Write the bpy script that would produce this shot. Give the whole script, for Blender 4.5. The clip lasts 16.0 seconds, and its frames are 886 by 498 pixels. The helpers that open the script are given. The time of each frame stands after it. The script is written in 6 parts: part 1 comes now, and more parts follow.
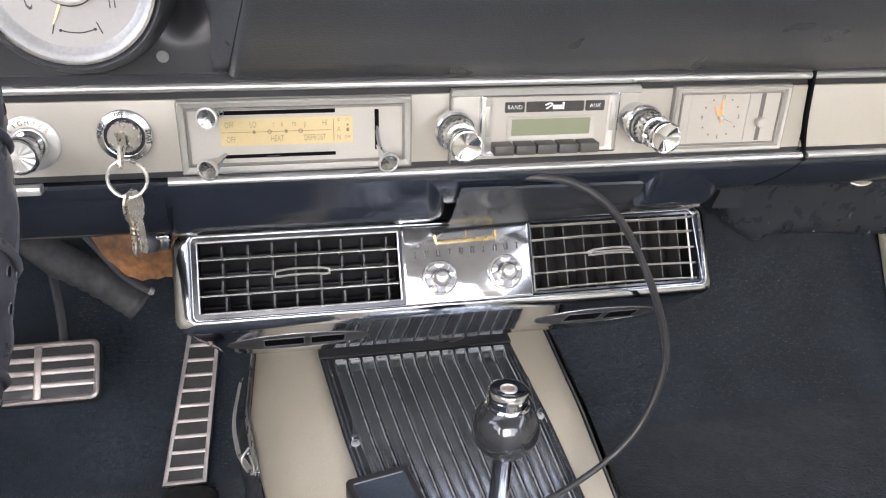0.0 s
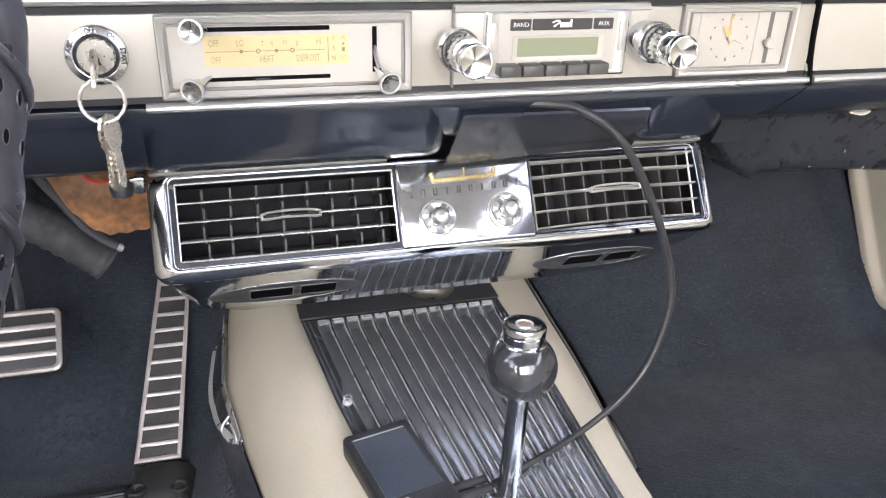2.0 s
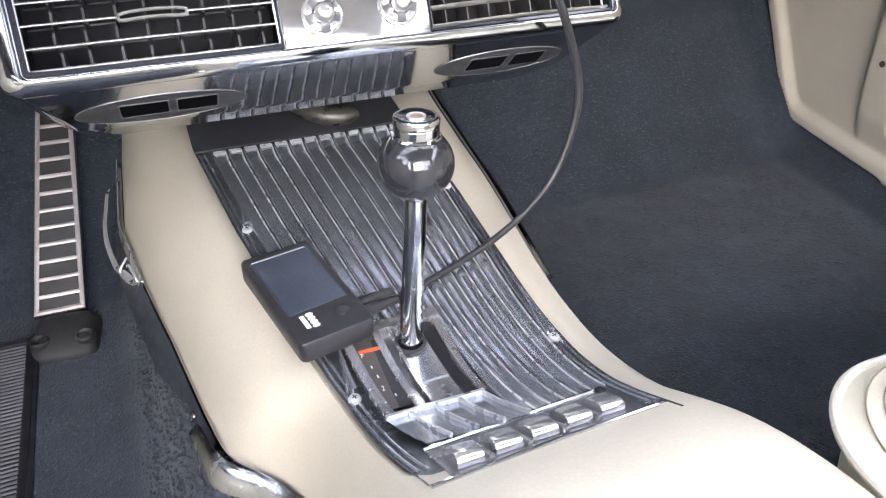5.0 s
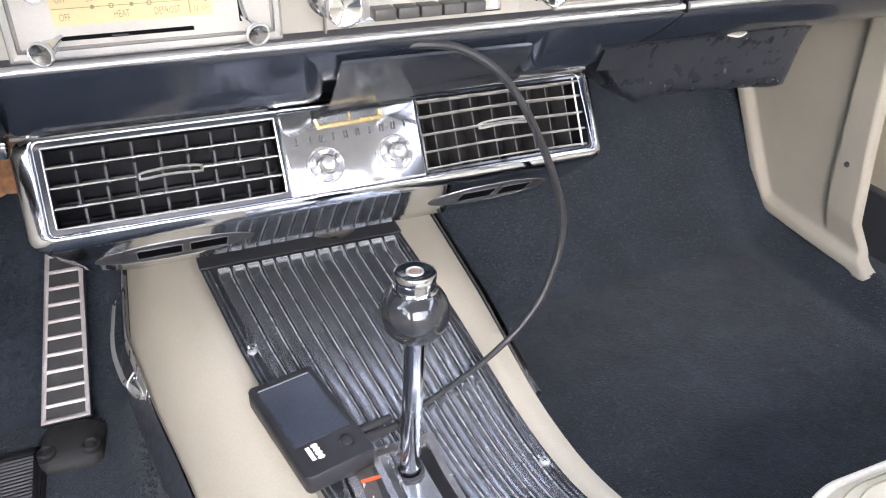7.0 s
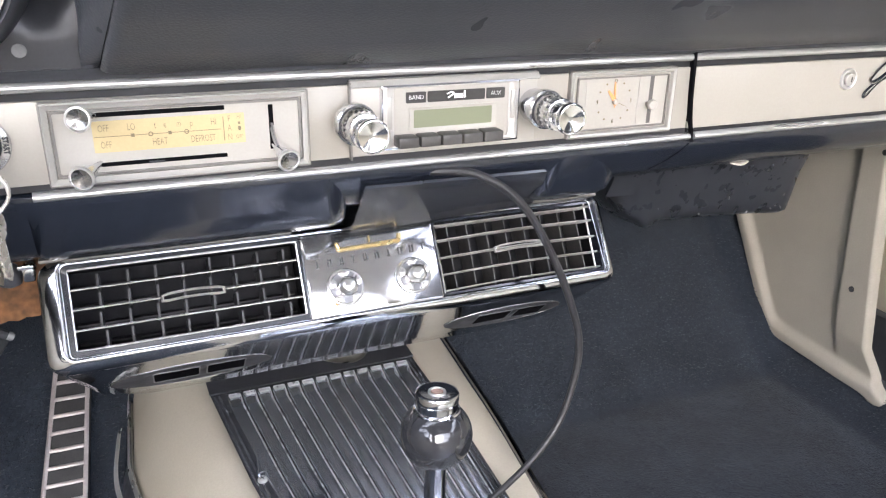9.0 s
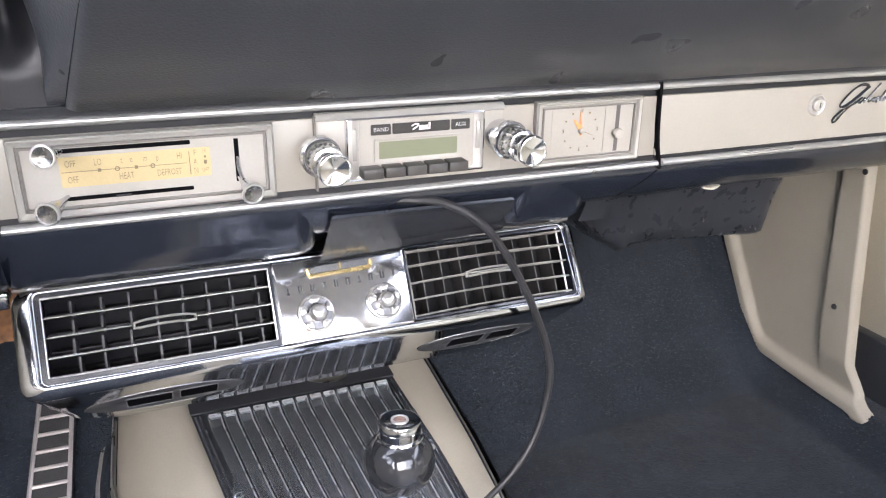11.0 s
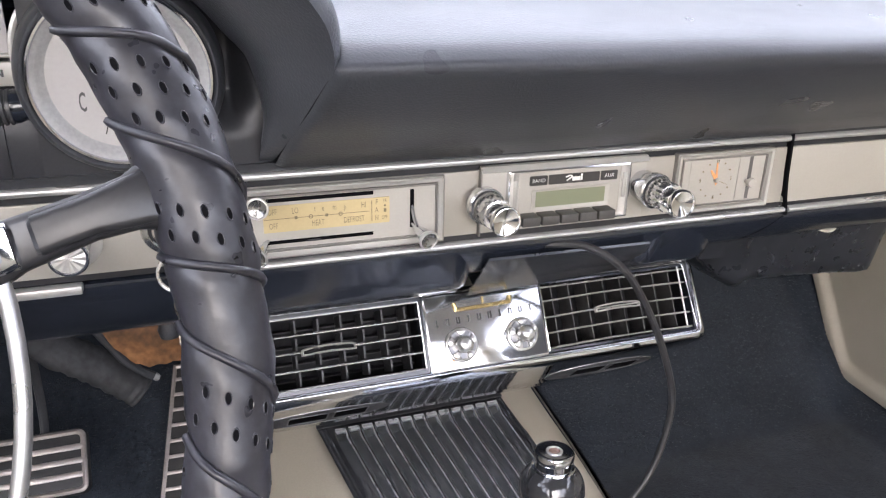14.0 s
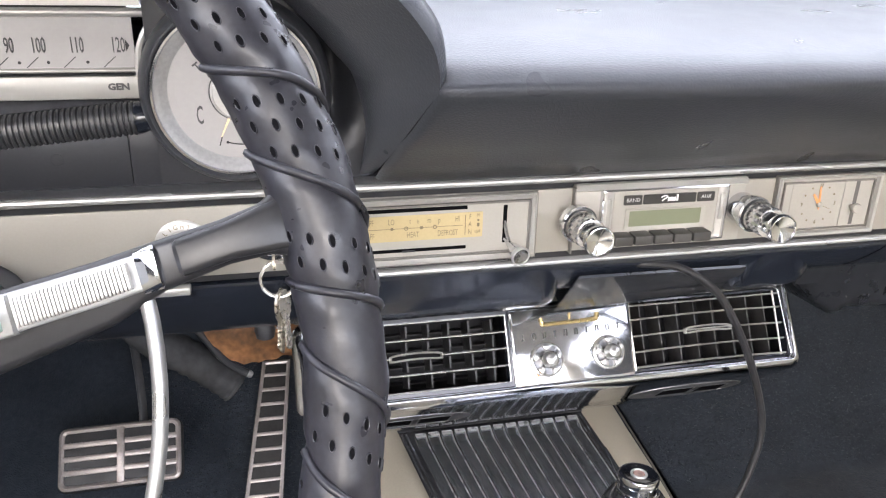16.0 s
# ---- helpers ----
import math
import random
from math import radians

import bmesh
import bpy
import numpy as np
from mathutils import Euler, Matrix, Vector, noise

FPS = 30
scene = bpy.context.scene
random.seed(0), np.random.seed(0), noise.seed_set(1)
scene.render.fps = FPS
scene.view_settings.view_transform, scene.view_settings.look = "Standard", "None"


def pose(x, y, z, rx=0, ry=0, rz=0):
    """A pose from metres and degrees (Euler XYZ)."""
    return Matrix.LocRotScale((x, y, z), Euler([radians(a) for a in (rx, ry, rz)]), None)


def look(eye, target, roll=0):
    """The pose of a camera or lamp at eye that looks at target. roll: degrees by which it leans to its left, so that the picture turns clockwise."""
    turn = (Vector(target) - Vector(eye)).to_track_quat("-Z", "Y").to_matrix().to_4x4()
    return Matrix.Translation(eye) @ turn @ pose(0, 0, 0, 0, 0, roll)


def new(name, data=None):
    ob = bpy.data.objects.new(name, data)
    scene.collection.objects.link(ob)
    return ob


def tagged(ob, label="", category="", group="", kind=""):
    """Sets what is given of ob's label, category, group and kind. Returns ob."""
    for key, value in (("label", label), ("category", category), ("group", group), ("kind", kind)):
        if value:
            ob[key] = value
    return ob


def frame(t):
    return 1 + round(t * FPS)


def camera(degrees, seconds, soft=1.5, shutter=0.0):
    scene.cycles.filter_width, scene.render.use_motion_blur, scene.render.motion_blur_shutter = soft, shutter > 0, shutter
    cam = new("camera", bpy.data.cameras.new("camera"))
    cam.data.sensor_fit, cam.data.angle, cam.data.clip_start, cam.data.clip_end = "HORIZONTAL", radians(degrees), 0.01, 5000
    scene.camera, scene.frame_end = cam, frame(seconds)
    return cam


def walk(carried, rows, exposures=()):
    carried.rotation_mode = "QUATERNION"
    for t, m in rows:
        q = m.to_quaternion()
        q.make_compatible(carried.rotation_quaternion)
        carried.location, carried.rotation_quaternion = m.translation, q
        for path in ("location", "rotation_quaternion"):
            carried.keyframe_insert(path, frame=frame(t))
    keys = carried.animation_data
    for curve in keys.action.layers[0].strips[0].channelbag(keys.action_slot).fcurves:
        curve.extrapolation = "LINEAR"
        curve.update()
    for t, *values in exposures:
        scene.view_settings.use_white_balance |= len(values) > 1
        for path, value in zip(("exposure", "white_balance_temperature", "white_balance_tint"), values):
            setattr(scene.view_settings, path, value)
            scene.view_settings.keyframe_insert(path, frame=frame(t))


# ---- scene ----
cam = camera(60.6, 16.0, soft=1.2)
EXPOSURES = [(0, 2.62, 6300, 12), (1.5, 2.88, 6250, 12), (4.0, 3.13, 6200, 13), (6.5, 3.14, 6100, 13), (8.5, 2.94, 6100, 13), (11.5, 2.75, 6150, 14), (13.0, 2.48, 6250, 14), (14.5, 2.33, 6300, 14), (16.0, 2.50, 6350, 12)]
PATH = [
    (0, (-0.14, -0.553, 0.674), (0.246, 1.22, -0.168), 1.6),
    (0.5, (-0.136, -0.549, 0.655), (0.306, 1.209, -0.19), 1.7),
    (1, (-0.163, -0.536, 0.645), (0.322, 1.211, -0.2), 1.7),
    (1.5, (-0.169, -0.532, 0.629), (0.338, 1.208, -0.217), 1.7),
    (2, (-0.176, -0.526, 0.619), (0.339, 1.201, -0.248), 1.7),
    (2.5, (-0.177, -0.526, 0.599), (0.336, 1.158, -0.351), 1.6),
    (3, (-0.17, -0.525, 0.592), (0.343, 1.096, -0.461), 1.7),
    (3.5, (-0.156, -0.529, 0.583), (0.369, 1.046, -0.533), 1.6),
    (4, (-0.14, -0.533, 0.55), (0.414, 1.008, -0.599), 1.6),
    (4.2, (-0.138, -0.533, 0.544), (0.435, 0.997, -0.61), 1.6),
    (6.3, (-0.154, -0.517, 0.611), (0.492, 0.974, -0.556), 1.5),
    (6.5, (-0.151, -0.519, 0.618), (0.5, 0.982, -0.532), 1.5),
    (7, (-0.15, -0.523, 0.641), (0.528, 1.033, -0.418), 1.4),
    (7.5, (-0.142, -0.529, 0.641), (0.57, 1.095, -0.284), 1.4),
    (8, (-0.153, -0.527, 0.633), (0.58, 1.142, -0.19), 1.2),
    (8.5, (-0.164, -0.526, 0.637), (0.577, 1.164, -0.135), 1.2),
    (9, (-0.169, -0.524, 0.636), (0.57, 1.176, -0.116), 1.2),
    (9.2, (-0.171, -0.525, 0.639), (0.571, 1.176, -0.106), 1.2),
    (11.3, (-0.141, -0.539, 0.66), (0.585, 1.174, -0.076), 1.1),
    (11.5, (-0.143, -0.539, 0.663), (0.582, 1.173, -0.075), 1.2),
    (12, (-0.141, -0.542, 0.667), (0.586, 1.171, -0.066), 1.2),
    (12.5, (-0.168, -0.536, 0.684), (0.553, 1.178, -0.053), 1.1),
    (13, (-0.211, -0.527, 0.695), (0.499, 1.192, -0.039), 1.2),
    (13.5, (-0.226, -0.528, 0.706), (0.467, 1.197, -0.032), 1.4),
    (14, (-0.24, -0.534, 0.702), (0.394, 1.214, -0.034), 1.3),
    (14.5, (-0.255, -0.533, 0.692), (0.314, 1.24, -0.039), 1.1),
    (15, (-0.274, -0.532, 0.684), (0.229, 1.261, -0.048), 1.1),
    (15.5, (-0.264, -0.528, 0.688), (0.197, 1.275, -0.042), 1.1),
    (16, (-0.252, -0.534, 0.713), (0.188, 1.274, -0.021), 1.3),
]
walk(cam, [(t, look(eye, target, roll)) for t, eye, target, roll in PATH], EXPOSURES)

# ---- light: an overcast day over the open car ----
world = bpy.data.worlds.new("sky")
scene.world = world
world.use_nodes = True
wn, wl = world.node_tree.nodes, world.node_tree.links
sky = wn.new("ShaderNodeTexSky")
sky.sky_type = "NISHITA"
sky.sun_disc = False
sky.sun_elevation, sky.sun_rotation = radians(26), radians(200)
sky.dust_density, sky.air_density = 2.0, 1.0
cloud = wn.new("ShaderNodeMix")
cloud.data_type = "RGBA"
cloud.inputs[0].default_value = 0.62
cloud.inputs[7].default_value = (11.2, 11.2, 12.0, 1)
wl.new(sky.outputs[0], cloud.inputs[6])
wl.new(cloud.outputs[2], wn["Background"].inputs[0])
wn["Background"].inputs[1].default_value = 0.15
sun = new("sun", bpy.data.lights.new("sun", "SUN"))
sun.data.energy, sun.data.angle, sun.data.color = 0.5, radians(40), (1.0, 0.97, 0.93)
sun.matrix_world = look((-1.2, -3.3, 2.0), (0, 0, 0.3))


# ---- materials ----
def shader(name, color, rough=0.5, metal=0.0, vary=0.12, fine=400.0, broad=9.0, bump=0.0, bump_scale=900.0, coat=0.0, wear=0.0, spec=0.5, stretch=None, rv=0.18):
    """A surface with two scales of tone variation, uneven gloss and fine relief."""
    m = bpy.data.materials.new(name)
    m.use_nodes = True
    n, l = m.node_tree.nodes, m.node_tree.links
    b = n["Principled BSDF"]
    co = n.new("ShaderNodeTexCoord")
    src = co.outputs["Object"]
    if stretch:
        mp = n.new("ShaderNodeMapping")
        mp.inputs["Scale"].default_value = stretch
        l.new(src, mp.inputs[0])
        src = mp.outputs[0]

    def nz(scale, detail=3.0):
        t = n.new("ShaderNodeTexNoise")
        t.inputs["Scale"].default_value, t.inputs["Detail"].default_value = scale, detail
        l.new(src, t.inputs[0])
        return t.outputs[0]

    def ramp(fac, lo, hi):
        r = n.new("ShaderNodeMapRange")
        r.inputs[1].default_value, r.inputs[2].default_value = 0.3, 0.7
        r.inputs[3].default_value, r.inputs[4].default_value = lo, hi
        l.new(fac, r.inputs[0])
        return r.outputs[0]

    big, small = nz(broad), nz(fine)
    add = n.new("ShaderNodeMath")
    add.operation = "MULTIPLY"
    l.new(ramp(big, 1 - vary, 1 + vary), add.inputs[0])
    l.new(ramp(small, 1 - vary * 0.7, 1 + vary * 0.7), add.inputs[1])
    tone = n.new("ShaderNodeVectorMath")
    tone.operation = "SCALE"
    tone.inputs[0].default_value = color
    l.new(add.outputs[0], tone.inputs["Scale"])
    l.new(tone.outputs[0], b.inputs["Base Color"])
    l.new(ramp(nz(broad * 3, 2.0), max(rough * (1 - rv - wear), 0.02), min(rough * (1 + rv + wear) + wear * 0.1, 1)), b.inputs["Roughness"])
    b.inputs["Metallic"].default_value = metal
    b.inputs["Coat Weight"].default_value = coat
    b.inputs["Coat Roughness"].default_value = 0.08
    b.inputs["Specular IOR Level"].default_value = spec
    if bump:
        bp = n.new("ShaderNodeBump")
        bp.inputs["Strength"].default_value, bp.inputs["Distance"].default_value = bump, 0.0006
        l.new(nz(bump_scale, 4.0), bp.inputs["Height"])
        l.new(bp.outputs[0], b.inputs["Normal"])
    return m


def grain(m, scale, strength, dist=0.0005):
    """Leather-like cells laid over a material's relief."""
    n, l = m.node_tree.nodes, m.node_tree.links
    v = n.new("ShaderNodeTexVoronoi")
    v.feature = "DISTANCE_TO_EDGE"
    v.inputs["Scale"].default_value = scale
    co = n.new("ShaderNodeTexCoord")
    l.new(co.outputs["Object"], v.inputs[0])
    r = n.new("ShaderNodeMapRange")
    r.inputs[2].default_value = 0.25
    l.new(v.outputs[0], r.inputs[0])
    bp = n.new("ShaderNodeBump")
    bp.inputs["Strength"].default_value, bp.inputs["Distance"].default_value = strength, dist
    l.new(r.outputs[0], bp.inputs["Height"])
    l.new(bp.outputs[0], n["Principled BSDF"].inputs["Normal"])
    return m


CHROME = shader("chrome", (0.60, 0.61, 0.64), 0.07, 1.0, 0.05, 300, 14, 0.10, 90, wear=0.25)
CHROME_WORN = shader("worn_chrome", (0.58, 0.59, 0.61), 0.18, 1.0, 0.12, 700, 30, 0.06, 900, wear=0.35)
ALU = shader("brushed_aluminium", (0.55, 0.54, 0.515), 0.34, 0.6, 0.05, 900, 8, 0.04, 900, stretch=(0.06, 1, 1))
HORNM = shader("satin_horn_ring", (0.44, 0.44, 0.435), 0.30, 0.82, 0.06, 500, 20)
IVORY = shader("ivory_enamel", (0.350, 0.330, 0.288), 0.34, 0.1, 0.03, 600, 7, 0.02, 400, rv=0.06)
FACE = shader("ivory_face", (0.385, 0.367, 0.328), 0.40, 0.1, 0.03, 500, 10, rv=0.06)
CREAM = shader("cream_painted_vinyl", (0.455, 0.418, 0.338), 0.56, 0.0, 0.06, 500, 6, 0.10, 1100, spec=0.4)
# Darker copy of the cream: the weaker light on the kick panel is painted in.
KICKM = shader("kick_cream_shaded", (0.385, 0.355, 0.292), 0.50, 0.0, 0.06, 500, 8, 0.06, 900, spec=0.4)
SEATV = grain(shader("cream_seat_vinyl", (0.50, 0.47, 0.38), 0.5, 0.0, 0.05, 500, 6), 420, 0.25)
PIPING = shader("white_piping", (0.50, 0.475, 0.41), 0.5)
THREAD = shader("tan_thread", (0.20, 0.175, 0.12), 0.7)
PADV = grain(shader("black_dash_vinyl", (0.052, 0.055, 0.063), 0.29, 0.0, 0.05, 400, 7, spec=0.22, rv=0.06), 330, 0.20, 0.0004)
BLACKP = shader("black_enamel", (0.014, 0.017, 0.025), 0.19, 0.0, 0.04, 300, 6, coat=0.5, rv=0.0)
SATIN = shader("satin_black", (0.042, 0.044, 0.050), 0.42, 0.0, 0.2, 500, 12, 0.05, 500)
DULL = shader("dull_black", (0.030, 0.031, 0.036), 0.7, 0.0, 0.3, 500, 20, 0.2, 500)
RUBBER = shader("black_rubber", (0.020, 0.020, 0.022), 0.5, 0.0, 0.2, 700, 20, 0.10, 600)
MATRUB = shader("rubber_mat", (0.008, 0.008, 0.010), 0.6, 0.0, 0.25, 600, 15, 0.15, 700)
# Ribs far lighter than the sheet: groove shade is put into the two colours.
MATRIB = shader("rubber_mat_rib_lit", (0.085, 0.086, 0.092), 0.45, 0.0, 0.2, 600, 15)
PADGREY = shader("grey_pedal_rubber", (0.024, 0.023, 0.023), 0.6, 0.0, 0.25, 700, 25, 0.15, 500, spec=0.3)
GRIP = shader("grip_leather", (0.021, 0.021, 0.027), 0.36, 0.0, 0.3, 500, 45, 0.55, 95, spec=0.55, rv=0.3)
PLATECH = shader("hazed_chrome", (0.74, 0.75, 0.78), 0.10, 0.97, 0.04, 200, 22, 0.40, 26, rv=0.2)
BARRELM = shader("ribbed_knob_chrome", (0.64, 0.64, 0.64), 0.15, 0.85, 0.06, 300, 60)
CLUSTERM = shader("moulded_black_plastic", (0.026, 0.027, 0.031), 0.36, 0.0, 0.15, 500, 20, 0.06, 500, spec=0.4)
SPOKEM = shader("spoke_black", (0.021, 0.021, 0.023), 0.34, 0.0, 0.15, 500, 20)
LVANE = shader("pale_vane", (0.050, 0.049, 0.048), 0.5, 0.0, 0.2, 300, 30)
HOLE = shader("punched_hole", (0.006, 0.006, 0.007), 1.0, spec=0.0)
DUCTM = shader("duct_black", (0.014, 0.014, 0.016), 0.7, spec=0.15)
WIREM = shader("bright_wire", (0.66, 0.66, 0.65), 0.22, 0.8, 0.04, 500, 30)
VANE = shader("grey_vane", (0.032, 0.032, 0.034), 0.42, 0.0, 0.3, 300, 30)
BLADE = shader("satin_blade", (0.50, 0.49, 0.47), 0.38, 0.6, 0.08, 300, 30)
YELLOW = shader("yellow_scale", (0.50, 0.40, 0.21), 0.4, 0.0, 0.04, 500, 20)
INK = shader("dark_ink", (0.19, 0.155, 0.09), 0.6)
BLACKINK = shader("black_ink", (0.02, 0.02, 0.02), 0.5)
WHITEINK = shader("white_ink", (0.8, 0.8, 0.78), 0.5)
KNOBCH = shader("polished_knob_chrome", (0.70, 0.70, 0.70), 0.11, 1.0, 0.04, 300, 60)
MOULD = shader("bright_moulding", (0.62, 0.615, 0.60), 0.30, 0.72, 0.04, 400, 14, stretch=(0.1, 1, 1))
LCD = shader("green_grey_display", (0.185, 0.20, 0.13), 0.32, 0.0, 0.01, 300, 8, rv=0.0)
DIAL = shader("white_dial", (0.37, 0.356, 0.345), 0.5, 0.0, 0.03, 400, 15)
CLOCKF = shader("clock_face", (0.40, 0.38, 0.34), 0.4, 0.2, 0.04, 400, 15)
GREYRING = shader("grey_ring", (0.42, 0.42, 0.42), 0.4, 0.4)
DULLG = shader("rubbed_grey", (0.17, 0.17, 0.17), 0.6)
HUBM = shader("satin_hub", (0.50, 0.49, 0.47), 0.4, 0.35, 0.04, 400, 30)
TIPM = shader("dull_tip_chrome", (0.27, 0.265, 0.255), 0.26, 0.85, 0.1, 300, 60)
ORANGE = shader("orange_hand", (0.74, 0.34, 0.13), 0.5)
RED = shader("red_mark", (0.42, 0.035, 0.03), 0.5)
GOLD = shader("gold_trim", (0.72, 0.55, 0.26), 0.28, 0.85)
BRASSK = shader("worn_key_metal", (0.44, 0.40, 0.33), 0.32, 0.85, 0.15, 600, 60, wear=0.1)
NICKEL = shader("nickel", (0.58, 0.555, 0.51), 0.28, 0.8, 0.08, 500, 40)
ROCKM = shader("rocker_chrome", (0.72, 0.72, 0.73), 0.2, 0.9, 0.05, 500, 30)
PEDALM = shader("pedal_trim", (0.36, 0.325, 0.31), 0.38, 0.6, 0.15, 500, 30)
SCREEN = shader("dark_screen", (0.045, 0.053, 0.070), 0.09, 0.0, 0.2, 400, 10, wear=0.2)
PLASTIC = shader("black_plastic", (0.022, 0.022, 0.025), 0.42, 0.0, 0.2, 700, 20, 0.1, 1200)
BROWN = shader("brown_fibreboard", (0.17, 0.078, 0.030), 0.65, 0.0, 0.45, 140, 34, 0.35, 220)
GLASSY = shader("clear_plastic_shaft", (0.50, 0.50, 0.49), 0.20, 0.70, 0.08, 300, 60)
BALL = shader("grey_black_ball", (0.022, 0.023, 0.026), 0.09, 0.0, 0.1, 300, 30, coat=0.4, wear=0.2)


def dust(m, fine, amount, tone, patch=34.0):
    """Drifts of fine pale dust: small specks that gather in patches and dull the shine."""
    n, l = m.node_tree.nodes, m.node_tree.links
    b = n["Principled BSDF"]
    co = n.new("ShaderNodeTexCoord")

    def layer(scale, detail, lo, hi):
        t, r = n.new("ShaderNodeTexNoise"), n.new("ShaderNodeMapRange")
        t.inputs["Scale"].default_value, t.inputs["Detail"].default_value = scale, detail
        r.inputs[1].default_value, r.inputs[2].default_value = lo, hi
        l.new(co.outputs["Object"], t.inputs[0])
        l.new(t.outputs[0], r.inputs[0])
        return r.outputs[0]

    def math_node(op, a, c):
        k = n.new("ShaderNodeMath")
        k.operation, k.use_clamp = op, True
        for i, v in enumerate((a, c)):
            if isinstance(v, float):
                k.inputs[i].default_value = v
            else:
                l.new(v, k.inputs[i])
        return k.outputs[0]

    speck = math_node("MULTIPLY", layer(fine, 1.0, 0.66, 0.72), layer(patch, 3.0, 0.42, 0.66))
    film = math_node("MULTIPLY", layer(patch * 1.6, 5.0, 0.30, 0.80), 0.16)
    fac = math_node("MULTIPLY", math_node("ADD", speck, film), amount)
    mix = n.new("ShaderNodeMix")
    mix.data_type = "RGBA"
    mix.inputs[7].default_value = (*tone, 1)
    l.new(fac, mix.inputs[0])
    l.new(b.inputs["Base Color"].links[0].from_socket, mix.inputs[6])
    l.new(mix.outputs[2], b.inputs["Base Color"])
    l.new(math_node("SUBTRACT", b.inputs["Metallic"].default_value, fac), b.inputs["Metallic"])
    l.new(math_node("ADD", b.inputs["Roughness"].links[0].from_socket, math_node("MULTIPLY", fac, 0.5)), b.inputs["Roughness"])
    return m


PLATEB = dust(shader("plate_black", (0.045, 0.048, 0.056), 0.20, 0.3, 0.2, 800, 20, coat=0.3, rv=0.1), 900, 0.5, (0.45, 0.45, 0.45))
GATEM = shader("gate_metal", (0.44, 0.44, 0.45), 0.24, 0.75, 0.08, 900, 40, rv=0.2)
SLIDEM = shader("slide_metal", (0.48, 0.50, 0.54), 0.17, 0.86, 0.03, 900, 60, 0.04, 260, rv=0.06)
RIBM = dust(shader("ribbed_plate_metal", (0.60, 0.63, 0.68), 0.13, 0.90, 0.03, 900, 60, 0.04, 260, rv=0.06), 1000, 0.30, (0.60, 0.61, 0.64))
# Paler rib metal: highlights on rib ends and edges are coloured in.
RIMM = shader("lit_rib_edge", (0.66, 0.67, 0.69), 0.30, 0.60, 0.2, 300, 30)
SLOTM = shader("slot_metal", (0.20, 0.20, 0.21), 0.25, 0.7, 0.08, 900, 40, rv=0.1)
FRAMEM = shader("satin_ivory_frame", (0.41, 0.40, 0.37), 0.35, 0.3, 0.02, 500, 10, rv=0.05)
LINEM = shader("fine_frame_line", (0.20, 0.19, 0.175), 0.4, 0.4)
COLUMNM = shader("column_black", (0.016, 0.016, 0.018), 0.4, 0.0, 0.15, 500, 20)
DOORC = shader("door_vinyl", (0.60, 0.54, 0.42), 0.5, 0.0, 0.05, 300, 5)


def carpet_material():
    m = shader("navy_black_carpet", (0.0225, 0.0285, 0.0385), 0.95, 0.0, 0.20, 150, 11, spec=0.1)
    n, l = m.node_tree.nodes, m.node_tree.links
    b = n["Principled BSDF"]
    b.inputs["Sheen Weight"].default_value = 0.12
    b.inputs["Sheen Roughness"].default_value = 0.6
    co = n.new("ShaderNodeTexCoord")
    a, c = n.new("ShaderNodeTexNoise"), n.new("ShaderNodeTexVoronoi")
    a.inputs["Scale"].default_value, a.inputs["Detail"].default_value = 240, 5
    c.inputs["Scale"].default_value = 480
    add = n.new("ShaderNodeMath")
    add.operation = "ADD"
    for t, i in ((a, 0), (c, 1)):
        l.new(co.outputs["Object"], t.inputs[0])
        l.new(t.outputs[0], add.inputs[i])
    bp = n.new("ShaderNodeBump")
    bp.inputs["Strength"].default_value, bp.inputs["Distance"].default_value = 0.4, 0.003
    l.new(add.outputs[0], bp.inputs["Height"])
    l.new(bp.outputs[0], b.inputs["Normal"])
    return m


CARPET = carpet_material()


def glass_material():
    m = bpy.data.materials.new("tinted_glass")
    m.use_nodes = True
    b = m.node_tree.nodes["Principled BSDF"]
    b.inputs["Base Color"].default_value = (0.78, 0.78, 0.78, 1)
    b.inputs["Transmission Weight"].default_value, b.inputs["Roughness"].default_value, b.inputs["IOR"].default_value = 1.0, 0.0, 1.45
    return m


GLASS = glass_material()


# ---- building helpers ----
V = Vector
BASE = {}


def loft(loops, caps=True, bm=None):
    """Bridges closed loops of equal count."""
    bm = bm or bmesh.new()
    rows = [[bm.verts.new(p) for p in lp] for lp in loops]
    k = len(rows[0])
    for a, b in zip(rows, rows[1:]):
        for i in range(k):
            j = (i + 1) % k
            bm.faces.new((a[i], a[j], b[j], b[i]))
    if caps:
        bm.faces.new(list(reversed(rows[0])))
        bm.faces.new(rows[-1])
    return bm


def sheet(grid, bm=None, thick=0.0):
    """A surface through a grid of points, thickened if asked."""
    bm = bm or bmesh.new()
    vs = [[bm.verts.new(p) for p in row] for row in grid]
    for a, b in zip(vs, vs[1:]):
        for i in range(len(a) - 1):
            bm.faces.new((a[i], a[i + 1], b[i + 1], b[i]))
    if thick:
        bmesh.ops.recalc_face_normals(bm, faces=bm.faces)
        bmesh.ops.solidify(bm, geom=bm.faces[:], thickness=thick)
    return bm


def rrect(w, h, r, seg=4, cx=0.0, cy=0.0):
    pts = []
    for sx, sy, a0 in ((1, 1, 0), (-1, 1, 90), (-1, -1, 180), (1, -1, 270)):
        for i in range(seg + 1):
            a = radians(a0 + 90 * i / seg)
            pts.append((cx + sx * (w / 2 - r) + r * math.cos(a), cy + sy * (h / 2 - r) + r * math.sin(a)))
    return pts


def at_w(pts, w):
    return [V((x, y, w)) for x, y in pts]


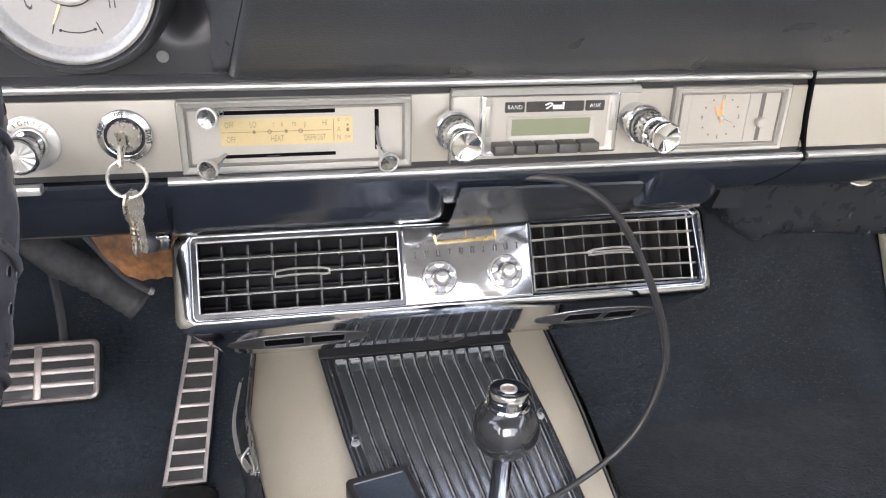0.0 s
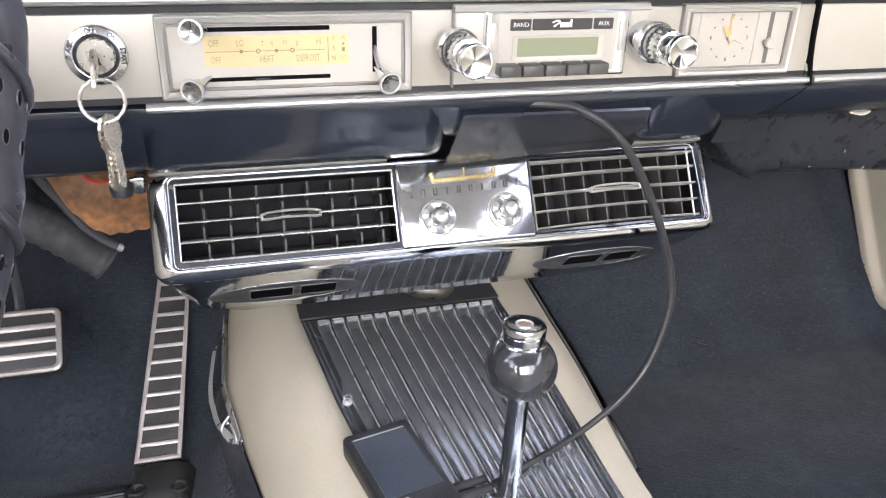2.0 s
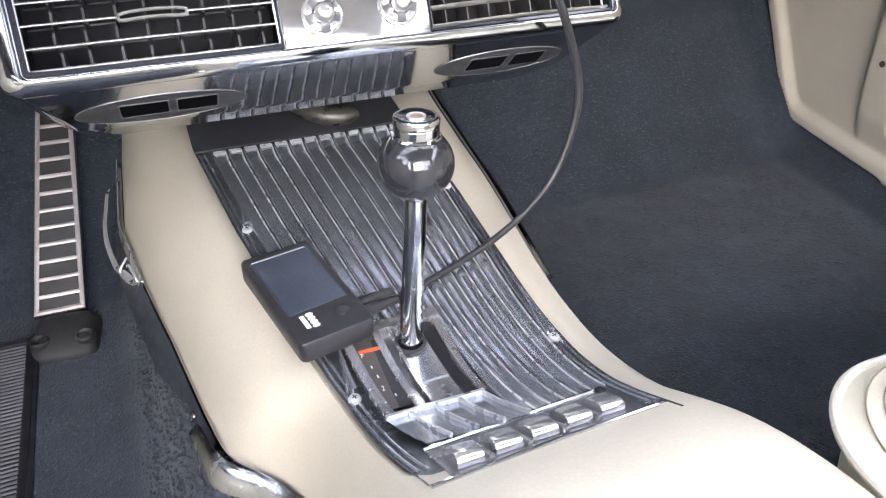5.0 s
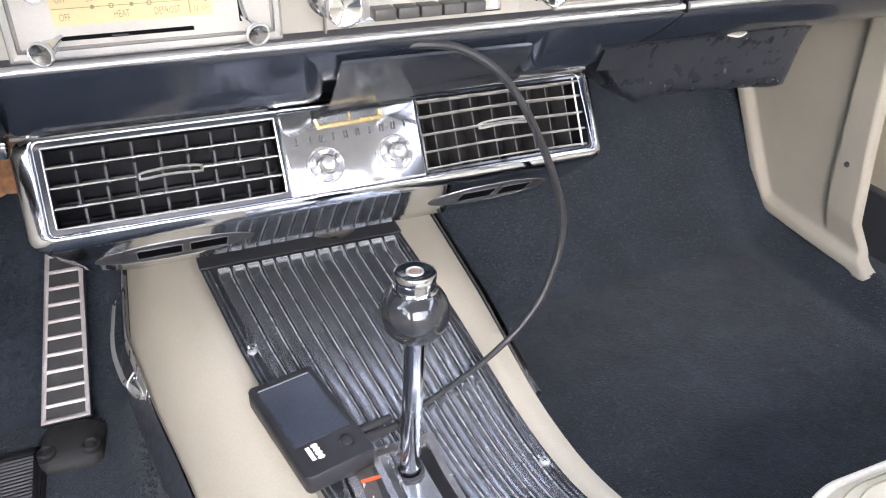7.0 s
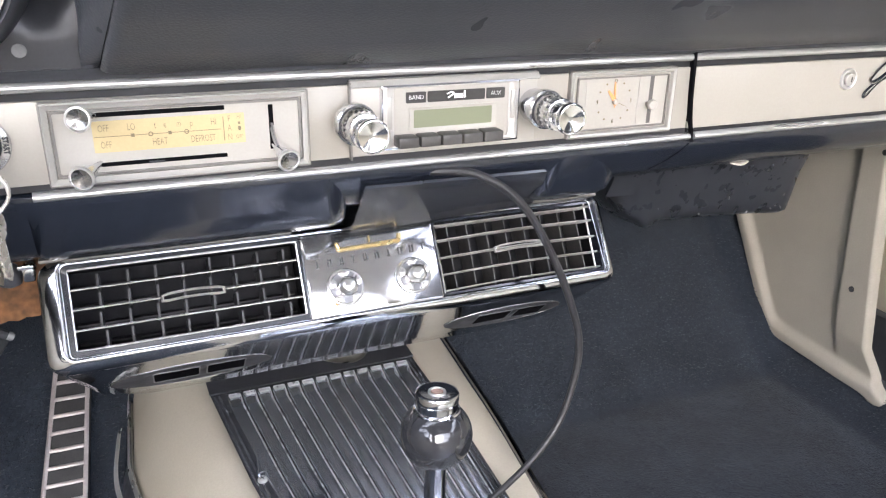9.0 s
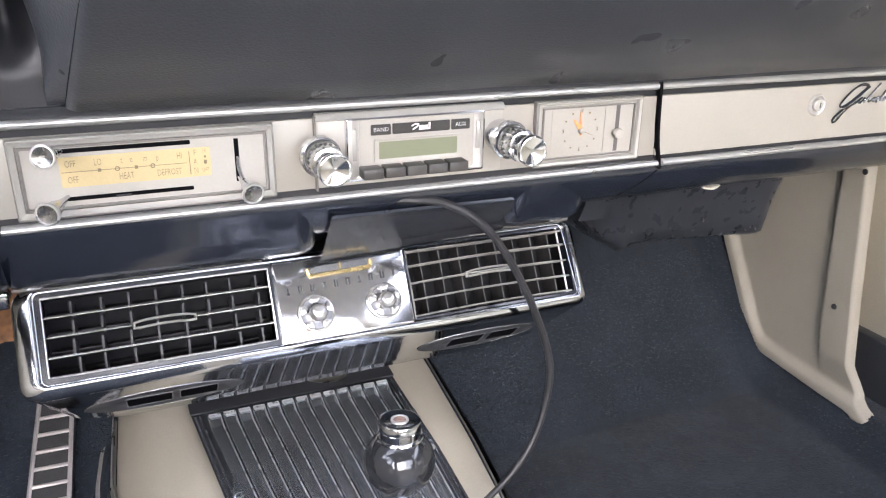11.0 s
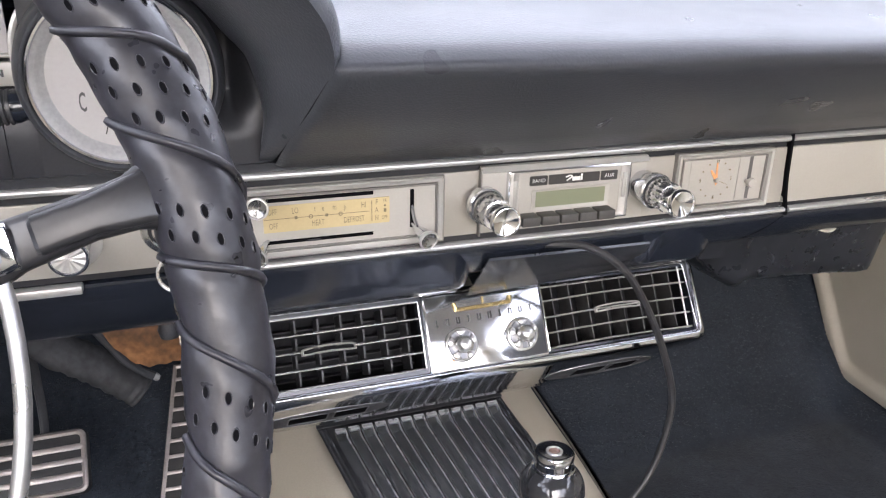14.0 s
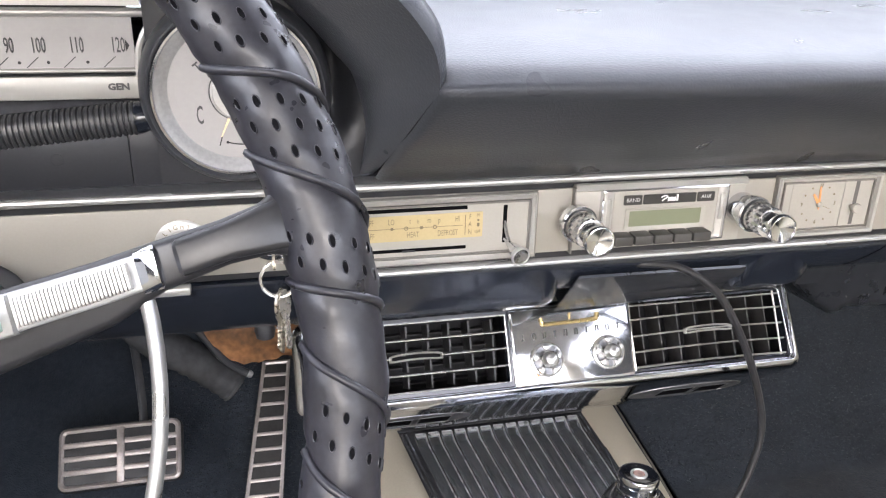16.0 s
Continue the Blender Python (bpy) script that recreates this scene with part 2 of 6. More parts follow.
def slab(pts, w0, w1, bev=0.0, seg=2):
    """A plate over an outline, from depth w0 to w1, with rounded edges on the far rim."""
    c = V((sum(p[0] for p in pts) / len(pts), sum(p[1] for p in pts) / len(pts), 0))
    loops = [at_w(pts, w0)]
    if bev:
        sx = max(abs(p[0] - c.x) for p in pts)
        sy = max(abs(p[1] - c.y) for p in pts)
        s = 1 if w1 > w0 else -1
        for i in range(seg + 1):
            a = radians(90 * i / seg)
            ins = bev * (1 - math.cos(a))
            loops.append([V((c.x + (p[0] - c.x) * (1 - ins / sx), c.y + (p[1] - c.y) * (1 - ins / sy), w1 - s * bev * (1 - math.sin(a)))) for p in pts])
    else:
        loops.append(at_w(pts, w1))
    return loft(loops)


def box(c, s, bev=0.0):
    bm = bmesh.new()
    bmesh.ops.create_cube(bm, size=1, matrix=Matrix.Translation(c) @ Matrix.Diagonal((*s, 1)))
    if bev:
        bmesh.ops.bevel(bm, geom=bm.edges[:], offset=bev, segments=2, affect="EDGES", profile=0.5)
    return bm


def ring(outer, inner, prof):
    """A frame between two outlines. prof: pairs (share from outer to inner, depth), closed round."""
    loops = []
    for f, w in prof + prof[:1]:
        loops.append([V((o[0] + (i[0] - o[0]) * f, o[1] + (i[1] - o[1]) * f, w)) for o, i in zip(outer, inner)])
    bm = loft(loops, caps=False)
    bmesh.ops.remove_doubles(bm, verts=bm.verts, dist=1e-6)
    return bm


def lathe(prof, seg=32, m=None):
    """Turns (radius, depth) pairs round the local z axis."""
    loops = [[V((max(r, 1e-5) * math.cos(2 * math.pi * i / seg), max(r, 1e-5) * math.sin(2 * math.pi * i / seg), w)) for i in range(seg)] for r, w in prof]
    bm = loft(loops, caps=False)
    if m:
        bm.transform(m)
    return bm


def curve_points(pts, n=8):
    """A smooth line through points."""
    p = [V(q) for q in pts]
    p = [2 * p[0] - p[1]] + p + [2 * p[-1] - p[-2]]
    out = []
    for i in range(1, len(p) - 2):
        for k in range(n):
            t = k / n
            a, b, c, d = p[i - 1:i + 3]
            out.append(0.5 * ((2 * b) + (c - a) * t + (2 * a - 5 * b + 4 * c - d) * t * t + (3 * b - a - 3 * c + d) * t ** 3))
    return out + [p[-2]]


def tube(pts, r, seg=10, closed=False, flat=1.0):
    """A round rod along points; r is a number or one for each point."""
    pts = [V(p) for p in pts]
    k = len(pts)
    rs = r if isinstance(r, (list, tuple)) else [r] * k
    side = None
    loops = []
    for i, p in enumerate(pts):
        d = (pts[(i + 1) % k] - pts[i - 1]) if closed else (pts[min(i + 1, k - 1)] - pts[max(i - 1, 0)])
        d.normalize()
        if side is None:
            side = d.orthogonal().normalized()
        side = (side - d * side.dot(d)).normalized()
        up = d.cross(side)
        loops.append([p + rs[i] * (math.cos(2 * math.pi * j / seg) * side + flat * math.sin(2 * math.pi * j / seg) * up) for j in range(seg)])
    if closed:
        loops.append(loops[0])
        bm = loft(loops, caps=False)
        bmesh.ops.remove_doubles(bm, verts=bm.verts, dist=1e-6)
        return bm
    return loft(loops)


def merge(*bms):
    out = bmesh.new()
    for b in bms:
        me = bpy.data.meshes.new("tmp")
        b.to_mesh(me)
        out.from_mesh(me)
        b.free()
        bpy.data.meshes.remove(me)
    return out


def words(text, size, m, depth=0.0003, align="CENTER", narrow=1.0, bold=0.0):
    """Raised letters as a mesh, at the pose m."""
    c = bpy.data.curves.new("words", "FONT")
    c.body, c.size, c.extrude, c.align_x, c.align_y = text, size, depth, align, "CENTER"
    c.resolution_u, c.offset = 2, bold
    o = bpy.data.objects.new("words", c)
    scene.collection.objects.link(o)
    me = bpy.data.meshes.new_from_object(o.evaluated_get(bpy.context.evaluated_depsgraph_get()))
    bm = bmesh.new()
    bm.from_mesh(me)
    bm.transform(m @ Matrix.Diagonal((narrow, 1, 1, 1)))
    bpy.data.objects.remove(o)
    bpy.data.curves.remove(c)
    bpy.data.meshes.remove(me)
    return bm


def thing(name, loc, label, category, group="", kind=""):
    ob = new(name)
    ob.location = loc
    ob.empty_display_size = 0.02
    BASE[ob] = V(loc)
    return tagged(ob, label, category, group, kind)


def part(name, bm, material, parent=None, label="", m=None, angle=35, flat=False):
    """Links a bmesh as one mesh object under a thing or a part; m takes it from local to world."""
    if m:
        bm.transform(m)
    base = BASE.get(parent, V((0, 0, 0)))
    bm.transform(Matrix.Translation(-base))
    bmesh.ops.recalc_face_normals(bm, faces=bm.faces)
    me = bpy.data.meshes.new(name)
    bm.to_mesh(me)
    bm.free()
    me.materials.append(material)
    if not flat:
        me.shade_smooth()
        me.set_sharp_from_angle(angle=radians(angle))
    ob = new(name, me)
    ob.parent = parent
    BASE[ob] = base
    if label:
        ob["label"] = label
    return ob


def swept(prof, x0, x1, n=1):
    """A closed (y, z) outline carried along x."""
    return loft([[V((x0 + (x1 - x0) * i / n, y, z)) for y, z in prof] for i in range(n + 1)])


def half_round(z0, z1, y, out, x0, x1):
    c, h = (z0 + z1) / 2, (z1 - z0) / 2
    prof = [(y, z0)] + [(y - out * math.cos(radians(a)), c + h * math.sin(radians(a))) for a in range(-75, 76, 15)] + [(y, z1)]
    return swept(prof, x0, x1)


DASH = pose(0, 0, 0, 90)            # local x right, y up, z out of the dash face


# ---- the car's shell ----
def smooth(a, b, t):
    t = min(max((t - a) / (b - a), 0), 1)
    return t * t * (3 - 2 * t)


FLOOR = -0.028


def floor_height(x, y):
    base = FLOOR + max(0.0, y - 0.27) * 1.08 if y < 0.56 else FLOOR + 0.313 + (y - 0.56) * 6
    tunnel = FLOOR + 0.098 * (1 - (smooth(0.165, 0.245, x) if x > 0 else smooth(0.160, 0.235, -x)))
    z = max(base, tunnel) if abs(base - tunnel) > 0.03 else (base + tunnel) / 2 + abs(base - tunnel) / 2 + 0.004
    z += 0.052 * smooth(0.772, 0.812, x) * smooth(-0.25, -0.05, y)
    return z + 0.0022 * noise.noise((x * 9, y * 9, 0)) + 0.0012 * noise.noise((x * 40, y * 40, 3))


xs = [-0.86 + 1.72 * i / 150 for i in range(151)]
ys = [-1.7 + 2.32 * i / 190 for i in range(191)]
floor = part("floor", sheet([[V((x, y, floor_height(x, y))) for x in xs] for y in ys]), CARPET, angle=80)
tagged(floor, "dark navy-black pile carpet over floor and tunnel", "carpet", kind="structure")


def pile():
    """Short leaning tufts over the carpet that can be seen from the seats."""
    rng = random.Random(11)
    verts, faces = [], []
    for i in range(-94, 178):
        for j in range(-56, 98):
            x, y = 0.0046 * (i + rng.uniform(-0.45, 0.45)), 0.0046 * (j + rng.uniform(-0.45, 0.45))
            if (-0.165 < x < 0.16 and not (y < -0.06 and x < -0.112)) or (x < -0.325 and y < 0.21):
                continue
            z, r, h = floor_height(x, y) - 0.0006, rng.uniform(0.0028, 0.0038), rng.uniform(0.0008, 0.0017)
            a, dx, dy = rng.uniform(0, 6.28), rng.uniform(-0.0026, 0.0026), rng.uniform(-0.0032, 0.0012)
            k = len(verts)
            verts += [(x + r * math.cos(a + 2.094 * q), y + r * math.sin(a + 2.094 * q), z) for q in range(3)] + [(x + dx, y + dy, z + h)]
            faces += [(k, k + 1, k + 3), (k + 1, k + 2, k + 3), (k + 2, k, k + 3)]
    me = bpy.data.meshes.new("carpet_pile")
    me.from_pydata(verts, [], faces)
    me.materials.append(CARPET)
    ob = new("carpet_pile", me)
    ob.parent = floor
    return tagged(ob, "short navy-black carpet tufts", kind="stuff")


pile()
ground = part("ground", box((0, 0, -0.34), (240, 240, 0.02)), shader("grey_asphalt", (0.10, 0.10, 0.10), 0.9, 0, 0.25, 60, 0.4))
tagged(ground, "plain grey asphalt under and round the car", "ground", kind="structure")
# Unseen trees, taller ahead to darken the sky mirrored in the pad.
treeline = []
for i in range(97):
    a = 2 * math.pi * i / 96
    h = 2.6 + 6.4 * smooth(-0.1, 0.7, math.sin(a)) + 1.6 * noise.noise((3 * math.cos(a), 3 * math.sin(a), 0.3)) + 0.8 * noise.noise((11 * math.cos(a), 11 * math.sin(a), 1.3))
    treeline.append([V((32 * math.cos(a), 32 * math.sin(a), -0.34)), V((32 * math.cos(a), 32 * math.sin(a), h * 0.6)), V((33 * math.cos(a), 33 * math.sin(a), h))])
backdrop = part("backdrop", sheet(treeline), shader("far_trees", (0.115, 0.115, 0.09), 1.0, 0, 0.45, 0.9, 0.12, spec=0.0), angle=80)
tagged(backdrop, "unseen grey-green tree line, heights set to shape the light", "backdrop", kind="structure")
firewall = part("wall_front", box((0, 0.66, 0.35), (1.72, 0.02, 0.80)), DULL)
tagged(firewall, "dull black bulkhead under the dashboard", "wall", kind="structure")
wall_left = part("wall_left", merge(box((-0.87, -0.55, 0.30), (0.03, 2.35, 0.66), 0.008)), DOORC)
tagged(wall_left, "plain cream vinyl door side", "wall", kind="structure")
# Unseen dark screens above the doors, added to cut the side light.
for side, name, top in ((-1, "light_block_left", 0.74), (1, "light_block_right", 0.86)):
    rows = []
    for z, y2 in ((0.632, 0.40), (top - 0.06, 0.10), (top, 0.0)):
        x = side * (0.875 - 0.22 * max(0.0, (z - 0.63) / 0.37))
        rows.append([V((x - 0.01, -1.1, z)), V((x + 0.01, -1.1, z)), V((x + 0.01, y2, z)), V((x - 0.01, y2, z))])
    tagged(part(name, loft(rows), SATIN), "unseen dark screen added to cut light from the side", "wall", kind="structure")
wall_right = part("wall_right", merge(box((0.885, -0.73, 0.33), (0.03, 1.96, 0.60), 0.008)), DOORC)
tagged(wall_right, "cream vinyl door side with dark lower edge", "wall", kind="structure")
sill = part("sill", box((0.862, -0.745, 0.047), (0.022, 1.90, 0.154), 0.006), SATIN)
tagged(sill, "black lower door panel strip", "trim", kind="structure")
wall_rear = part("wall_rear", box((0, -1.70, 0.28), (1.74, 0.03, 0.62), 0.008), DOORC)
tagged(wall_rear, "plain cream vinyl rear bulkhead", "wall", kind="structure")
# Unseen roof and posts, sized for the light reaching the dash.
roof = part("ceiling", sheet([[V((x, y, 1.06 - 0.05 * (x / 0.7) ** 2 - 0.04 * smooth(-0.5, -0.15, y) - 0.06 * smooth(-0.9, -1.4, y))) for x in [-0.64 + 0.128 * i for i in range(11)]] for y in [-0.34 - 0.076 * i for i in range(11)]], thick=0.02), shader("pale_headliner", (0.50, 0.49, 0.47), 0.8, 0, 0.1, 300, 8), angle=60)
tagged(roof, "plain pale headliner overhead", "ceiling", kind="structure")
for i, (a, b) in enumerate((((-0.80, 0.36, 0.66), (-0.63, -0.35, 1.00)), ((0.80, 0.36, 0.66), (0.63, -0.35, 1.00)), ((-0.84, -1.66, 0.58), (-0.63, -1.08, 0.98)), ((0.84, -1.66, 0.58), (0.63, -1.08, 0.98)))):
    tagged(part("wall_post_%d" % (i + 1), tube([a, b], [0.035 if i < 2 else 0.15, 0.03 if i < 2 else 0.12], 12), DOORC), "plain roof post of the car", "post", kind="structure")
# Windscreen is out of view; its grey tint dims the sky in reflections.
screen_rows = [[V((x * (1 - 0.20 * f), 0.40 - 0.74 * f - 0.10 * (x / 0.8) ** 2, 0.672 + 0.345 * f - 0.03 * f * (x / 0.8) ** 2)) for x in [-0.80 + 0.16 * i for i in range(11)]] for f in (0, 0.25, 0.5, 0.75, 1.0)]
windscreen = part("window_front", sheet(screen_rows, thick=0.005), GLASS, angle=60)
windscreen.visible_shadow = False
tagged(windscreen, "unseen grey-tinted windscreen, dims the sky in reflections", "window", kind="structure")
cowl = part("wall_cowl", box((0, 0.45, 0.64), (1.74, 0.40, 0.03), 0.008), BLACKP)
tagged(cowl, "black body panel ahead of the dash", "body panel", kind="structure")


def lerp_table(tab, y):
    tab = sorted(tab)
    if y <= tab[0][0]:
        return tab[0][1]
    for (a, p), (b, q) in zip(tab, tab[1:]):
        if a <= y <= b:
            return p + (q - p) * (y - a) / (b - a)
    return tab[-1][1]


# ---- kick panel beside the footwell ----
kick = thing("kick_panel", (0.80, 0.26, 0.03), "cream moulded kick panel beside the carpeted footwell", "trim panel")
KL = [(0.016, 0.112), (0.019, 0.180), (0.0225, 0.240), (0.026, 0.285), (0.031, 0.312), (0.048, 0.330), (0.126, 0.378), (0.205, 0.425), (0.300, 0.460), (0.46, 0.470)]      # forward edge: height, y
KR = [(0.016, 0.070), (0.022, 0.078), (0.045, 0.108), (0.09, 0.128), (0.20, 0.143), (0.32, 0.158), (0.46, 0.172)]                                                              # rear edge
KC = [(0.016, 0.170), (0.06, 0.186), (0.12, 0.196), (0.25, 0.208), (0.38, 0.216), (0.46, 0.222)]                                                                               # crease


def kick_mesh():
    """The moulded panel: a raised border along the carpet, a flat field, a crease and a raised rear flange with a rolled lip."""
    def gap_to(tab, y, z):
        best = 9.0
        for (z0, y0), (z1, y1) in zip(tab, tab[1:]):
            d = V((y1 - y0, z1 - z0))
            q = V((y - y0, z - z0))
            t = min(max(q.dot(d) / d.length_squared, 0), 1)
            best = min(best, (q - d * t).length)
        return best

    grid = []
    for i in range(91):
        z = 0.016 + 0.444 * (i / 90) ** 1.35
        y0, y1, yc = lerp_table(KR, z), lerp_table(KL, z), lerp_table(KC, z)
        row = []
        for j in range(73):
            f = j / 72
            y = y0 + (y1 - y0) * (f - 0.045 * math.sin(2 * math.pi * f))
            dl, dr = gap_to(KL, y, z), gap_to(KR, y, z)
            fade = smooth(0.045, 0.10, z)
            x = 0.806 - 0.010 * (1 - smooth(0.016, 0.034, dl))
            x -= 0.012 * smooth(-0.004, 0.010, yc - y) * fade * smooth(0.0, 0.03, dl)
            x += 0.0035 * math.exp(-((y - yc - 0.002) / 0.0055) ** 2) * fade
            x += 0.012 * (1 - smooth(0.0, 0.007, dl)) ** 2 + 0.014 * (1 - smooth(0.0, 0.006, dr)) ** 2
            row.append(V((x + 0.0006 * noise.noise((y * 25, z * 25, 0)), y, z)))
        grid.append(row)
    return sheet(grid)


part("panel", kick_mesh(), KICKM, kick, angle=80)
for y, z in ((0.1716, 0.1712), (0.1706, 0.3786)):
    part("screw", lathe([(0.0045, 0), (0.0042, 0.0012), (0.002, 0.002), (0, 0.0021)], 14), VANE, kick, "small screw head", m=pose(0.7935, y, z, 0, -90, 0))
seal = thing("door_seal", (0.80, 0.08, 0.02), "grey rubber door seal along the kick panel edge", "seal")
part("strip", tube(curve_points([(0.818, 0.112, 0.034), (0.816, 0.098, 0.022), (0.814, 0.070, 0.014), (0.812, 0.03, 0.012), (0.812, -0.30, 0.010)], 6), 0.0065, 8), shader("seal_grey", (0.22, 0.23, 0.25), 0.5), seal)
pillar = part("wall_pillar", box((0.86, 0.41, 0.35), (0.03, 0.36, 0.76), 0.004), DOORC)
tagged(pillar, "plain cream body side behind the kick panel", "wall", kind="structure")


# ---- passenger seat ----
seat = thing("passenger_seat", (0.50, -0.52, FLOOR + 0.002), "cream vinyl passenger seat with white piping", "car seat")


def seat_loop(z, grow):
    return [V((0.516 + x * grow, -0.52 + y * grow, z)) for x, y in rrect(0.56, 0.52, 0.085, 20)]


part("cushion", loft([seat_loop(FLOOR + 0.03, 0.90), seat_loop(0.05, 0.915), seat_loop(0.12, 0.945), seat_loop(0.147, 0.972), seat_loop(0.158, 0.985), seat_loop(0.172, 0.93), seat_loop(0.183, 0.80), seat_loop(0.186, 0.5)]), SEATV, seat, angle=60)
part("piping", tube(seat_loop(0.1575, 0.992), 0.0042, 10, closed=True), PIPING, seat, "white welted piping")
part("seam", merge(tube(seat_loop(0.1695, 0.945), 0.0007, 6, closed=True), tube(seat_loop(0.1745, 0.915), 0.0007, 6, closed=True)), THREAD, seat, "stitched double seam")
part("backrest", loft([[V((0.516 + x, -0.82 - y * 0.9 - 0.22 * f, 0.15 + 0.50 * f)) for x, y in rrect(0.54 * (1 - 0.10 * f * f), 0.11 * (1 - 0.35 * f), 0.035 * (1 - 0.35 * f), 6)] for f in (0, 0.1, 0.3, 0.6, 0.85, 0.95, 1.0)]), SEATV, seat, "cream vinyl backrest", angle=60)
part("base", loft([seat_loop(FLOOR + 0.002, 0.85), seat_loop(FLOOR + 0.031, 0.85)]), DULL, seat)


# ---- dashboard ----
dash = thing("dashboard", (0, 0.2, 0.42), "black padded dashboard with ivory trim strip and chrome mouldings", "dashboard")
PADP = [(-0.004, 0.5555), (-0.016, 0.5580), (-0.036, 0.5735), (-0.058, 0.589), (-0.081, 0.6055), (-0.100, 0.6215), (-0.1085, 0.6292), (-0.1125, 0.6345), (-0.1138, 0.6385), (-0.1120, 0.6425),
        (-0.1060, 0.6468), (-0.096, 0.6505), (-0.078, 0.6545), (-0.04, 0.6600), (0.05, 0.6680), (0.17, 0.6715), (0.27, 0.670)]
def pad_left(z):
    return -0.177 + 0.024 * min(max((z - 0.556) / 0.082, 0), 1)


def pad_row(t, curl=0.0):
    """One section across the pad; curl turns its end inwards."""
    row = []
    for k, (y, z) in enumerate(PADP):
        left = pad_left(z) + 0.009
        x = left + (0.86 - left) * t - 0.0104 * math.sin(curl)
        sink, top = 0.0104 * (1 - math.cos(curl)), smooth(6, 11, k)
        bulge = 0.0012 * noise.noise((x * 8, k * 0.7, 1.5))
        row.append(V((x, y + bulge + 0.82 * sink * (1 - top), z + bulge + sink * (0.45 * (1 - top) - top))))
    return row


rows = [pad_row(0, radians(a)) for a in (60, 48, 36, 24, 12)] + [pad_row(i / 40) for i in range(41)]
pad = part("pad", sheet(rows), PADV, dash, "grained black vinyl dash pad", angle=70)
# flank beside the gauges, from the pad's end back to the instrument panel
edge_in = [(-0.180, -0.006, 0.5585), (-0.1815, -0.010, 0.575), (-0.1820, -0.012, 0.598), (-0.190, -0.013, 0.630), (-0.196, -0.013, 0.640), (-0.2035, -0.013, 0.648), (-0.217, -0.013, 0.664), (-0.235, -0.013, 0.681), (-0.262, -0.013, 0.700)]


def pad_end(k):
    """A point on the pad's turned-in end, by its place in the section."""
    a = int(k)
    return rows[0][a].lerp(rows[0][a + 1], k - a) - V((0.0004, 0, 0))


edge_out = [pad_end(k) for k in (0.0, 1.95, 3.55, 5.6, 8.0)] + [V(p) for p in ((-0.1550, -0.1170, 0.6520), (-0.162, -0.121, 0.668), (-0.181, -0.122, 0.690), (-0.212, -0.122, 0.712))]
ci, cf = curve_points(edge_in, 5), curve_points(edge_out, 5)
part("flank", sheet([[a.lerp(b, t) + V((-0.010 * math.sin(math.pi * t) * (1 - 0.4 * t), 0, 0.0)) for t in (0, 0.12, 0.25, 0.4, 0.55, 0.7, 0.85, 1)] for a, b in zip(ci, cf)]), PADV, dash, "vinyl flank beside the gauges", angle=60)
hood_rows = []
for i, p in enumerate(cf[20:]):
    hood_rows.append([p, p + V((0.004, 0.004, 0.006)), p + V((0.010, 0.03, 0.010)), V((p.x + 0.016, 0.05, max(p.z + 0.014, 0.6665))), V((p.x + 0.02, 0.27, max(p.z + 0.014, 0.667)))])
part("hood", sheet(hood_rows), PADV, dash, "vinyl hood over the gauges", angle=60)
part("hood_top", sheet([[V((x, y, 0.712 + 0.02 * smooth(-0.21, -0.30, x) + dz)) for y, dz in ((-0.122, 0), (-0.118, 0.006), (-0.09, 0.010), (0.05, 0.014), (0.27, 0.014))] for x in (-0.212, -0.24, -0.30, -0.40, -0.55, -0.70, -0.86)]), PADV, dash, "vinyl hood top", angle=60)
part("hood_lining", sheet([[V((x, y, z + 0.02 * smooth(-0.21, -0.30, x))) for y, z in ((-0.122, 0.7115), (-0.06, 0.708), (0.03, 0.702))] for x in (-0.212, -0.24, -0.30, -0.40, -0.55, -0.70, -0.86)]), SATIN, dash, angle=60)
part("lip", swept([(0.006, 0.5525), (-0.0035, 0.5525), (-0.0065, 0.5560), (-0.0085, 0.5600), (0.006, 0.5600)], -0.86, 0.86), SATIN, dash, "dark lip above the moulding")
part("upper_moulding", half_round(0.5455, 0.5525, 0.001, 0.0055, -0.62, 0.2855), MOULD, dash, "polished upper moulding")
part("upper_groove", box((-0.165, 0.0035, 0.5435), (0.91, 0.004, 0.006)), MATRUB, dash)
part("trim_panel", box((-0.165, 0.004, 0.5135), (0.910, 0.008, 0.0535), 0.0008), IVORY, dash, "ivory enamelled trim strip")
part("lower_groove", box((-0.165, 0.0030, 0.4853), (0.91, 0.006, 0.0045)), MATRUB, dash)
part("lower_moulding", merge(half_round(0.4765, 0.4832, 0.001, 0.0060, -0.2265, 0.2935)), MOULD, dash, "polished lower moulding")
LOWP = [(0.004, 0.4825), (-0.0025, 0.4800), (-0.0035, 0.4740), (0.0005, 0.4660), (0.007, 0.4560), (0.016, 0.4460), (0.029, 0.4385), (0.060, 0.4360), (0.10, 0.4350), (0.10, 0.4600), (0.02, 0.4825)]
part("lower_panel", swept([(y + 0.002, z) for y, z in LOWP], -0.86, 0.86, 30), BLACKP, dash, "glossy black lower edge", angle=50)
part("lower_apron", swept([(y + 0.0035, z - 0.013 * smooth(0.476, 0.452, z)) for y, z in LOWP], -0.855, -0.232, 20), BLACKP, dash, "deeper black apron ahead of the driver", angle=50)
part("panel_seam", tube([(0.2955, -0.0014, 0.4735), (0.2890, 0.0030, 0.4650), (0.2800, 0.0092, 0.4555), (0.2690, 0.0180, 0.4463)], 0.0007, 6), HOLE, dash, "fine seam in the black edge")
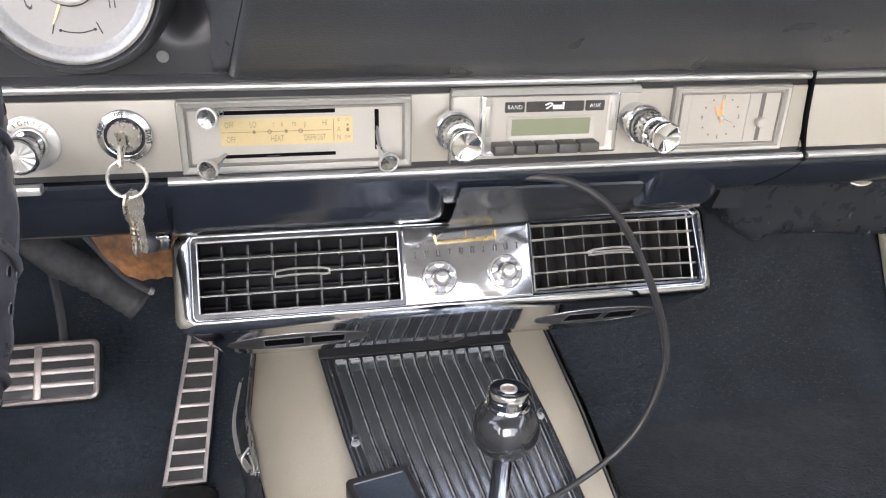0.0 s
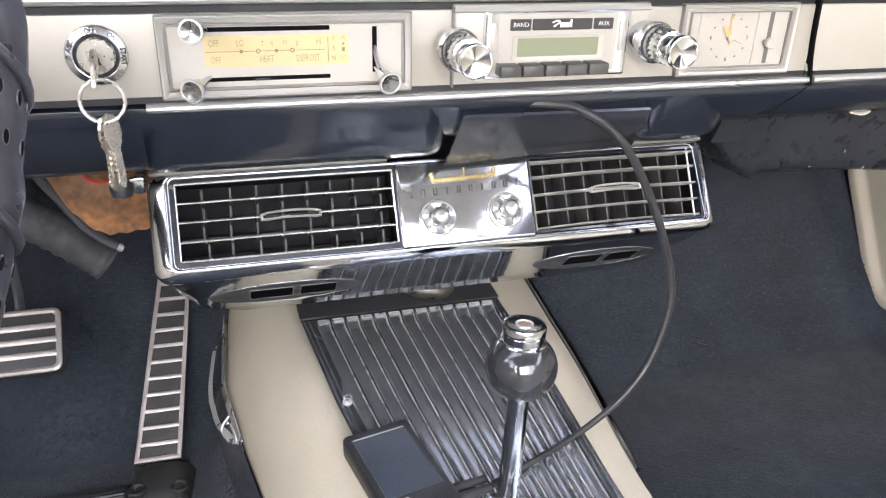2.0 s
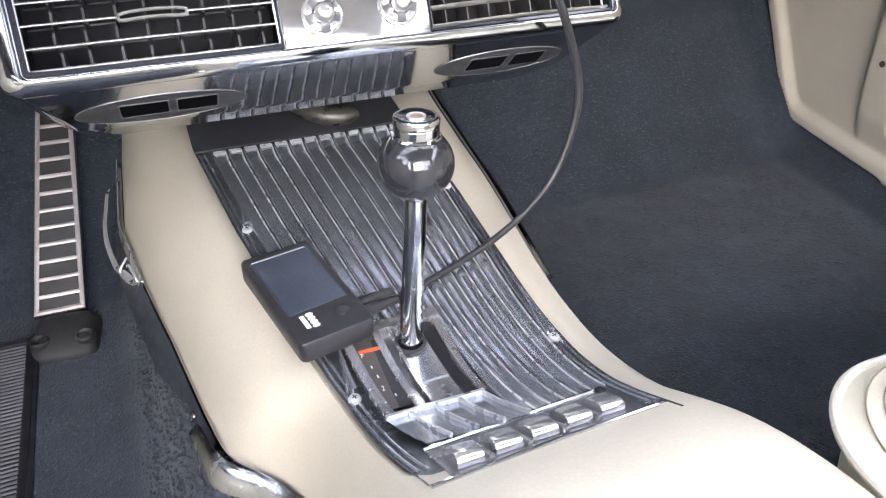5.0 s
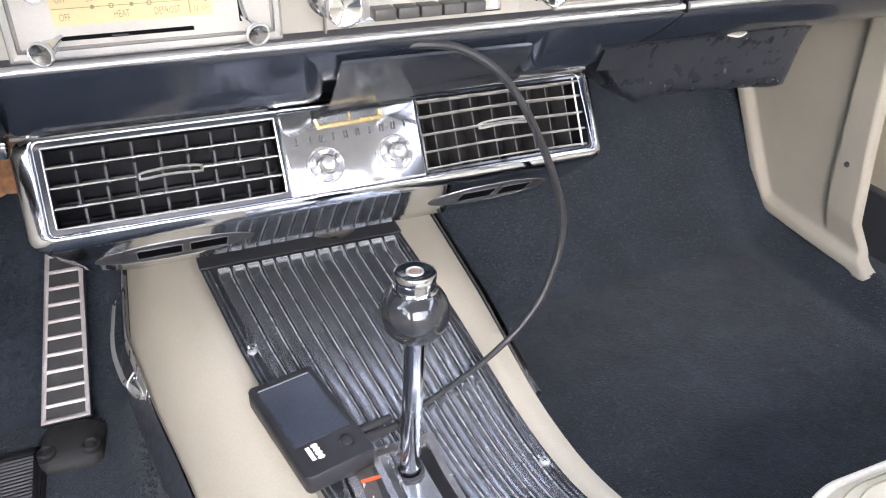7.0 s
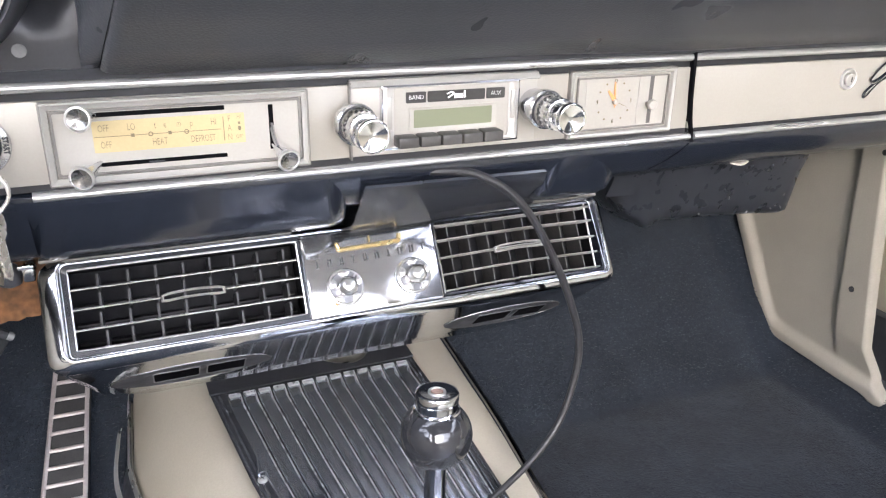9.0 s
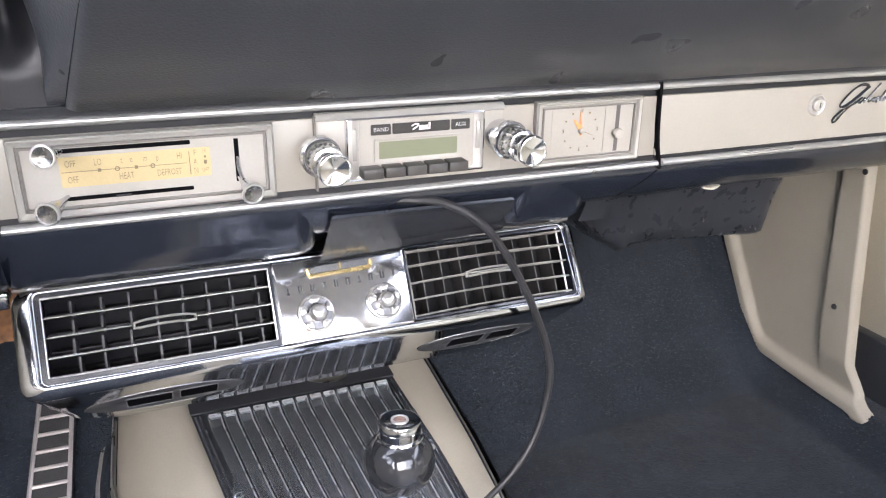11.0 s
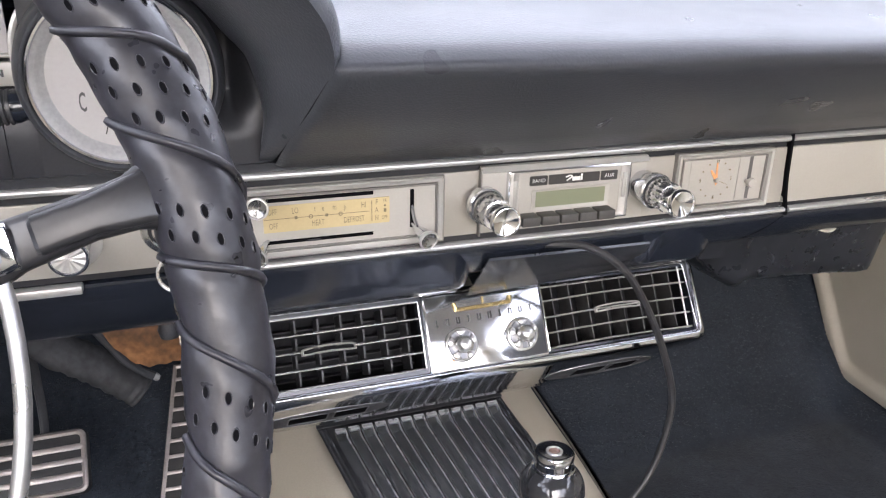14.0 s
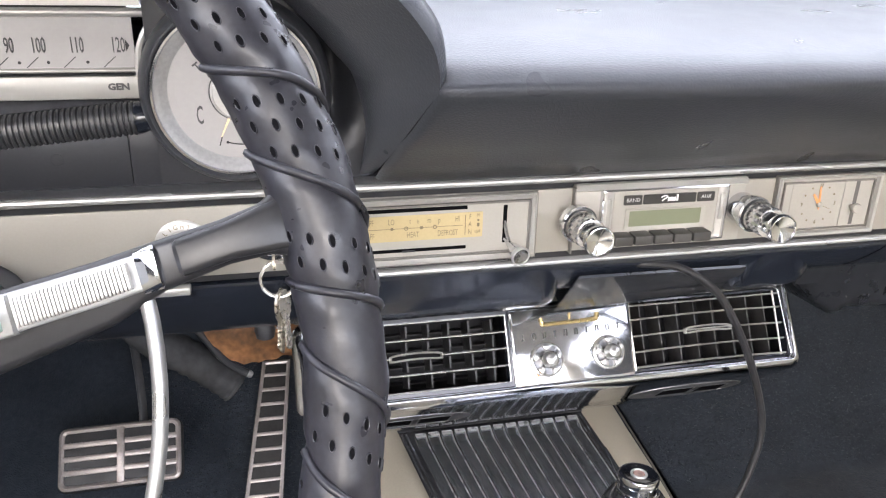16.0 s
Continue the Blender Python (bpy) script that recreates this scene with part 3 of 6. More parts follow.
# Pale sliver put in for the glint below the black edge.
part("glint_lip", loft([[V((0.381 + 0.024 * t, 0.0325 - 0.003 * math.sin(math.pi * t) + dy, 0.4375 + dz - 0.0022 * math.sin(math.pi * t))) for dy, dz in ((0.0, 0.0), (0.004, 0.0008), (0.004, 0.002), (0.0, 0.0012))] for t in [k / 8 for k in range(9)]]), PIPING, dash, "small pale lip standing for a glint under the edge", angle=60)
part("backing", box((0, 0.10, 0.560), (1.70, 0.17, 0.14)), DULL, dash)
# pull bar and knob low beside the column
pullbar = thing("pull_bar", (-0.33, -0.005, 0.4765), "bright metal pull bar under the ivory strip", "trim")
part("bar", box((-0.346, -0.004, 0.4795), (0.070, 0.010, 0.0062), 0.0012), ALU, pullbar)


def radial_knob(parent, m, r, length):
    """A bright knob with a fluted stem and a faceted disc in its end."""
    part("stem", lathe([(r * 0.45, 0), (r * 0.45, length * 0.55), (r * 0.62, length * 0.62), (r * 0.62, length * 0.8)], 24), CHROME_WORN, parent, m=m)
    part("rim", lathe([(r * 0.6, length * 0.72), (r, length * 0.80), (r * 1.02, length * 0.95), (r * 0.96, length), (r * 0.86, length), (r * 0.84, length * 0.96), (0, length * 0.955)], 32), CHROME, parent, m=m)
    bm = bmesh.new()
    c = bm.verts.new((0, 0, length * 0.985))
    vs = [bm.verts.new((r * 0.83 * math.cos(2 * math.pi * i / 24), r * 0.83 * math.sin(2 * math.pi * i / 24), length * (0.962 if i % 2 else 0.985))) for i in range(24)]
    for i in range(24):
        bm.faces.new((c, vs[i], vs[(i + 1) % 24]))
    part("disc", bm, ALU, parent, "radial-cut bright disc", m=m, flat=True)


pull = thing("pull_switch", (-0.377, 0, 0.488), "bright faceted pull switch under the strip", "switch")
radial_knob(pull, pose(-0.375, 0.0, 0.4895, 90), 0.0122, 0.028)


# glove box door
glove = thing("glove_box_door", (0.60, 0.0, 0.48), "ivory glove box door with chrome edges and script emblem", "glove box")
part("panel", box((0.5755, 0.005, 0.5135), (0.569, 0.012, 0.0535), 0.001), IVORY, glove)
part("upper_moulding", half_round(0.5455, 0.5525, 0.001, 0.0055, 0.2895, 0.86), MOULD, glove, "polished moulding")
part("lower_moulding", half_round(0.4765, 0.4832, 0.001, 0.0060, 0.2985, 0.86), MOULD, glove, "polished moulding")
part("groove", merge(box((0.575, 0.0035, 0.5435), (0.568, 0.004, 0.006)), box((0.575, 0.003, 0.4853), (0.566, 0.006, 0.0045))), MATRUB, glove)
lock = part("lock", lathe([(0.0100, 0), (0.0104, 0.0012), (0.0098, 0.0024), (0.0086, 0.0026), (0.0074, 0.0018), (0.0072, 0.0010), (0.0060, 0.0010), (0, 0.0010)], 32), MOULD, glove, "round bright lock", m=pose(0.4770, -0.001, 0.5215, 90))
part("barrel", lathe([(0.0062, 0.0010), (0.0060, 0.0036), (0.0052, 0.0042), (0, 0.0043)], 24), FRAMEM, lock, m=pose(0.4770, -0.001, 0.5215, 90))
part("keyhole", box((0.0008, 0, 0.0044), (0.0012, 0.0050, 0.0004)), BLACKINK, lock, m=pose(0.4770, -0.001, 0.5215, 90))
em = [[(0.0453, 0.0252), (0.0416, 0.0286), (0.0348, 0.0289), (0.0256, 0.0253), (0.0165, 0.018), (0.0101, 0.0105), (0.0127, 0.0079), (0.0202, 0.0101), (0.0323, 0.0173), (0.0433, 0.0253)],
      [(0.0358, 0.0126), (0.0254, 0.0086), (0.0157, 0.0018), (0.0081, -0.006), (0.0041, -0.0058), (0.0057, -0.0014), (0.0161, 0.0059), (0.031, 0.0117), (0.0388, 0.0161)],
      [(0.0387, 0.0164), (0.034, 0.0127), (0.0369, 0.0107), (0.0426, 0.0155), (0.0414, 0.0109), (0.0484, 0.0174), (0.0598, 0.0281), (0.0583, 0.0271), (0.0492, 0.016), (0.0487, 0.0113), (0.0563, 0.0153), (0.0547, 0.0114), (0.0612, 0.016), (0.0594, 0.0104), (0.066, 0.0166), (0.071, 0.0222), (0.0652, 0.0109), (0.0712, 0.0155), (0.0691, 0.0114), (0.0765, 0.0162), (0.076, 0.0115), (0.0834, 0.0167), (0.0824, 0.0119), (0.0907, 0.0173), (0.0894, 0.012), (0.0961, 0.0153)]]
part("emblem", merge(*[tube(curve_points([(x, y, 0.0015) for x, y in e], 5), r, 8, flat=0.6) for e, r in zip(em, (0.0016, 0.0012, 0.0010))]), BLACKP, glove, "dark script-like emblem stroke", m=pose(0.4975, -0.001, 0.5095, 90))
part("emblem_edge", merge(*[tube(curve_points([(x + 0.0007, y - 0.0008, 0.0008) for x, y in e], 5), r, 6, flat=0.6) for e, r in zip(em, (0.0016, 0.0013, 0.0010))]), KNOBCH, glove, "bright edge of the emblem", m=pose(0.4975, -0.001, 0.5095, 90))
gap = part("trim_gap", loft([[V((x - 0.0015, 0.006, z)), V((x + 0.0015, 0.006, z)), V((x + 0.0013, -0.0042, z)), V((x - 0.0013, -0.0042, z))] for x, z in [(p.x, p.y) for p in curve_points([(0.2868, 0.560, 0), (0.2880, 0.540, 0), (0.2894, 0.515, 0), (0.2918, 0.496, 0), (0.2945, 0.484, 0), (0.2958, 0.475, 0)], 4)]]), HOLE)
tagged(gap, "dark gap between strip and glove box door", "gap", kind="structure")


# ---- air conditioner under the dash ----
AC = pose(0.007, 0.044, 0.380, 60)
ac = thing("air_conditioner", (0.007, 0.10, 0.30), "chrome under-dash air conditioner with two louvred grilles", "air conditioner")


def ac_outline(l, r, b, t, rad, seg=6):
    return rrect(r - l, t - b, rad, seg, (l + r) / 2, (t + b) / 2)


shell_loops = [at_w(ac_outline(-0.245, 0.240, -0.047, 0.035, 0.010), 0.0),
               at_w(ac_outline(-0.244, 0.239, -0.051, 0.036, 0.012), -0.010),
               at_w(ac_outline(-0.240, 0.235, -0.058, 0.036, 0.016), -0.035),
               at_w(ac_outline(-0.230, 0.225, -0.069, 0.034, 0.020), -0.075),
               at_w(ac_outline(-0.205, 0.200, -0.074, 0.030, 0.022), -0.105),
               at_w(ac_outline(-0.180, 0.175, -0.045, 0.022, 0.020), -0.135)]
part("shell", loft(shell_loops, caps=False), CHROME, ac, "polished wrap-round shell", m=AC, angle=60)
part("back", slab(ac_outline(-0.18, 0.175, -0.045, 0.022, 0.02), -0.137, -0.134), DULL, ac, m=AC)
def flared(pts):
    """Leans the right-hand end outward towards the bottom."""
    return [(x + (0.0062 * (0.036 - y) / 0.085 - 0.0052 if x > 0.1 else 0.0), y) for x, y in pts]


oo, oi = flared(ac_outline(-0.2480, 0.2420, -0.0495, 0.0365, 0.014, 8)), ac_outline(-0.2325, 0.2330, -0.0385, 0.0325, 0.005, 8)
part("front_frame", ring(oo, oi, [(0, -0.008), (0.01, -0.003), (0.05, -0.0004), (0.13, 0.0014), (0.45, 0.0040), (0.80, 0.0060), (0.90, 0.0062), (0.97, 0.0052), (1.0, 0.0030), (1.0, -0.014), (0.4, -0.010)]), CHROME, ac, "heavy chrome front frame", m=AC, angle=70)
part("frame_bead", tube([V((x, y, 0.0012)) for x, y in flared(ac_outline(-0.2322, 0.2328, -0.0382, 0.0322, 0.005, 6))], 0.0006, 8, closed=True), CHROME, ac, "fine bright bead inside the frame", m=AC, angle=80)
for c, d in (((-0.143, -0.003, -0.056), (0.182, 0.072, 0.004)), ((0.148, -0.003, -0.056), (0.176, 0.070, 0.004)), ((-0.143, 0.0335, -0.030), (0.182, 0.003, 0.05)), ((-0.143, -0.0395, -0.030), (0.182, 0.003, 0.05)),
             ((0.148, 0.0325, -0.030), (0.176, 0.003, 0.05)), ((0.148, -0.0395, -0.030), (0.176, 0.003, 0.05)), ((-0.2325, -0.003, -0.030), (0.003, 0.072, 0.05)), ((0.2345, -0.003, -0.030), (0.003, 0.072, 0.05)), ((0.0045, -0.003, -0.030), (0.110, 0.072, 0.05))):
    part("duct_wall", box(c, d), DUCTM, ac, "black duct wall", m=AC)
def bar_outline(w, h, cx, cy, n=10):
    """A slim bar's outline with points along its long sides."""
    top = [(cx + w * (i / n - 0.5), cy + h / 2 * (0.75 if i in (0, n) else 1)) for i in range(n + 1)]
    return top + [(x, 2 * cy - y) for x, y in reversed(top)]


def bowed(bm, u0, half, rise):
    """Bends a bar upward in its middle."""
    for p in bm.verts:
        p.co.y += rise * (1 - min(abs(p.co.x - u0) / half, 1) ** 2)
    return bm


# left grille: bright wires over dark vanes
gl = part("wire_grille", merge(*[tube([(-0.2275, v, 0.0), (-0.14, v, 0.0012), (-0.0560, v, 0.0)], 0.0010, 8) for v in (0.0275, 0.0125, -0.0330, -0.0180)],
                               tube([(-0.2275, -0.0025, 0), (-0.163, -0.0025, 0.001)], 0.0010, 8), tube([(-0.119, -0.0025, 0.001), (-0.056, -0.0025, 0)], 0.0010, 8),
                               *[tube([(u, 0.0282, 0), (u, -0.0337, 0)], 0.0010, 8) for u in (-0.2275, -0.0560)]), WIREM, ac, "bright wire grille", m=AC)
part("black_border", ring(ac_outline(-0.2315, -0.0525, -0.0372, 0.0315, 0.003), ac_outline(-0.2278, -0.0556, -0.0330, 0.0285, 0.002), [(0, -0.004), (0, 0.001), (1, 0.001), (1, -0.012)]), BLACKP, ac, m=AC)
part("handle", bowed(ring(bar_outline(0.048, 0.0070, -0.141, -0.0040), bar_outline(0.044, 0.0034, -0.141, -0.0040), [(0, 0.0005), (0.0, 0.003), (0.5, 0.0042), (1, 0.003), (1, 0.0005)]), -0.141, 0.028, 0.0022), ALU, gl, "slotted finger tab", m=AC)
rnd = random.Random(4)
for i in range(8):
    u = -0.208 + 0.0205 * i
    for v in (0.0200, 0.0050, -0.0102, -0.0255):
        d, h = rnd.uniform(-0.0016, 0.0016), rnd.uniform(0.0050, 0.0066)
        part("vane", slab([(u + d - 0.0009, v - h), (u + d + 0.0009, v - h), (u + d + 0.0012, v + h), (u + d - 0.0006, v + h)], -0.046, -0.018), VANE, ac, "short dark vane" if i == 0 else "", m=AC)
for i, v in enumerate((0.019, 0.004, -0.011, -0.026)):
    part("rear_slat", box((-0.142, v, -0.046), (0.172, 0.0012, 0.010)), MATRUB, ac, m=AC @ Matrix.Translation((0, v, -0.046)) @ pose(0, 0, 0, 14) @ Matrix.Translation((0, -v, 0.046)))
# right grille: flat satin blades, upright vanes behind
part("black_border", ring(ac_outline(0.0640, 0.2325, -0.0365, 0.0305, 0.003), ac_outline(0.0660, 0.2305, -0.0345, 0.0285, 0.002), [(0, -0.004), (0, 0.000), (1, 0.000), (1, -0.012)]), BLACKP, ac, m=AC)
for i, v in enumerate((0.0255, 0.0120, -0.0035, -0.0185, -0.0330)):
    blade = [[V((0.0665 + 0.1605 * s, v + 0.0015 * math.sin(math.pi * s) * (i != 0) + dv, w)) for dv, w in ((0.0, 0.0020), (0.0009, 0.0012), (0.0006, -0.015), (-0.0002, -0.0152), (-0.0009, 0.0008), (0.0, 0.0020))] for s in [k / 10 for k in range(11)]]
    b = part("blade", sheet(blade), BLADE, ac, "satin metal louvre blade" if i == 0 else "", m=AC, angle=50)
    if i == 2:
        part("handle", bowed(ring(bar_outline(0.050, 0.0066, 0.146, -0.0030), bar_outline(0.046, 0.0032, 0.146, -0.0030), [(0, -0.001), (0.0, 0.002), (0.5, 0.0030), (1, 0.002), (1, -0.001)]), 0.146, 0.025, 0.0015), ALU, b, "slotted finger tab", m=AC)
part("blade_end", tube([(0.2245, 0.029, -0.003), (0.2245, -0.035, -0.003)], 0.0010, 8), BLADE, ac, m=AC)
part("blade_end", tube([(0.0665, 0.029, 0.0), (0.0665, -0.035, 0.0)], 0.0012, 8), CHROME, ac, m=AC)
for i in range(8):
    u = 0.084 + 0.0193 * i
    part("vane", slab([(u - 0.0006, -0.036), (u + 0.0006, -0.036), (u + 0.0006, 0.030), (u - 0.0006, 0.030)], -0.040, -0.012), LVANE, ac, m=AC @ Matrix.Translation((u, 0, -0.02)) @ pose(0, 0, 0, 0, -3, 0) @ Matrix.Translation((-u, 0, 0.02)))
# control plate
plate = part("control_plate", slab(ac_outline(-0.0535, 0.0630, -0.0385, 0.0300, 0.0015, 2), -0.012, 0.0052, 0.0012), PLATECH, ac, "mirror-bright control plate", m=AC)
part("gold_bar", merge(tube(curve_points([(-0.024, 0.0215, 0.0062), (-0.0225, 0.0165, 0.0066), (-0.018, 0.0155, 0.0068), (0.026, 0.0165, 0.0068), (0.0305, 0.0175, 0.0066), (0.032, 0.0225, 0.0062)], 5), 0.0018, 8),
                       box((0.0045, 0.0215, 0.0060), (0.0012, 0.006, 0.0016))), GOLD, plate, "gilt emblem bar", m=AC)
for i in range(10):
    part("raised_mark", merge(*[box((-0.0425 + 0.0104 * i + d, 0.0050 + 0.0004 * i, 0.0056), (0.0009, 0.0062, 0.0010), 0.0002) for d in ((-0.0012, 0.0012) if i % 3 else (0.0,))], box((-0.0425 + 0.0104 * i, 0.0050 + 0.0004 * i + (0.0024 if i % 2 else -0.0024), 0.0056), (0.0026, 0.0009, 0.0010), 0.0002)), VANE, plate, "small raised bar" if i == 0 else "", m=AC)
for u, v in ((-0.0222, -0.0165), (0.0385, -0.0150)):
    KM_ = AC @ Matrix.Translation((u, v, 0))
    kn = part("control_knob", lathe([(0.0158, 0.005), (0.0160, 0.0062), (0.0152, 0.0074), (0.0138, 0.0078), (0.0130, 0.0070), (0.0080, 0.0076), (0.0078, 0.0125), (0.0076, 0.0185), (0.0066, 0.0200), (0.0062, 0.0195), (0, 0.0190)], 36), GLASSY, plate, "round clear and chrome knob", m=KM_)
    # Darker disc puts the shade between the petals into colour.
    part("knob_well", lathe([(0.0136, 0.0072), (0.0132, 0.0080), (0.0078, 0.0080)], 32), SLOTM, kn, "dark disc painting the shade between the petals", m=KM_)
    for q in range(5):
        a0 = radians(18 + 72 * q)
        petal = [(r * math.cos(a0 + w), r * math.sin(a0 + w)) for r, w in ((0.0086, -0.22), (0.0132, -0.36), (0.0140, -0.18), (0.0142, 0.0), (0.0140, 0.18), (0.0132, 0.36), (0.0086, 0.22))]
        part("petal", slab(petal, 0.0068, 0.0118, 0.0010), GLASSY, kn, m=KM_, angle=40)
    part("cap", lathe([(0.0064, 0.0188), (0.0064, 0.0206), (0.0056, 0.0216), (0.0036, 0.0223), (0, 0.0225)], 24), GLASSY, kn, "clear domed knob cap", m=KM_, angle=60)
part("scale_dot", lathe([(0.0022, 0.0052), (0.0022, 0.0058), (0, 0.0059)], 14), ORANGE, plate, m=AC @ Matrix.Translation((-0.0310, -0.0290, 0)))
# oval floor outlets under the shell, uncut: dark ovals paint the shade inside them
UNDER = [(-0.135, -0.045), (-0.105, -0.074), (-0.075, -0.069), (-0.035, -0.058), (-0.010, -0.051), (0.0, -0.047)]


def under_v(w):
    """Height of the shell's underside at a depth."""
    for (a, p), (b, q) in zip(UNDER, UNDER[1:]):
        if a <= w <= b:
            return p + (q - p) * (w - a) / (b - a)
    return UNDER[-1][1]


def under(u, w, lift):
    return V((u, under_v(w) - lift, w))


for u, w in ((-0.147, 0.128), (0.141, 0.124)):
    ell = [(math.cos(a), math.sin(a)) for a in [2 * math.pi * i / 44 for i in range(44)]]
    o = part("outlet_ring", tube([under(u + w / 2 * c, -0.049 + 0.024 * s, 0.0001) for c, s in ell], 0.0004, 6, closed=True), SLOTM, ac, "oval chrome outlet ring", m=AC, angle=60)
    part("dish", loft([[under(u + 0.008 * k + (w / 2 - 0.016 * k) * c, -0.049 + 0.002 * k + (0.024 - 0.007 * k) * s, 0.0003 + 0.0002 * k) for c, s in ell] for k in (0.0, 0.12, 0.3, 0.5, 0.75, 1.0)], caps=False), DULL, o, "flat surround, darkened as the shade of a recess", m=AC, angle=60)
    part("outlet", loft([[under(u + 0.008 + (w / 2 - 0.016) * c * k, -0.047 + 0.017 * s * k, h) for c, s in ell] for k, h in ((1.02, -0.002), (1.0, 0.0006), (0.98, 0.0008))]), DULL, o, "dark oval standing for shade inside the outlet", m=AC)
    for x0, x1 in ((-0.040, -0.003), (0.002, 0.034)):
        q = rrect(x1 - x0, 0.024, 0.002, 3, u + 0.008 + (x0 + x1) / 2, -0.047)
        inner = rrect(x1 - x0 - 0.002, 0.022, 0.002, 3, u + 0.008 + (x0 + x1) / 2, -0.047)
        part("opening_lip", loft([[under(a, b, h) for a, b in p] for p, h in ((q, 0.0004), (q, 0.0014), (inner, 0.0014), (inner, 0.0009))], caps=False), SATIN, o, m=AC)
        part("opening", loft([[under(a, b, h) for a, b in inner] for h in (0.0002, 0.0011)]), HOLE, o, "square dark opening", m=AC)
part("bracket", merge(box((-0.2465, 0.078, 0.4010), (0.0080, 0.022, 0.0125), 0.0015), box((-0.2475, 0.0665, 0.4075), (0.0110, 0.004, 0.0030), 0.0008)), CHROME_WORN, ac, "small worn mounting bracket")
# black plenum over the unit and its hanger plate
for x0, x1 in ((-0.236, -0.012), (0.150, 0.240)):
    sec = [(0.034, 0.4235), (0.0225, 0.4265), (0.0150, 0.4330), (0.0095, 0.4420), (0.0055, 0.4520), (0.0020, 0.4630), (-0.0010, 0.4735), (0.010, 0.4760), (0.10, 0.4600), (0.13, 0.4100), (0.060, 0.4130)]
    e = 0.055 if x0 > 0 else 0.022
    ends = [(x0, 0.62), (x0 + 0.002, 0.80), (x0 + 0.006, 0.91), (x0 + 0.013, 0.975), (x0 + 0.022, 1.0), (x1 - e, 1.0), (x1 - 0.78 * e, 0.985), (x1 - 0.55 * e, 0.95), (x1 - 0.32 * e, 0.89), (x1 - 0.15 * e, 0.80), (x1 - 0.04 * e, 0.68), (x1, 0.55)]
    part("plenum", loft([[V((x, 0.07 + (y - 0.07) * s, 0.428 + (z - 0.428) * s)) for y, z in sec] for x, s in ends]), BLACKP, ac, "glossy black plenum", angle=50)
for x, w in ((-0.145, 0.185), (0.155, 0.175)):
    part("top_trim", box((x, 0.062, 0.4135), (w, 0.012, 0.0030), 0.001), LINEM, ac)
hang = [[(-0.0065, 0.0460, 0.4095), (0.166, 0.0460, 0.4160)], [(-0.0060, 0.0280, 0.4290), (0.160, 0.0280, 0.4300)], [(-0.0068, 0.0090, 0.4490), (0.154, 0.0090, 0.4480)], [(-0.0075, -0.0030, 0.4630), (0.150, -0.0030, 0.4615)], [(-0.0055, -0.0020, 0.4650), (0.148, -0.0020, 0.4635)]]
part("hanger_plate", sheet([[V(a).lerp(V(b), t) for t in (0, 0.05, 0.3, 0.6, 0.95, 1)] for a, b in hang], thick=0.0015), shader("navy_black_plate", (0.016, 0.019, 0.027), 0.24, 0, 0.1, 300, 20, coat=0.3, rv=0.05), ac, "glossy navy-black hanger plate", angle=50)

# black duct bag under the glove box
bag = thing("duct_cover", (0.44, 0.12, 0.38), "scuffed black vinyl duct cover under the glove box", "duct cover")
bl = []
for i in range(33):
    t = i / 32
    x = 0.262 + 0.270 * t
    low = 0.3725 - 0.019 * t + 0.0022 * noise.noise((x * 16, 2.2, 0)) + 0.0012 * noise.noise((x * 60, 5.2, 0))
    low += 0.052 * (1 - smooth(0.0, 0.17, t)) - 0.010 * math.exp(-((x - 0.326) / 0.009) ** 2) + 0.018 * (1 - math.sqrt(max(0.0, 1 - max(0.0, (t - 0.93) / 0.07) ** 2)))
    puff = 0.004 * noise.noise((x * 22, 0.4, 1)) + 0.002 * noise.noise((x * 55, 3.4, 1))
    back = 0.012 * smooth(0.93, 1.0, t)
    sec = ((0.052, 0.446), (0.058 + back, 0.425), (0.066 + puff + back, 0.405), (0.070 - puff + back, low + 0.018), (0.074 + back, low + 0.006), (0.082 + back, low), (0.14, low - 0.003), (0.20, low + 0.01), (0.20, 0.446))
    bl.append([V((x + 0.004 * (0.446 - z) * t, y, z)) for y, z in sec])
part("cover", loft(bl), dust(shader("scuffed_black", (0.021, 0.023, 0.028), 0.30, 0, 0.12, 120, 24, 0.15, 45, rv=0.2), 700, 0.12, (0.20, 0.20, 0.20), 26), bag, angle=60)
for x, z, rot, ln in ((0.487, 0.3665, 30, 0.006), (0.494, 0.3690, -20, 0.005), (0.502, 0.3660, 55, 0.007), (0.511, 0.3680, 10, 0.005), (0.452, 0.3660, -35, 0.008), (0.385, 0.3720, 8, 0.005), (0.424, 0.3860, 80, 0.009), (0.378, 0.4020, 85, 0.005), (0.330, 0.3850, 60, 0.008)):
    part("scuff", box((0, 0, 0), (ln * 0.55, 0.0010, 0.0012), 0.0004), DULLG, bag, "rubbed pale spot", m=pose(x, 0.0695, z, 0, rot, 0))


# ---- console on the tunnel ----
TOPP = [(0.60, 0.275), (0.46, 0.210), (0.36, 0.178), (0.30, 0.170), (0.21, 0.166), (0.06, 0.164), (-0.10, 0.157), (-0.16, 0.162), (-0.21, 0.178), (-0.25, 0.199), (-0.30, 0.235), (-0.34, 0.258), (-0.40, 0.275), (-0.50, 0.280), (-0.85, 0.280)]


def soft_table(tab, y, w=0.022):
    return sum(lerp_table(tab, y + w * k) for k in (-1, -0.5, 0, 0.5, 1)) / 5


def top_z(y):
    return soft_table(TOPP, y)


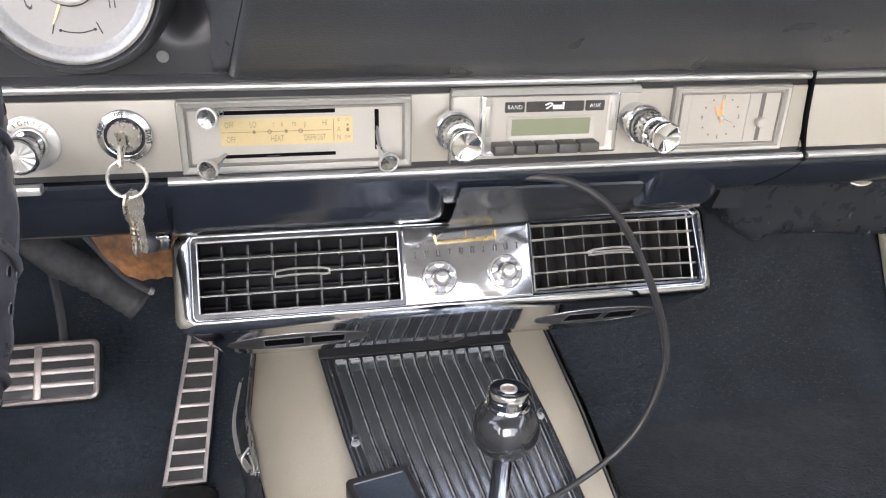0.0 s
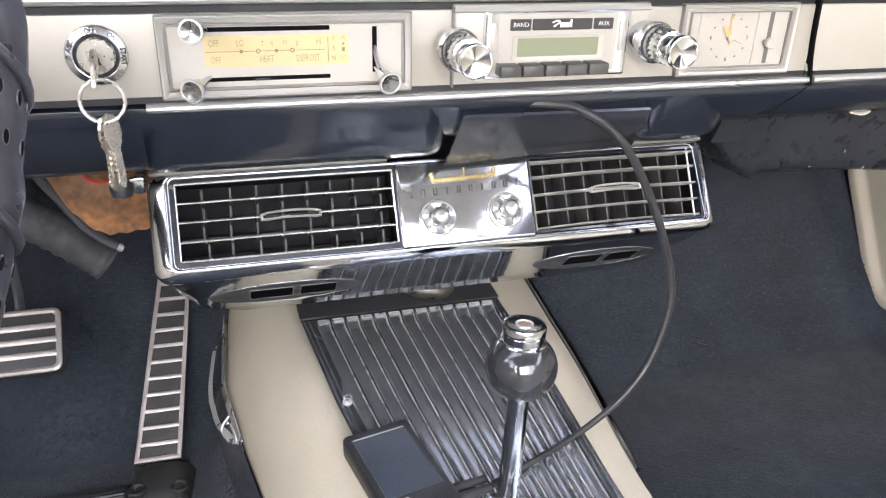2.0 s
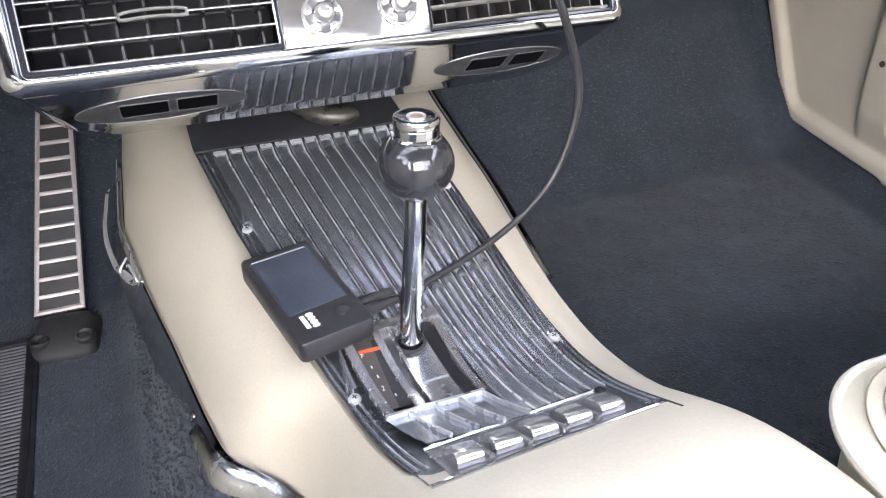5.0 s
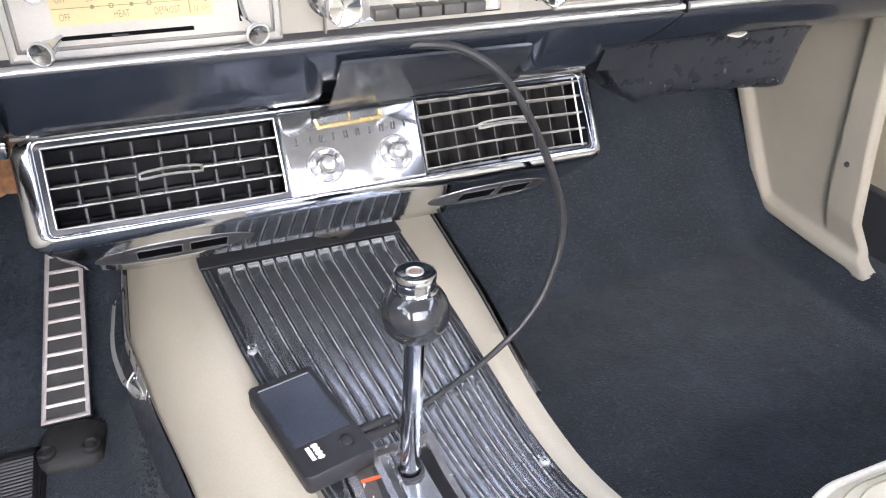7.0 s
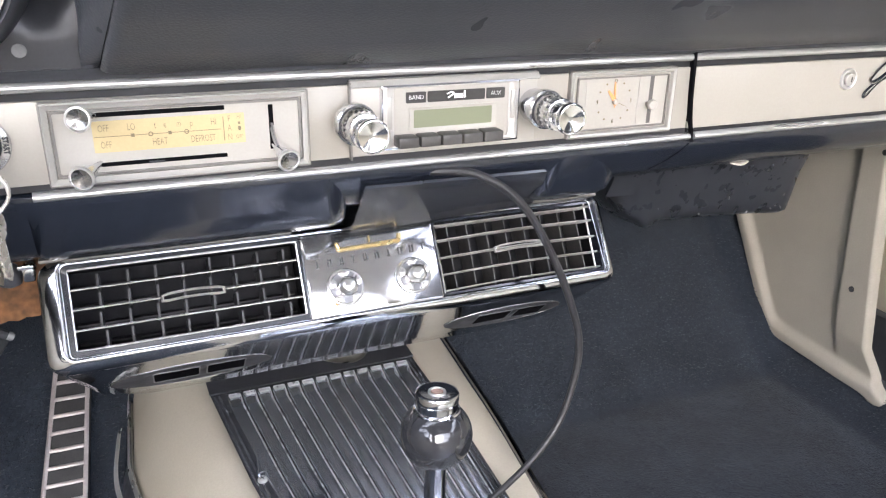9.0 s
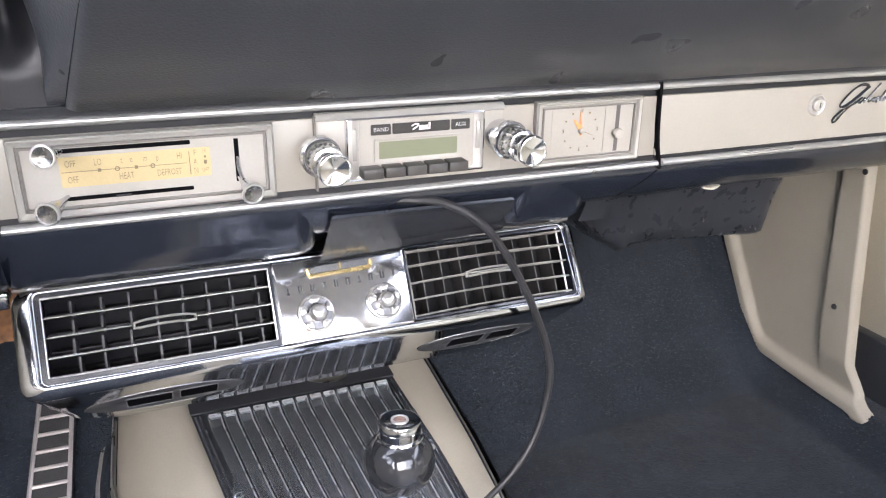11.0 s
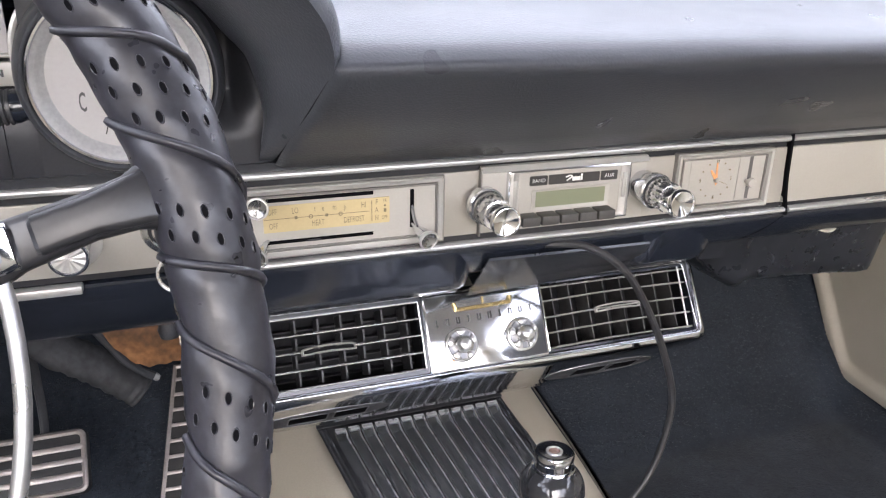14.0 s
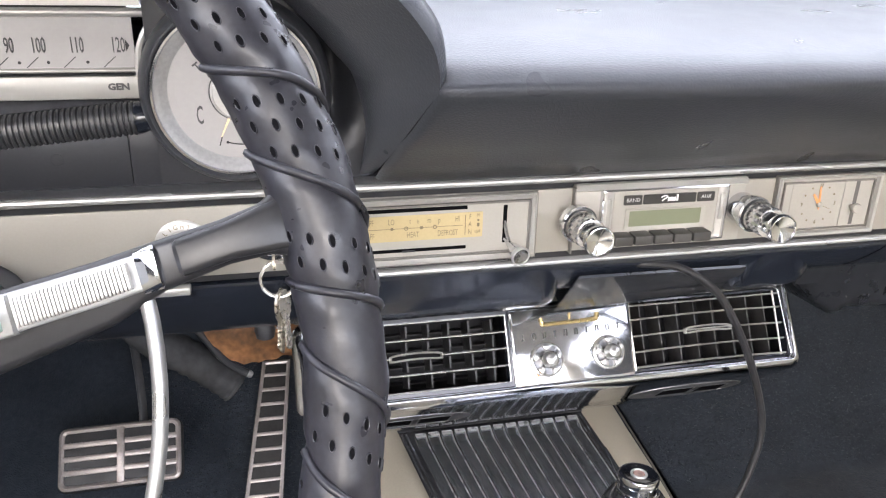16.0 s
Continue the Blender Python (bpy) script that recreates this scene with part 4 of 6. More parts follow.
PL = [(0.30, -0.124), (0.23, -0.118), (0.07, -0.1005), (-0.168, -0.064), (-0.302, -0.054), (-0.5, -0.05)]
PR = [(0.30, 0.119), (0.23, 0.119), (0.079, 0.1195), (-0.158, 0.1125), (-0.289, 0.103), (-0.5, 0.10)]
SL = [(0.60, -0.192), (0.43, -0.200), (0.245, -0.2065), (0.194, -0.1995), (0.117, -0.1885), (0.030, -0.1722), (-0.061, -0.1573), (-0.090, -0.1515), (-0.110, -0.1475), (-0.124, -0.138), (-0.139, -0.119), (-0.164, -0.103), (-0.20, -0.095), (-0.85, -0.095)]
SR = [(0.60, 0.195), (0.36, 0.190), (0.238, 0.183), (0.111, 0.173), (-0.062, 0.152), (-0.141, 0.148), (-0.22, 0.145), (-0.30, 0.141), (-0.85, 0.138)]
BOT = [(0.60, 0.10), (0.25, 0.086), (-0.117, 0.083), (-0.20, 0.075), (-0.30, 0.06), (-0.85, 0.05)]
console = thing("centre_console", (0.01, -0.1, 0.05), "cream centre console on the carpeted tunnel", "console")


def console_loop(y):
    zt, zb = top_z(y), soft_table(BOT, y)
    pl, pr, sl, sr = (soft_table(t, y, 0.012 if t is SL else 0.022) for t in (PL, PR, SL, SR))
    rear = smooth(-0.27, -0.40, y)
    h = zt - zb
    rl = pl + (-0.070 - pl) * rear
    rr = pr + (0.108 - pr) * rear
    pts = [(sl, zb - 0.012), (sl + 0.002, zb), (sl + (rl - sl) * 0.10, zb + h * 0.25), (sl + (rl - sl) * 0.30, zb + h * 0.62), (sl + (rl - sl) * 0.55, zb + h * 0.88), (sl + (rl - sl) * 0.80, zt - h * 0.015), (rl - 0.004, zt + 0.001)]
    pts += [(rl + 0.001, zt - 0.003), (rl + (rr - rl) * 0.3, zt - 0.003), (rl + (rr - rl) * 0.7, zt - 0.003), (rr - 0.001, zt - 0.003)] if rear < 0.02 else [(rl + 0.01, zt + 0.001), (rl + (rr - rl) * 0.3, zt + 0.002), (rl + (rr - rl) * 0.7, zt + 0.002), (rr - 0.01, zt + 0.001)]
    pts += [(rr + 0.004, zt + 0.001), (rr + (sr - rr) * 0.45, zt - 0.001), (rr + (sr - rr) * 0.80, zt - h * 0.08), (sr - 0.004, zt - h * 0.24), (sr + 0.004, zb + h * 0.3), (sr + 0.006, zb - 0.012)]
    return [V((x, y, z)) for x, z in pts]


cy = [0.56 - 0.01 * i for i in range(143)]
part("body", loft([console_loop(y) for y in cy]), CREAM, console, "cream console body", angle=50)
# front dark panel between the cream sides
part("front_panel", sheet([[V((lerp_table(PL, min(y, 0.23)) - 0.001 + (lerp_table(PR, min(y, 0.23)) + 0.002 - lerp_table(PL, min(y, 0.23))) * t, y, top_z(y) + 0.0025)) for t in (0, 0.25, 0.5, 0.75, 1)] for y in [0.225 + 0.02 * i for i in range(17)]], thick=0.002), SATIN, console, "dark panel ahead of the ribbed plate")
drain = thing("drain_tube", (0.03, 0.24, 0.18), "pale bent drain tube under the air conditioner", "tube")
part("tube", tube(curve_points([(-0.034, 0.335, 0.228), (-0.016, 0.298, 0.207), (0.000, 0.266, 0.193), (0.020, 0.245, 0.185), (0.044, 0.237, 0.182), (0.066, 0.240, 0.181)], 6), [0.0105] * 26 + [0.0100, 0.0092, 0.0080, 0.0060, 0.0030], 14), shader("pale_tube", (0.075, 0.072, 0.060), 0.30, 0.4, 0.15, 300, 30), drain)
# bright edge moulding along the foot of the console
left_edge = [V((soft_table(SL, y, 0.012) - 0.0015, y, soft_table(BOT, y) - 0.003)) for y in [0.50 - 0.01 * i for i in range(68)]]
part("edge_moulding", tube(left_edge, 0.0020, 8), CHROME, console, "bright edge moulding")
part("edge_trim", sheet([[p + V((-0.0022 - 0.0010 * k, 0, 0.0075 - 0.0042 * k)) for k in range(4)] for p in left_edge[8:37]], thick=0.0010), MOULD, console, "bright trim strip", angle=60)
right_edge = [V((soft_table(SR, y) + 0.003, y, top_z(y) - 0.26 * (top_z(y) - soft_table(BOT, y)))) for y in [0.50 - 0.02 * i for i in range(29)]]
part("edge_moulding", tube(right_edge, 0.0035, 8), CHROME, console, "bright edge moulding")
part("skirt", sheet([[V((soft_table(SL, y) - 0.003, y, soft_table(BOT, y) - 0.006)), V((soft_table(SL, y) - 0.008, y, soft_table(BOT, y) - 0.016)), V((soft_table(SL, y) - 0.013, y, soft_table(BOT, y) - 0.030)), V((soft_table(SL, y) - 0.018, y, soft_table(BOT, y) - 0.052))] for y in [0.27 - 0.015 * i for i in range(25)]], thick=0.002), shader("skirt_black", (0.036, 0.040, 0.050), 0.35, 0, 0.2, 300, 30, 0.1, 300), console, "black skirt along the tunnel", angle=60)
for y in (-0.047, 0.19):
    part("screw", lathe([(0.0052, 0), (0.0050, 0.0015), (0.003, 0.0028), (0, 0.003)], 14), CHROME, console, "domed screw head", m=pose(soft_table(SL, y) - 0.0090, y, soft_table(BOT, y) - 0.016, 0, -62, 0))
ribbon = curve_points([(-0.214, 0.300, 0.100), (-0.219, 0.262, 0.096), (-0.222, 0.222, 0.086), (-0.217, 0.186, 0.076), (-0.206, 0.158, 0.078), (-0.196, 0.136, 0.080)], 6)
part("loose_clip", sheet([[p + V((-0.0045 * k, 0.002 * math.sin(0.5 * q), 0.0045 * (1 - k) + 0.0012 * math.sin(0.9 * q))) for k in (0.0, 0.3, 0.6, 1.0)] for q, p in enumerate(ribbon)], thick=0.0008), MOULD, console, "bent bright trim end", angle=60)
part("loose_clip", tube(curve_points([(-0.205, 0.172, 0.092), (-0.214, 0.166, 0.080), (-0.206, 0.150, 0.074), (-0.199, 0.140, 0.084), (-0.204, 0.158, 0.092)], 6), 0.0013, 8), MOULD, console)
corner = curve_points([(-0.167, -0.078, 0.073), (-0.152, -0.120, 0.070), (-0.126, -0.146, 0.070), (-0.108, -0.172, 0.070), (-0.099, -0.215, 0.070), (-0.098, -0.30, 0.070)], 5)
part("corner_guard", sheet([[p + V((0.002, 0.002, 0.016)), p + V((-0.006, -0.003, 0.012)), p + V((-0.006, -0.003, 0.006)).lerp(V((-0.014, -0.008, -0.004)), smooth(0, 5, i)), p + V((-0.006, -0.003, 0.002)).lerp(V((-0.018, -0.010, -0.024)), smooth(0, 6, i)), p + V((-0.006, -0.003, -0.004)).lerp(V((-0.020, -0.012, -0.050)), smooth(0, 7, i))] for i, p in enumerate(corner)], thick=0.0015), CHROME_WORN, console, "wide chrome guard at the rear corner", angle=60)

# ribbed metal plate let into the console
rplate = part("floor_plate", sheet([[V((lerp_table(PL, y) + (lerp_table(PR, y) - lerp_table(PL, y)) * t, y, top_z(y) + 0.0015 - (0.001 if 0.0 < t < 1.0 else 0.0))) for t in (0, 0.02, 0.25, 0.5, 0.75, 0.98, 1)] for y in [0.232 - 0.0097 * i for i in range(56)]]), PLATEB, console, "glossy black plate under the ribs", angle=50)


def on_plate(s, y, lift):
    pl, pr = lerp_table(PL, y) + 0.0135, lerp_table(PR, y) - 0.0125
    return V((pl + (pr - pl) * s, y, top_z(y) + 0.0015 + lift + 0.0065 * smooth(0.196, 0.2085, y)))


def rib(s0, s1, y0, y1):
    rows_ = []
    n = max(3, int((y0 - y1) / 0.006))
    for i in range(n + 1):
        y = y0 + (y1 - y0) * i / n
        fr = 0.0 if i == 0 else 1.0
        rows_.append([on_plate(s0 + k * (s1 - s0), y, h * fr) for k, h in ((0.0, 0.0), (0.03, 0.0012), (0.08, 0.0019), (0.20, 0.0026), (0.35, 0.0030), (0.5, 0.00315), (0.65, 0.0030), (0.80, 0.0026), (0.92, 0.0019), (0.97, 0.0012), (1.0, 0.0))])
    rows_[0] = [p + V((0, 0.0012, 0)) for p in rows_[0]]
    return sheet(rows_)


for i in range(13):
    s0, s1 = i / 13 + 0.0035, (i + 1) / 13 - 0.0035
    xm = on_plate((s0 + s1) / 2, -0.15, 0).x
    stop = -0.095 if xm < 0.026 else -0.2545 + (on_plate(s0, -0.25, 0).x + 0.0405) * 0.1016
    part("rib", rib(s0, s1, 0.208, stop), RIBM, rplate, "bright rounded rib" if i == 0 else "", angle=40)
    part("rib_end", sheet([[on_plate(s0 + (s1 - s0) * (0.5 + (f - 0.5) * k), y, lift) for f in (0.06, 0.2, 0.5, 0.8, 0.94)] for y, lift, k in ((0.2034, 0.0033, 0.86), (0.2046, 0.0035, 1.0), (0.2066, 0.0031, 1.0), (0.2080, 0.0019, 0.94), (0.2088, 0.0008, 0.80))], thick=0.0005), RIMM, rplate, "sloping rib end, coloured paler as if lit" if i == 0 else "", angle=60)
for i in range(13):
    s0, s1 = i / 13 + 0.009, (i + 1) / 13 - 0.009
    xm = on_plate((s0 + s1) / 2, -0.15, 0).x
    stop = -0.095 if xm < 0.026 else -0.2545 + (on_plate(s0, -0.25, 0).x + 0.0405) * 0.1016
    ys_ = [0.204 + (stop - 0.204) * q / 30 for q in range(31)]
    right = [on_plate(s1, y, 0.0022) for y in ys_]
    front = [on_plate(s0 + (s1 - s0) * f, 0.2085, 0.0022) for f in (0.02, 0.25, 0.5, 0.75, 0.98)]
    part("rib_rim", tube(front + right, 0.00070, 6), RIMM, rplate, "pale line drawn as the highlight along the rib" if i == 0 else "")
for tab, off in ((PL, 0.0035), (PL, 0.0085), (PR, -0.0035), (PR, -0.0085)):
    part("border_ridge", tube([V((lerp_table(tab, y) + off, y, top_z(y) + 0.0012)) for y in [0.222 - 0.012 * q for q in range(43)]], 0.0012, 6), RIBM, rplate)
for x, y in ((-0.0905, 0.068), (0.1105, 0.079), (0.1045, -0.158), (-0.0575, -0.168)):
    part("screw", lathe([(0.0046, 0), (0.0046, 0.0014), (0.0040, 0.0028), (0.0026, 0.0035), (0, 0.0037)], 18), GREYRING, rplate, "round screw head", m=pose(x, y, top_z(y) + 0.0015))
    for turn in (20, 110):
        part("screw_slot", box((0, 0, 0.0037), (0.0044, 0.0008, 0.0004)), SLOTM, rplate, m=pose(x, y, top_z(y) + 0.0015, 0, 0, turn))
    tail = [V((x + (0.0006 if x < 0 else 0.0009) * k, y + 0.008 * k, top_z(y + 0.008 * k) + 0.0022)) for k in range(1, 10)]
    part("screw_boss", tube(tail, [0.0052 - 0.00052 * k for k in range(9)], 8, flat=0.6), RIBM, rplate, "tapered boss behind the screw")

# shift gate
def raised(grid, thick):
    """A plate whose upper face lies on the grid, with its thickness below."""
    up = [[p for p in row] for row in grid]
    dn = [[p - V((0, 0, thick)) for p in row] for row in grid]
    loops = []
    for a, b in zip(up, dn):
        loops.append(list(a) + list(reversed(b)))
    return loft(loops)


gate = thing("shift_gate", (-0.012, -0.15, 0.16), "bright metal shift gate with indicator window", "gear selector")


def plate_patch(x0, x1, y0, y1, lift, n=8, thick=0.002):
    return raised([[V((x0 + (x1 - x0) * t, y0 + (y1 - y0) * i / n, top_z(y0 + (y1 - y0) * i / n) + lift)) for t in (0, 0.5, 1)] for i in range(n + 1)], thick=thick)


def taper_patch(a0, a1, b0, b1, y0, y1, lift, n=8, thick=0.001):
    return raised([[V((a0 + (b0 - a0) * i / n + ((a1 - a0) + ((b1 - b0) - (a1 - a0)) * i / n) * t, y0 + (y1 - y0) * i / n, top_z(y0 + (y1 - y0) * i / n) + lift)) for t in (0, 0.5, 1)] for i in range(n + 1)], thick=thick)


# Base metal is darker than the border: recess shade put into its colour.
part("base", taper_patch(-0.0505, 0.0295, -0.0470, 0.0245, -0.096, -0.207, 0.0042), SLOTM, gate, "metal gate base, darkened as a shaded recess")
part("indicator_window", taper_patch(-0.0445, -0.0265, -0.0400, -0.0260, -0.106, -0.197, 0.0072), shader("indicator_brown", (0.075, 0.070, 0.066), 0.35, 0, 0.15, 300, 30), gate, "brownish indicator window")
# Black wedge paints the shade down one side of the window.
part("window_shade", taper_patch(-0.0290, -0.0262, -0.0345, -0.0258, -0.112, -0.197, 0.0076), DULL, gate, "shade painted down one side of the window")
part("pointer", plate_patch(-0.0415, -0.0240, -0.1225, -0.1260, 0.0090, 2, 0.0008), shader("orange_red_pointer", (0.70, 0.12, 0.04), 0.5), gate, "orange-red pointer line")
for ch, dx, y in (("P", -0.0005, -0.1295), ("2", 0.0022, -0.1720)):
    part("lettering", words(ch, 0.0062, pose(-0.0400 + dx, y, top_z(y) + 0.0090, 4, 0, -4), 0.0001, narrow=0.7), WHITEINK, gate, flat=True)
for dx, y in ((0.0010, -0.1420), (0.0018, -0.1540), (0.0062, -0.1810)):
    part("mark", plate_patch(-0.0390 + dx, -0.0380 + dx, y, y - 0.0032, 0.0086, 1, 0.0003), WHITEINK, gate)
part("divider", merge(taper_patch(-0.0262, -0.0205, -0.0255, -0.0205, -0.096, -0.206, 0.0098, thick=0.005), taper_patch(-0.0135, -0.0110, -0.0142, -0.0120, -0.096, -0.206, 0.0092, thick=0.005)), GATEM, gate, "raised bright divider")
part("border", merge(taper_patch(-0.0508, -0.0442, -0.0472, -0.0405, -0.096, -0.206, 0.0098, thick=0.005), taper_patch(-0.0508, 0.0295, -0.0508, 0.0290, -0.0945, -0.1045, 0.0100, 3, thick=0.005)), GATEM, gate)
part("slide", taper_patch(-0.0085, 0.0118, -0.0110, 0.0112, -0.1055, -0.172, 0.0058), SLIDEM, gate, "bright sliding cover")
part("slide_step", taper_patch(-0.0112, 0.0110, -0.0120, 0.0108, -0.1720, -0.2060, 0.0048), GATEM, gate, "lower step of the sliding cover")
part("slot", taper_patch(0.0122, 0.0232, 0.0116, 0.0200, -0.104, -0.206, 0.0047), MATRUB, gate, "dark slot beside the sliding cover")
part("slide_wall", taper_patch(0.0228, 0.0295, 0.0198, 0.0245, -0.100, -0.206, 0.0090, thick=0.005), GATEM, gate)
part("stem_ring", lathe([(0.0122, 0), (0.0122, 0.003), (0.0098, 0.0036), (0.0096, 0.001)], 24), DULL, gate, m=pose(-0.0020, -0.127, top_z(-0.127) + 0.006))
for i in range(4):
    a = -0.0470 + 0.0172 * i
    st = part("step_block", taper_patch(a, a + 0.0150, a + 0.0110, a + 0.0250, -0.2085, -0.2540, 0.0058, 6), SLIDEM, gate, "bright ribbed step" if i == 0 else "")
    part("step_rim", merge(taper_patch(a + 0.0148, a + 0.0168, a + 0.0248, a + 0.0266, -0.2085, -0.2540, 0.0092, 6, thick=0.004), taper_patch(a, a + 0.0168, a + 0.0006, a + 0.0173, -0.2060, -0.2090, 0.0098, 1, thick=0.005)), RIMM, st)
rock = thing("switch_row", (0.022, -0.265, 0.205), "row of five chrome rocker bars across the console", "switch row")
part("tray", sheet([[V((-0.040 + (0.1215 + 0.004 * i / 6) * t, -0.2575 + 0.0120 * t - 0.043 * i / 6, top_z(-0.2575 + 0.0120 * t - 0.043 * i / 6) + 0.0025)) for t in (0, 0.25, 0.5, 0.75, 1)] for i in range(7)], thick=0.0015), SLOTM, rock, "bright tray", angle=60)
part("front_rim", tube([(-0.0405, -0.2580, top_z(-0.2580) + 0.0035), (0.020, -0.2520, top_z(-0.2520) + 0.0035), (0.0815, -0.2456, top_z(-0.2456) + 0.0035)], 0.0016, 8), CHROME, rock, "bright front rim")
for i, (x0, w) in enumerate(((-0.0345, 0.0155), (-0.0108, 0.0160), (0.0128, 0.0162), (0.0368, 0.0160), (0.0608, 0.0150))):
    bm = bmesh.new()
    rr = []
    yc = -0.2835 + 0.0026 * i
    for k in range(13):
        a = radians(180 * k / 12)
        y = yc + 0.0110 * math.cos(a)
        h = 0.0105 * max(math.sin(a), 0) ** 0.7 + 0.0022 * math.exp(-((a - 0.7) / 0.35) ** 2)
        rr.append([V((x0 + w * t, y, top_z(y) + 0.0015 + h * (0.94 if t in (0, 1) else 1.0))) for t in (0, 0.06, 0.94, 1)])
    sides = [[V((x0 + w * t, p[0].y, top_z(p[0].y) + 0.0010)) for p in rr] for t in (0, 1)]
    rocker = merge(sheet(rr, bm), sheet([[p[0] for p in rr], sides[0]]), sheet([[p[3] for p in rr], sides[1]]))
    part("rocker", rocker, ROCKM, rock, "rounded bright rocker" if i == 0 else "", angle=40)
    if i < 4:
        part("divider", plate_patch(x0 + w + 0.0015, x0 + w + 0.0042, yc + 0.0150, yc - 0.0135, 0.0072, 4, 0.005), GATEM, rock)
part("rear_edge", tube([(-0.0535, -0.3035, top_z(-0.3035) + 0.002), (0.022, -0.2970, top_z(-0.2970) + 0.003), (0.0930, -0.2910, top_z(-0.2910) + 0.002)], 0.0013, 8), CHROME, rock, "bright rear edge")

# shift lever
lever = thing("shift_lever", (0.0025, -0.117, 0.158), "chrome shift lever with a round dark knob", "gear lever")
part("stem", tube([(-0.0025, -0.1275, 0.150), (0.0005, -0.123, 0.20), (0.006, -0.1145, 0.25), (0.009, -0.1095, 0.292)], [0.0088, 0.0085, 0.0082, 0.0080], 20), CHROME, lever, "tapered chrome stem")
kax = Matrix.Translation((0.0090, -0.109, 0.3105)) @ pose(0, 0, 0, -4, 2, 0)
ball = part("knob", lathe([(0.0085, -0.0250)] + [(0.0262 * math.sin(radians(a)), -0.0262 * math.cos(radians(a)) * 0.97) for a in range(28, 152, 6)], 40), BALL, lever, "glossy charcoal ball", m=kax, angle=60)
part("cap", lathe([(0.0140, 0.0185), (0.0168, 0.0192), (0.0172, 0.0202), (0.0166, 0.0212), (0.0154, 0.0216), (0.0154, 0.0270), (0.0150, 0.0274), (0.0150, 0.0280), (0.0157, 0.0286), (0.0157, 0.0322), (0.0150, 0.0336), (0.0136, 0.0342), (0.0120, 0.0338), (0, 0.0332)], 36), CHROME, ball, "chrome button cap", m=kax, angle=40)
part("cap_top", lathe([(0.0066, 0.0333), (0.0064, 0.0341), (0.0050, 0.0342), (0.0046, 0.0336)], 28), MOULD, ball, "bright ring in the cap", m=kax)
part("button", lathe([(0.0046, 0.0330), (0.0044, 0.0338), (0, 0.0339)], 18), shader("reddish_badge", (0.30, 0.20, 0.17), 0.3), ball, "small reddish badge", m=kax)


# ---- pedals ----
BRK = pose(-0.435, 0.249, 0.169, 48)
brake = thing("brake_pedal", (-0.435, 0.262, 0.14), "black rubber brake pedal with bright slotted trim", "pedal")
part("pad", slab(rrect(0.134, 0.072, 0.010, 5), -0.014, -0.0005, 0.003), RUBBER, brake, "black rubber pad", m=BRK)
part("trim_frame", ring(rrect(0.132, 0.070, 0.009, 5), rrect(0.1185, 0.0565, 0.004, 5), [(0, -0.003), (0.1, 0.001), (0.5, 0.0022), (0.9, 0.001), (1, -0.003)]), PEDALM, brake, "bright trim frame", m=BRK)
for v in (-0.015, 0.0, 0.015):
    part("trim_bar", box((0, v, 0.0), (0.124, 0.0062, 0.003), 0.0008), PEDALM, brake, m=BRK)
part("trim_bar", box((0, 0, 0.0005), (0.0085, 0.062, 0.003), 0.0008), PEDALM, brake, m=BRK)
part("arm", tube(curve_points([(-0.414, 0.272, 0.165), (-0.413, 0.292, 0.20), (-0.413, 0.296, 0.26), (-0.414, 0.286, 0.34), (-0.416, 0.262, 0.44)], 6), 0.0055, 8, flat=0.7), SATIN, brake, "black steel arm")

gas = thing("accelerator_pedal", (-0.292, 0.245, FLOOR), "long black accelerator pedal with bright ladder trim", "pedal")
g0, g1 = V((-0.294, 0.2405, -0.009)), V((-0.2555, 0.409, 0.181))
gd = (g1 - g0).normalized()
gs = V((1, 0, 0)) - gd * gd.x
gs.normalize()
gn = gs.cross(gd)
GASM = Matrix(((gs.x, gd.x, gn.x, g0.x), (gs.y, gd.y, gn.y, g0.y), (gs.z, gd.z, gn.z, g0.z), (0, 0, 0, 1)))
GASM = GASM @ Matrix(((1, 0, 0, 0), (0.14, 1, 0, 0), (0, 0, 1, 0), (0, 0, 0, 1)))
L = (g1 - g0).length


def gw(v):
    return 0.0262 - 0.0077 * v / L


def ladder(ins, v0, v1):
    return [(-gw(v0) + ins, v0), (gw(v0) - ins, v0), (gw(v1) - ins, v1), (-gw(v1) + ins, v1)]


part("pad", slab(ladder(-0.001, -0.002, L + 0.002), -0.012, -0.0008, 0.002), PADGREY, gas, "black rubber pad", m=GASM)
part("trim_frame", ring(ladder(0, 0, L), ladder(0.0048, 0.005, L - 0.005), [(0, -0.003), (0, 0.0012), (0.5, 0.002), (1, 0.0012), (1, -0.003)]), PEDALM, gas, "bright ladder frame", m=GASM, flat=True)
for i in range(1, 13):
    v = L * i / 13
    part("rung", slab([(-gw(v) + 0.003, v - 0.0022), (gw(v) - 0.003, v - 0.0022), (gw(v) - 0.003, v + 0.0022), (-gw(v) + 0.003, v + 0.0022)], -0.002, 0.0014, 0.0006), PEDALM, gas, m=GASM)
HG = pose(-0.2895, 0.208, FLOOR, 0, 0, -6)
part("hinge", loft([at_w(rrect(0.070, 0.070, 0.014, 5), 0.0), at_w(rrect(0.070, 0.070, 0.014, 5), 0.006), at_w(rrect(0.064, 0.064, 0.013, 5), 0.012), at_w(rrect(0.050, 0.044, 0.012, 5, 0, 0.006), 0.019), at_w(rrect(0.030, 0.020, 0.009, 5, 0, 0.010), 0.022)]), PADGREY, gas, "moulded rubber hinge", m=HG, angle=60)
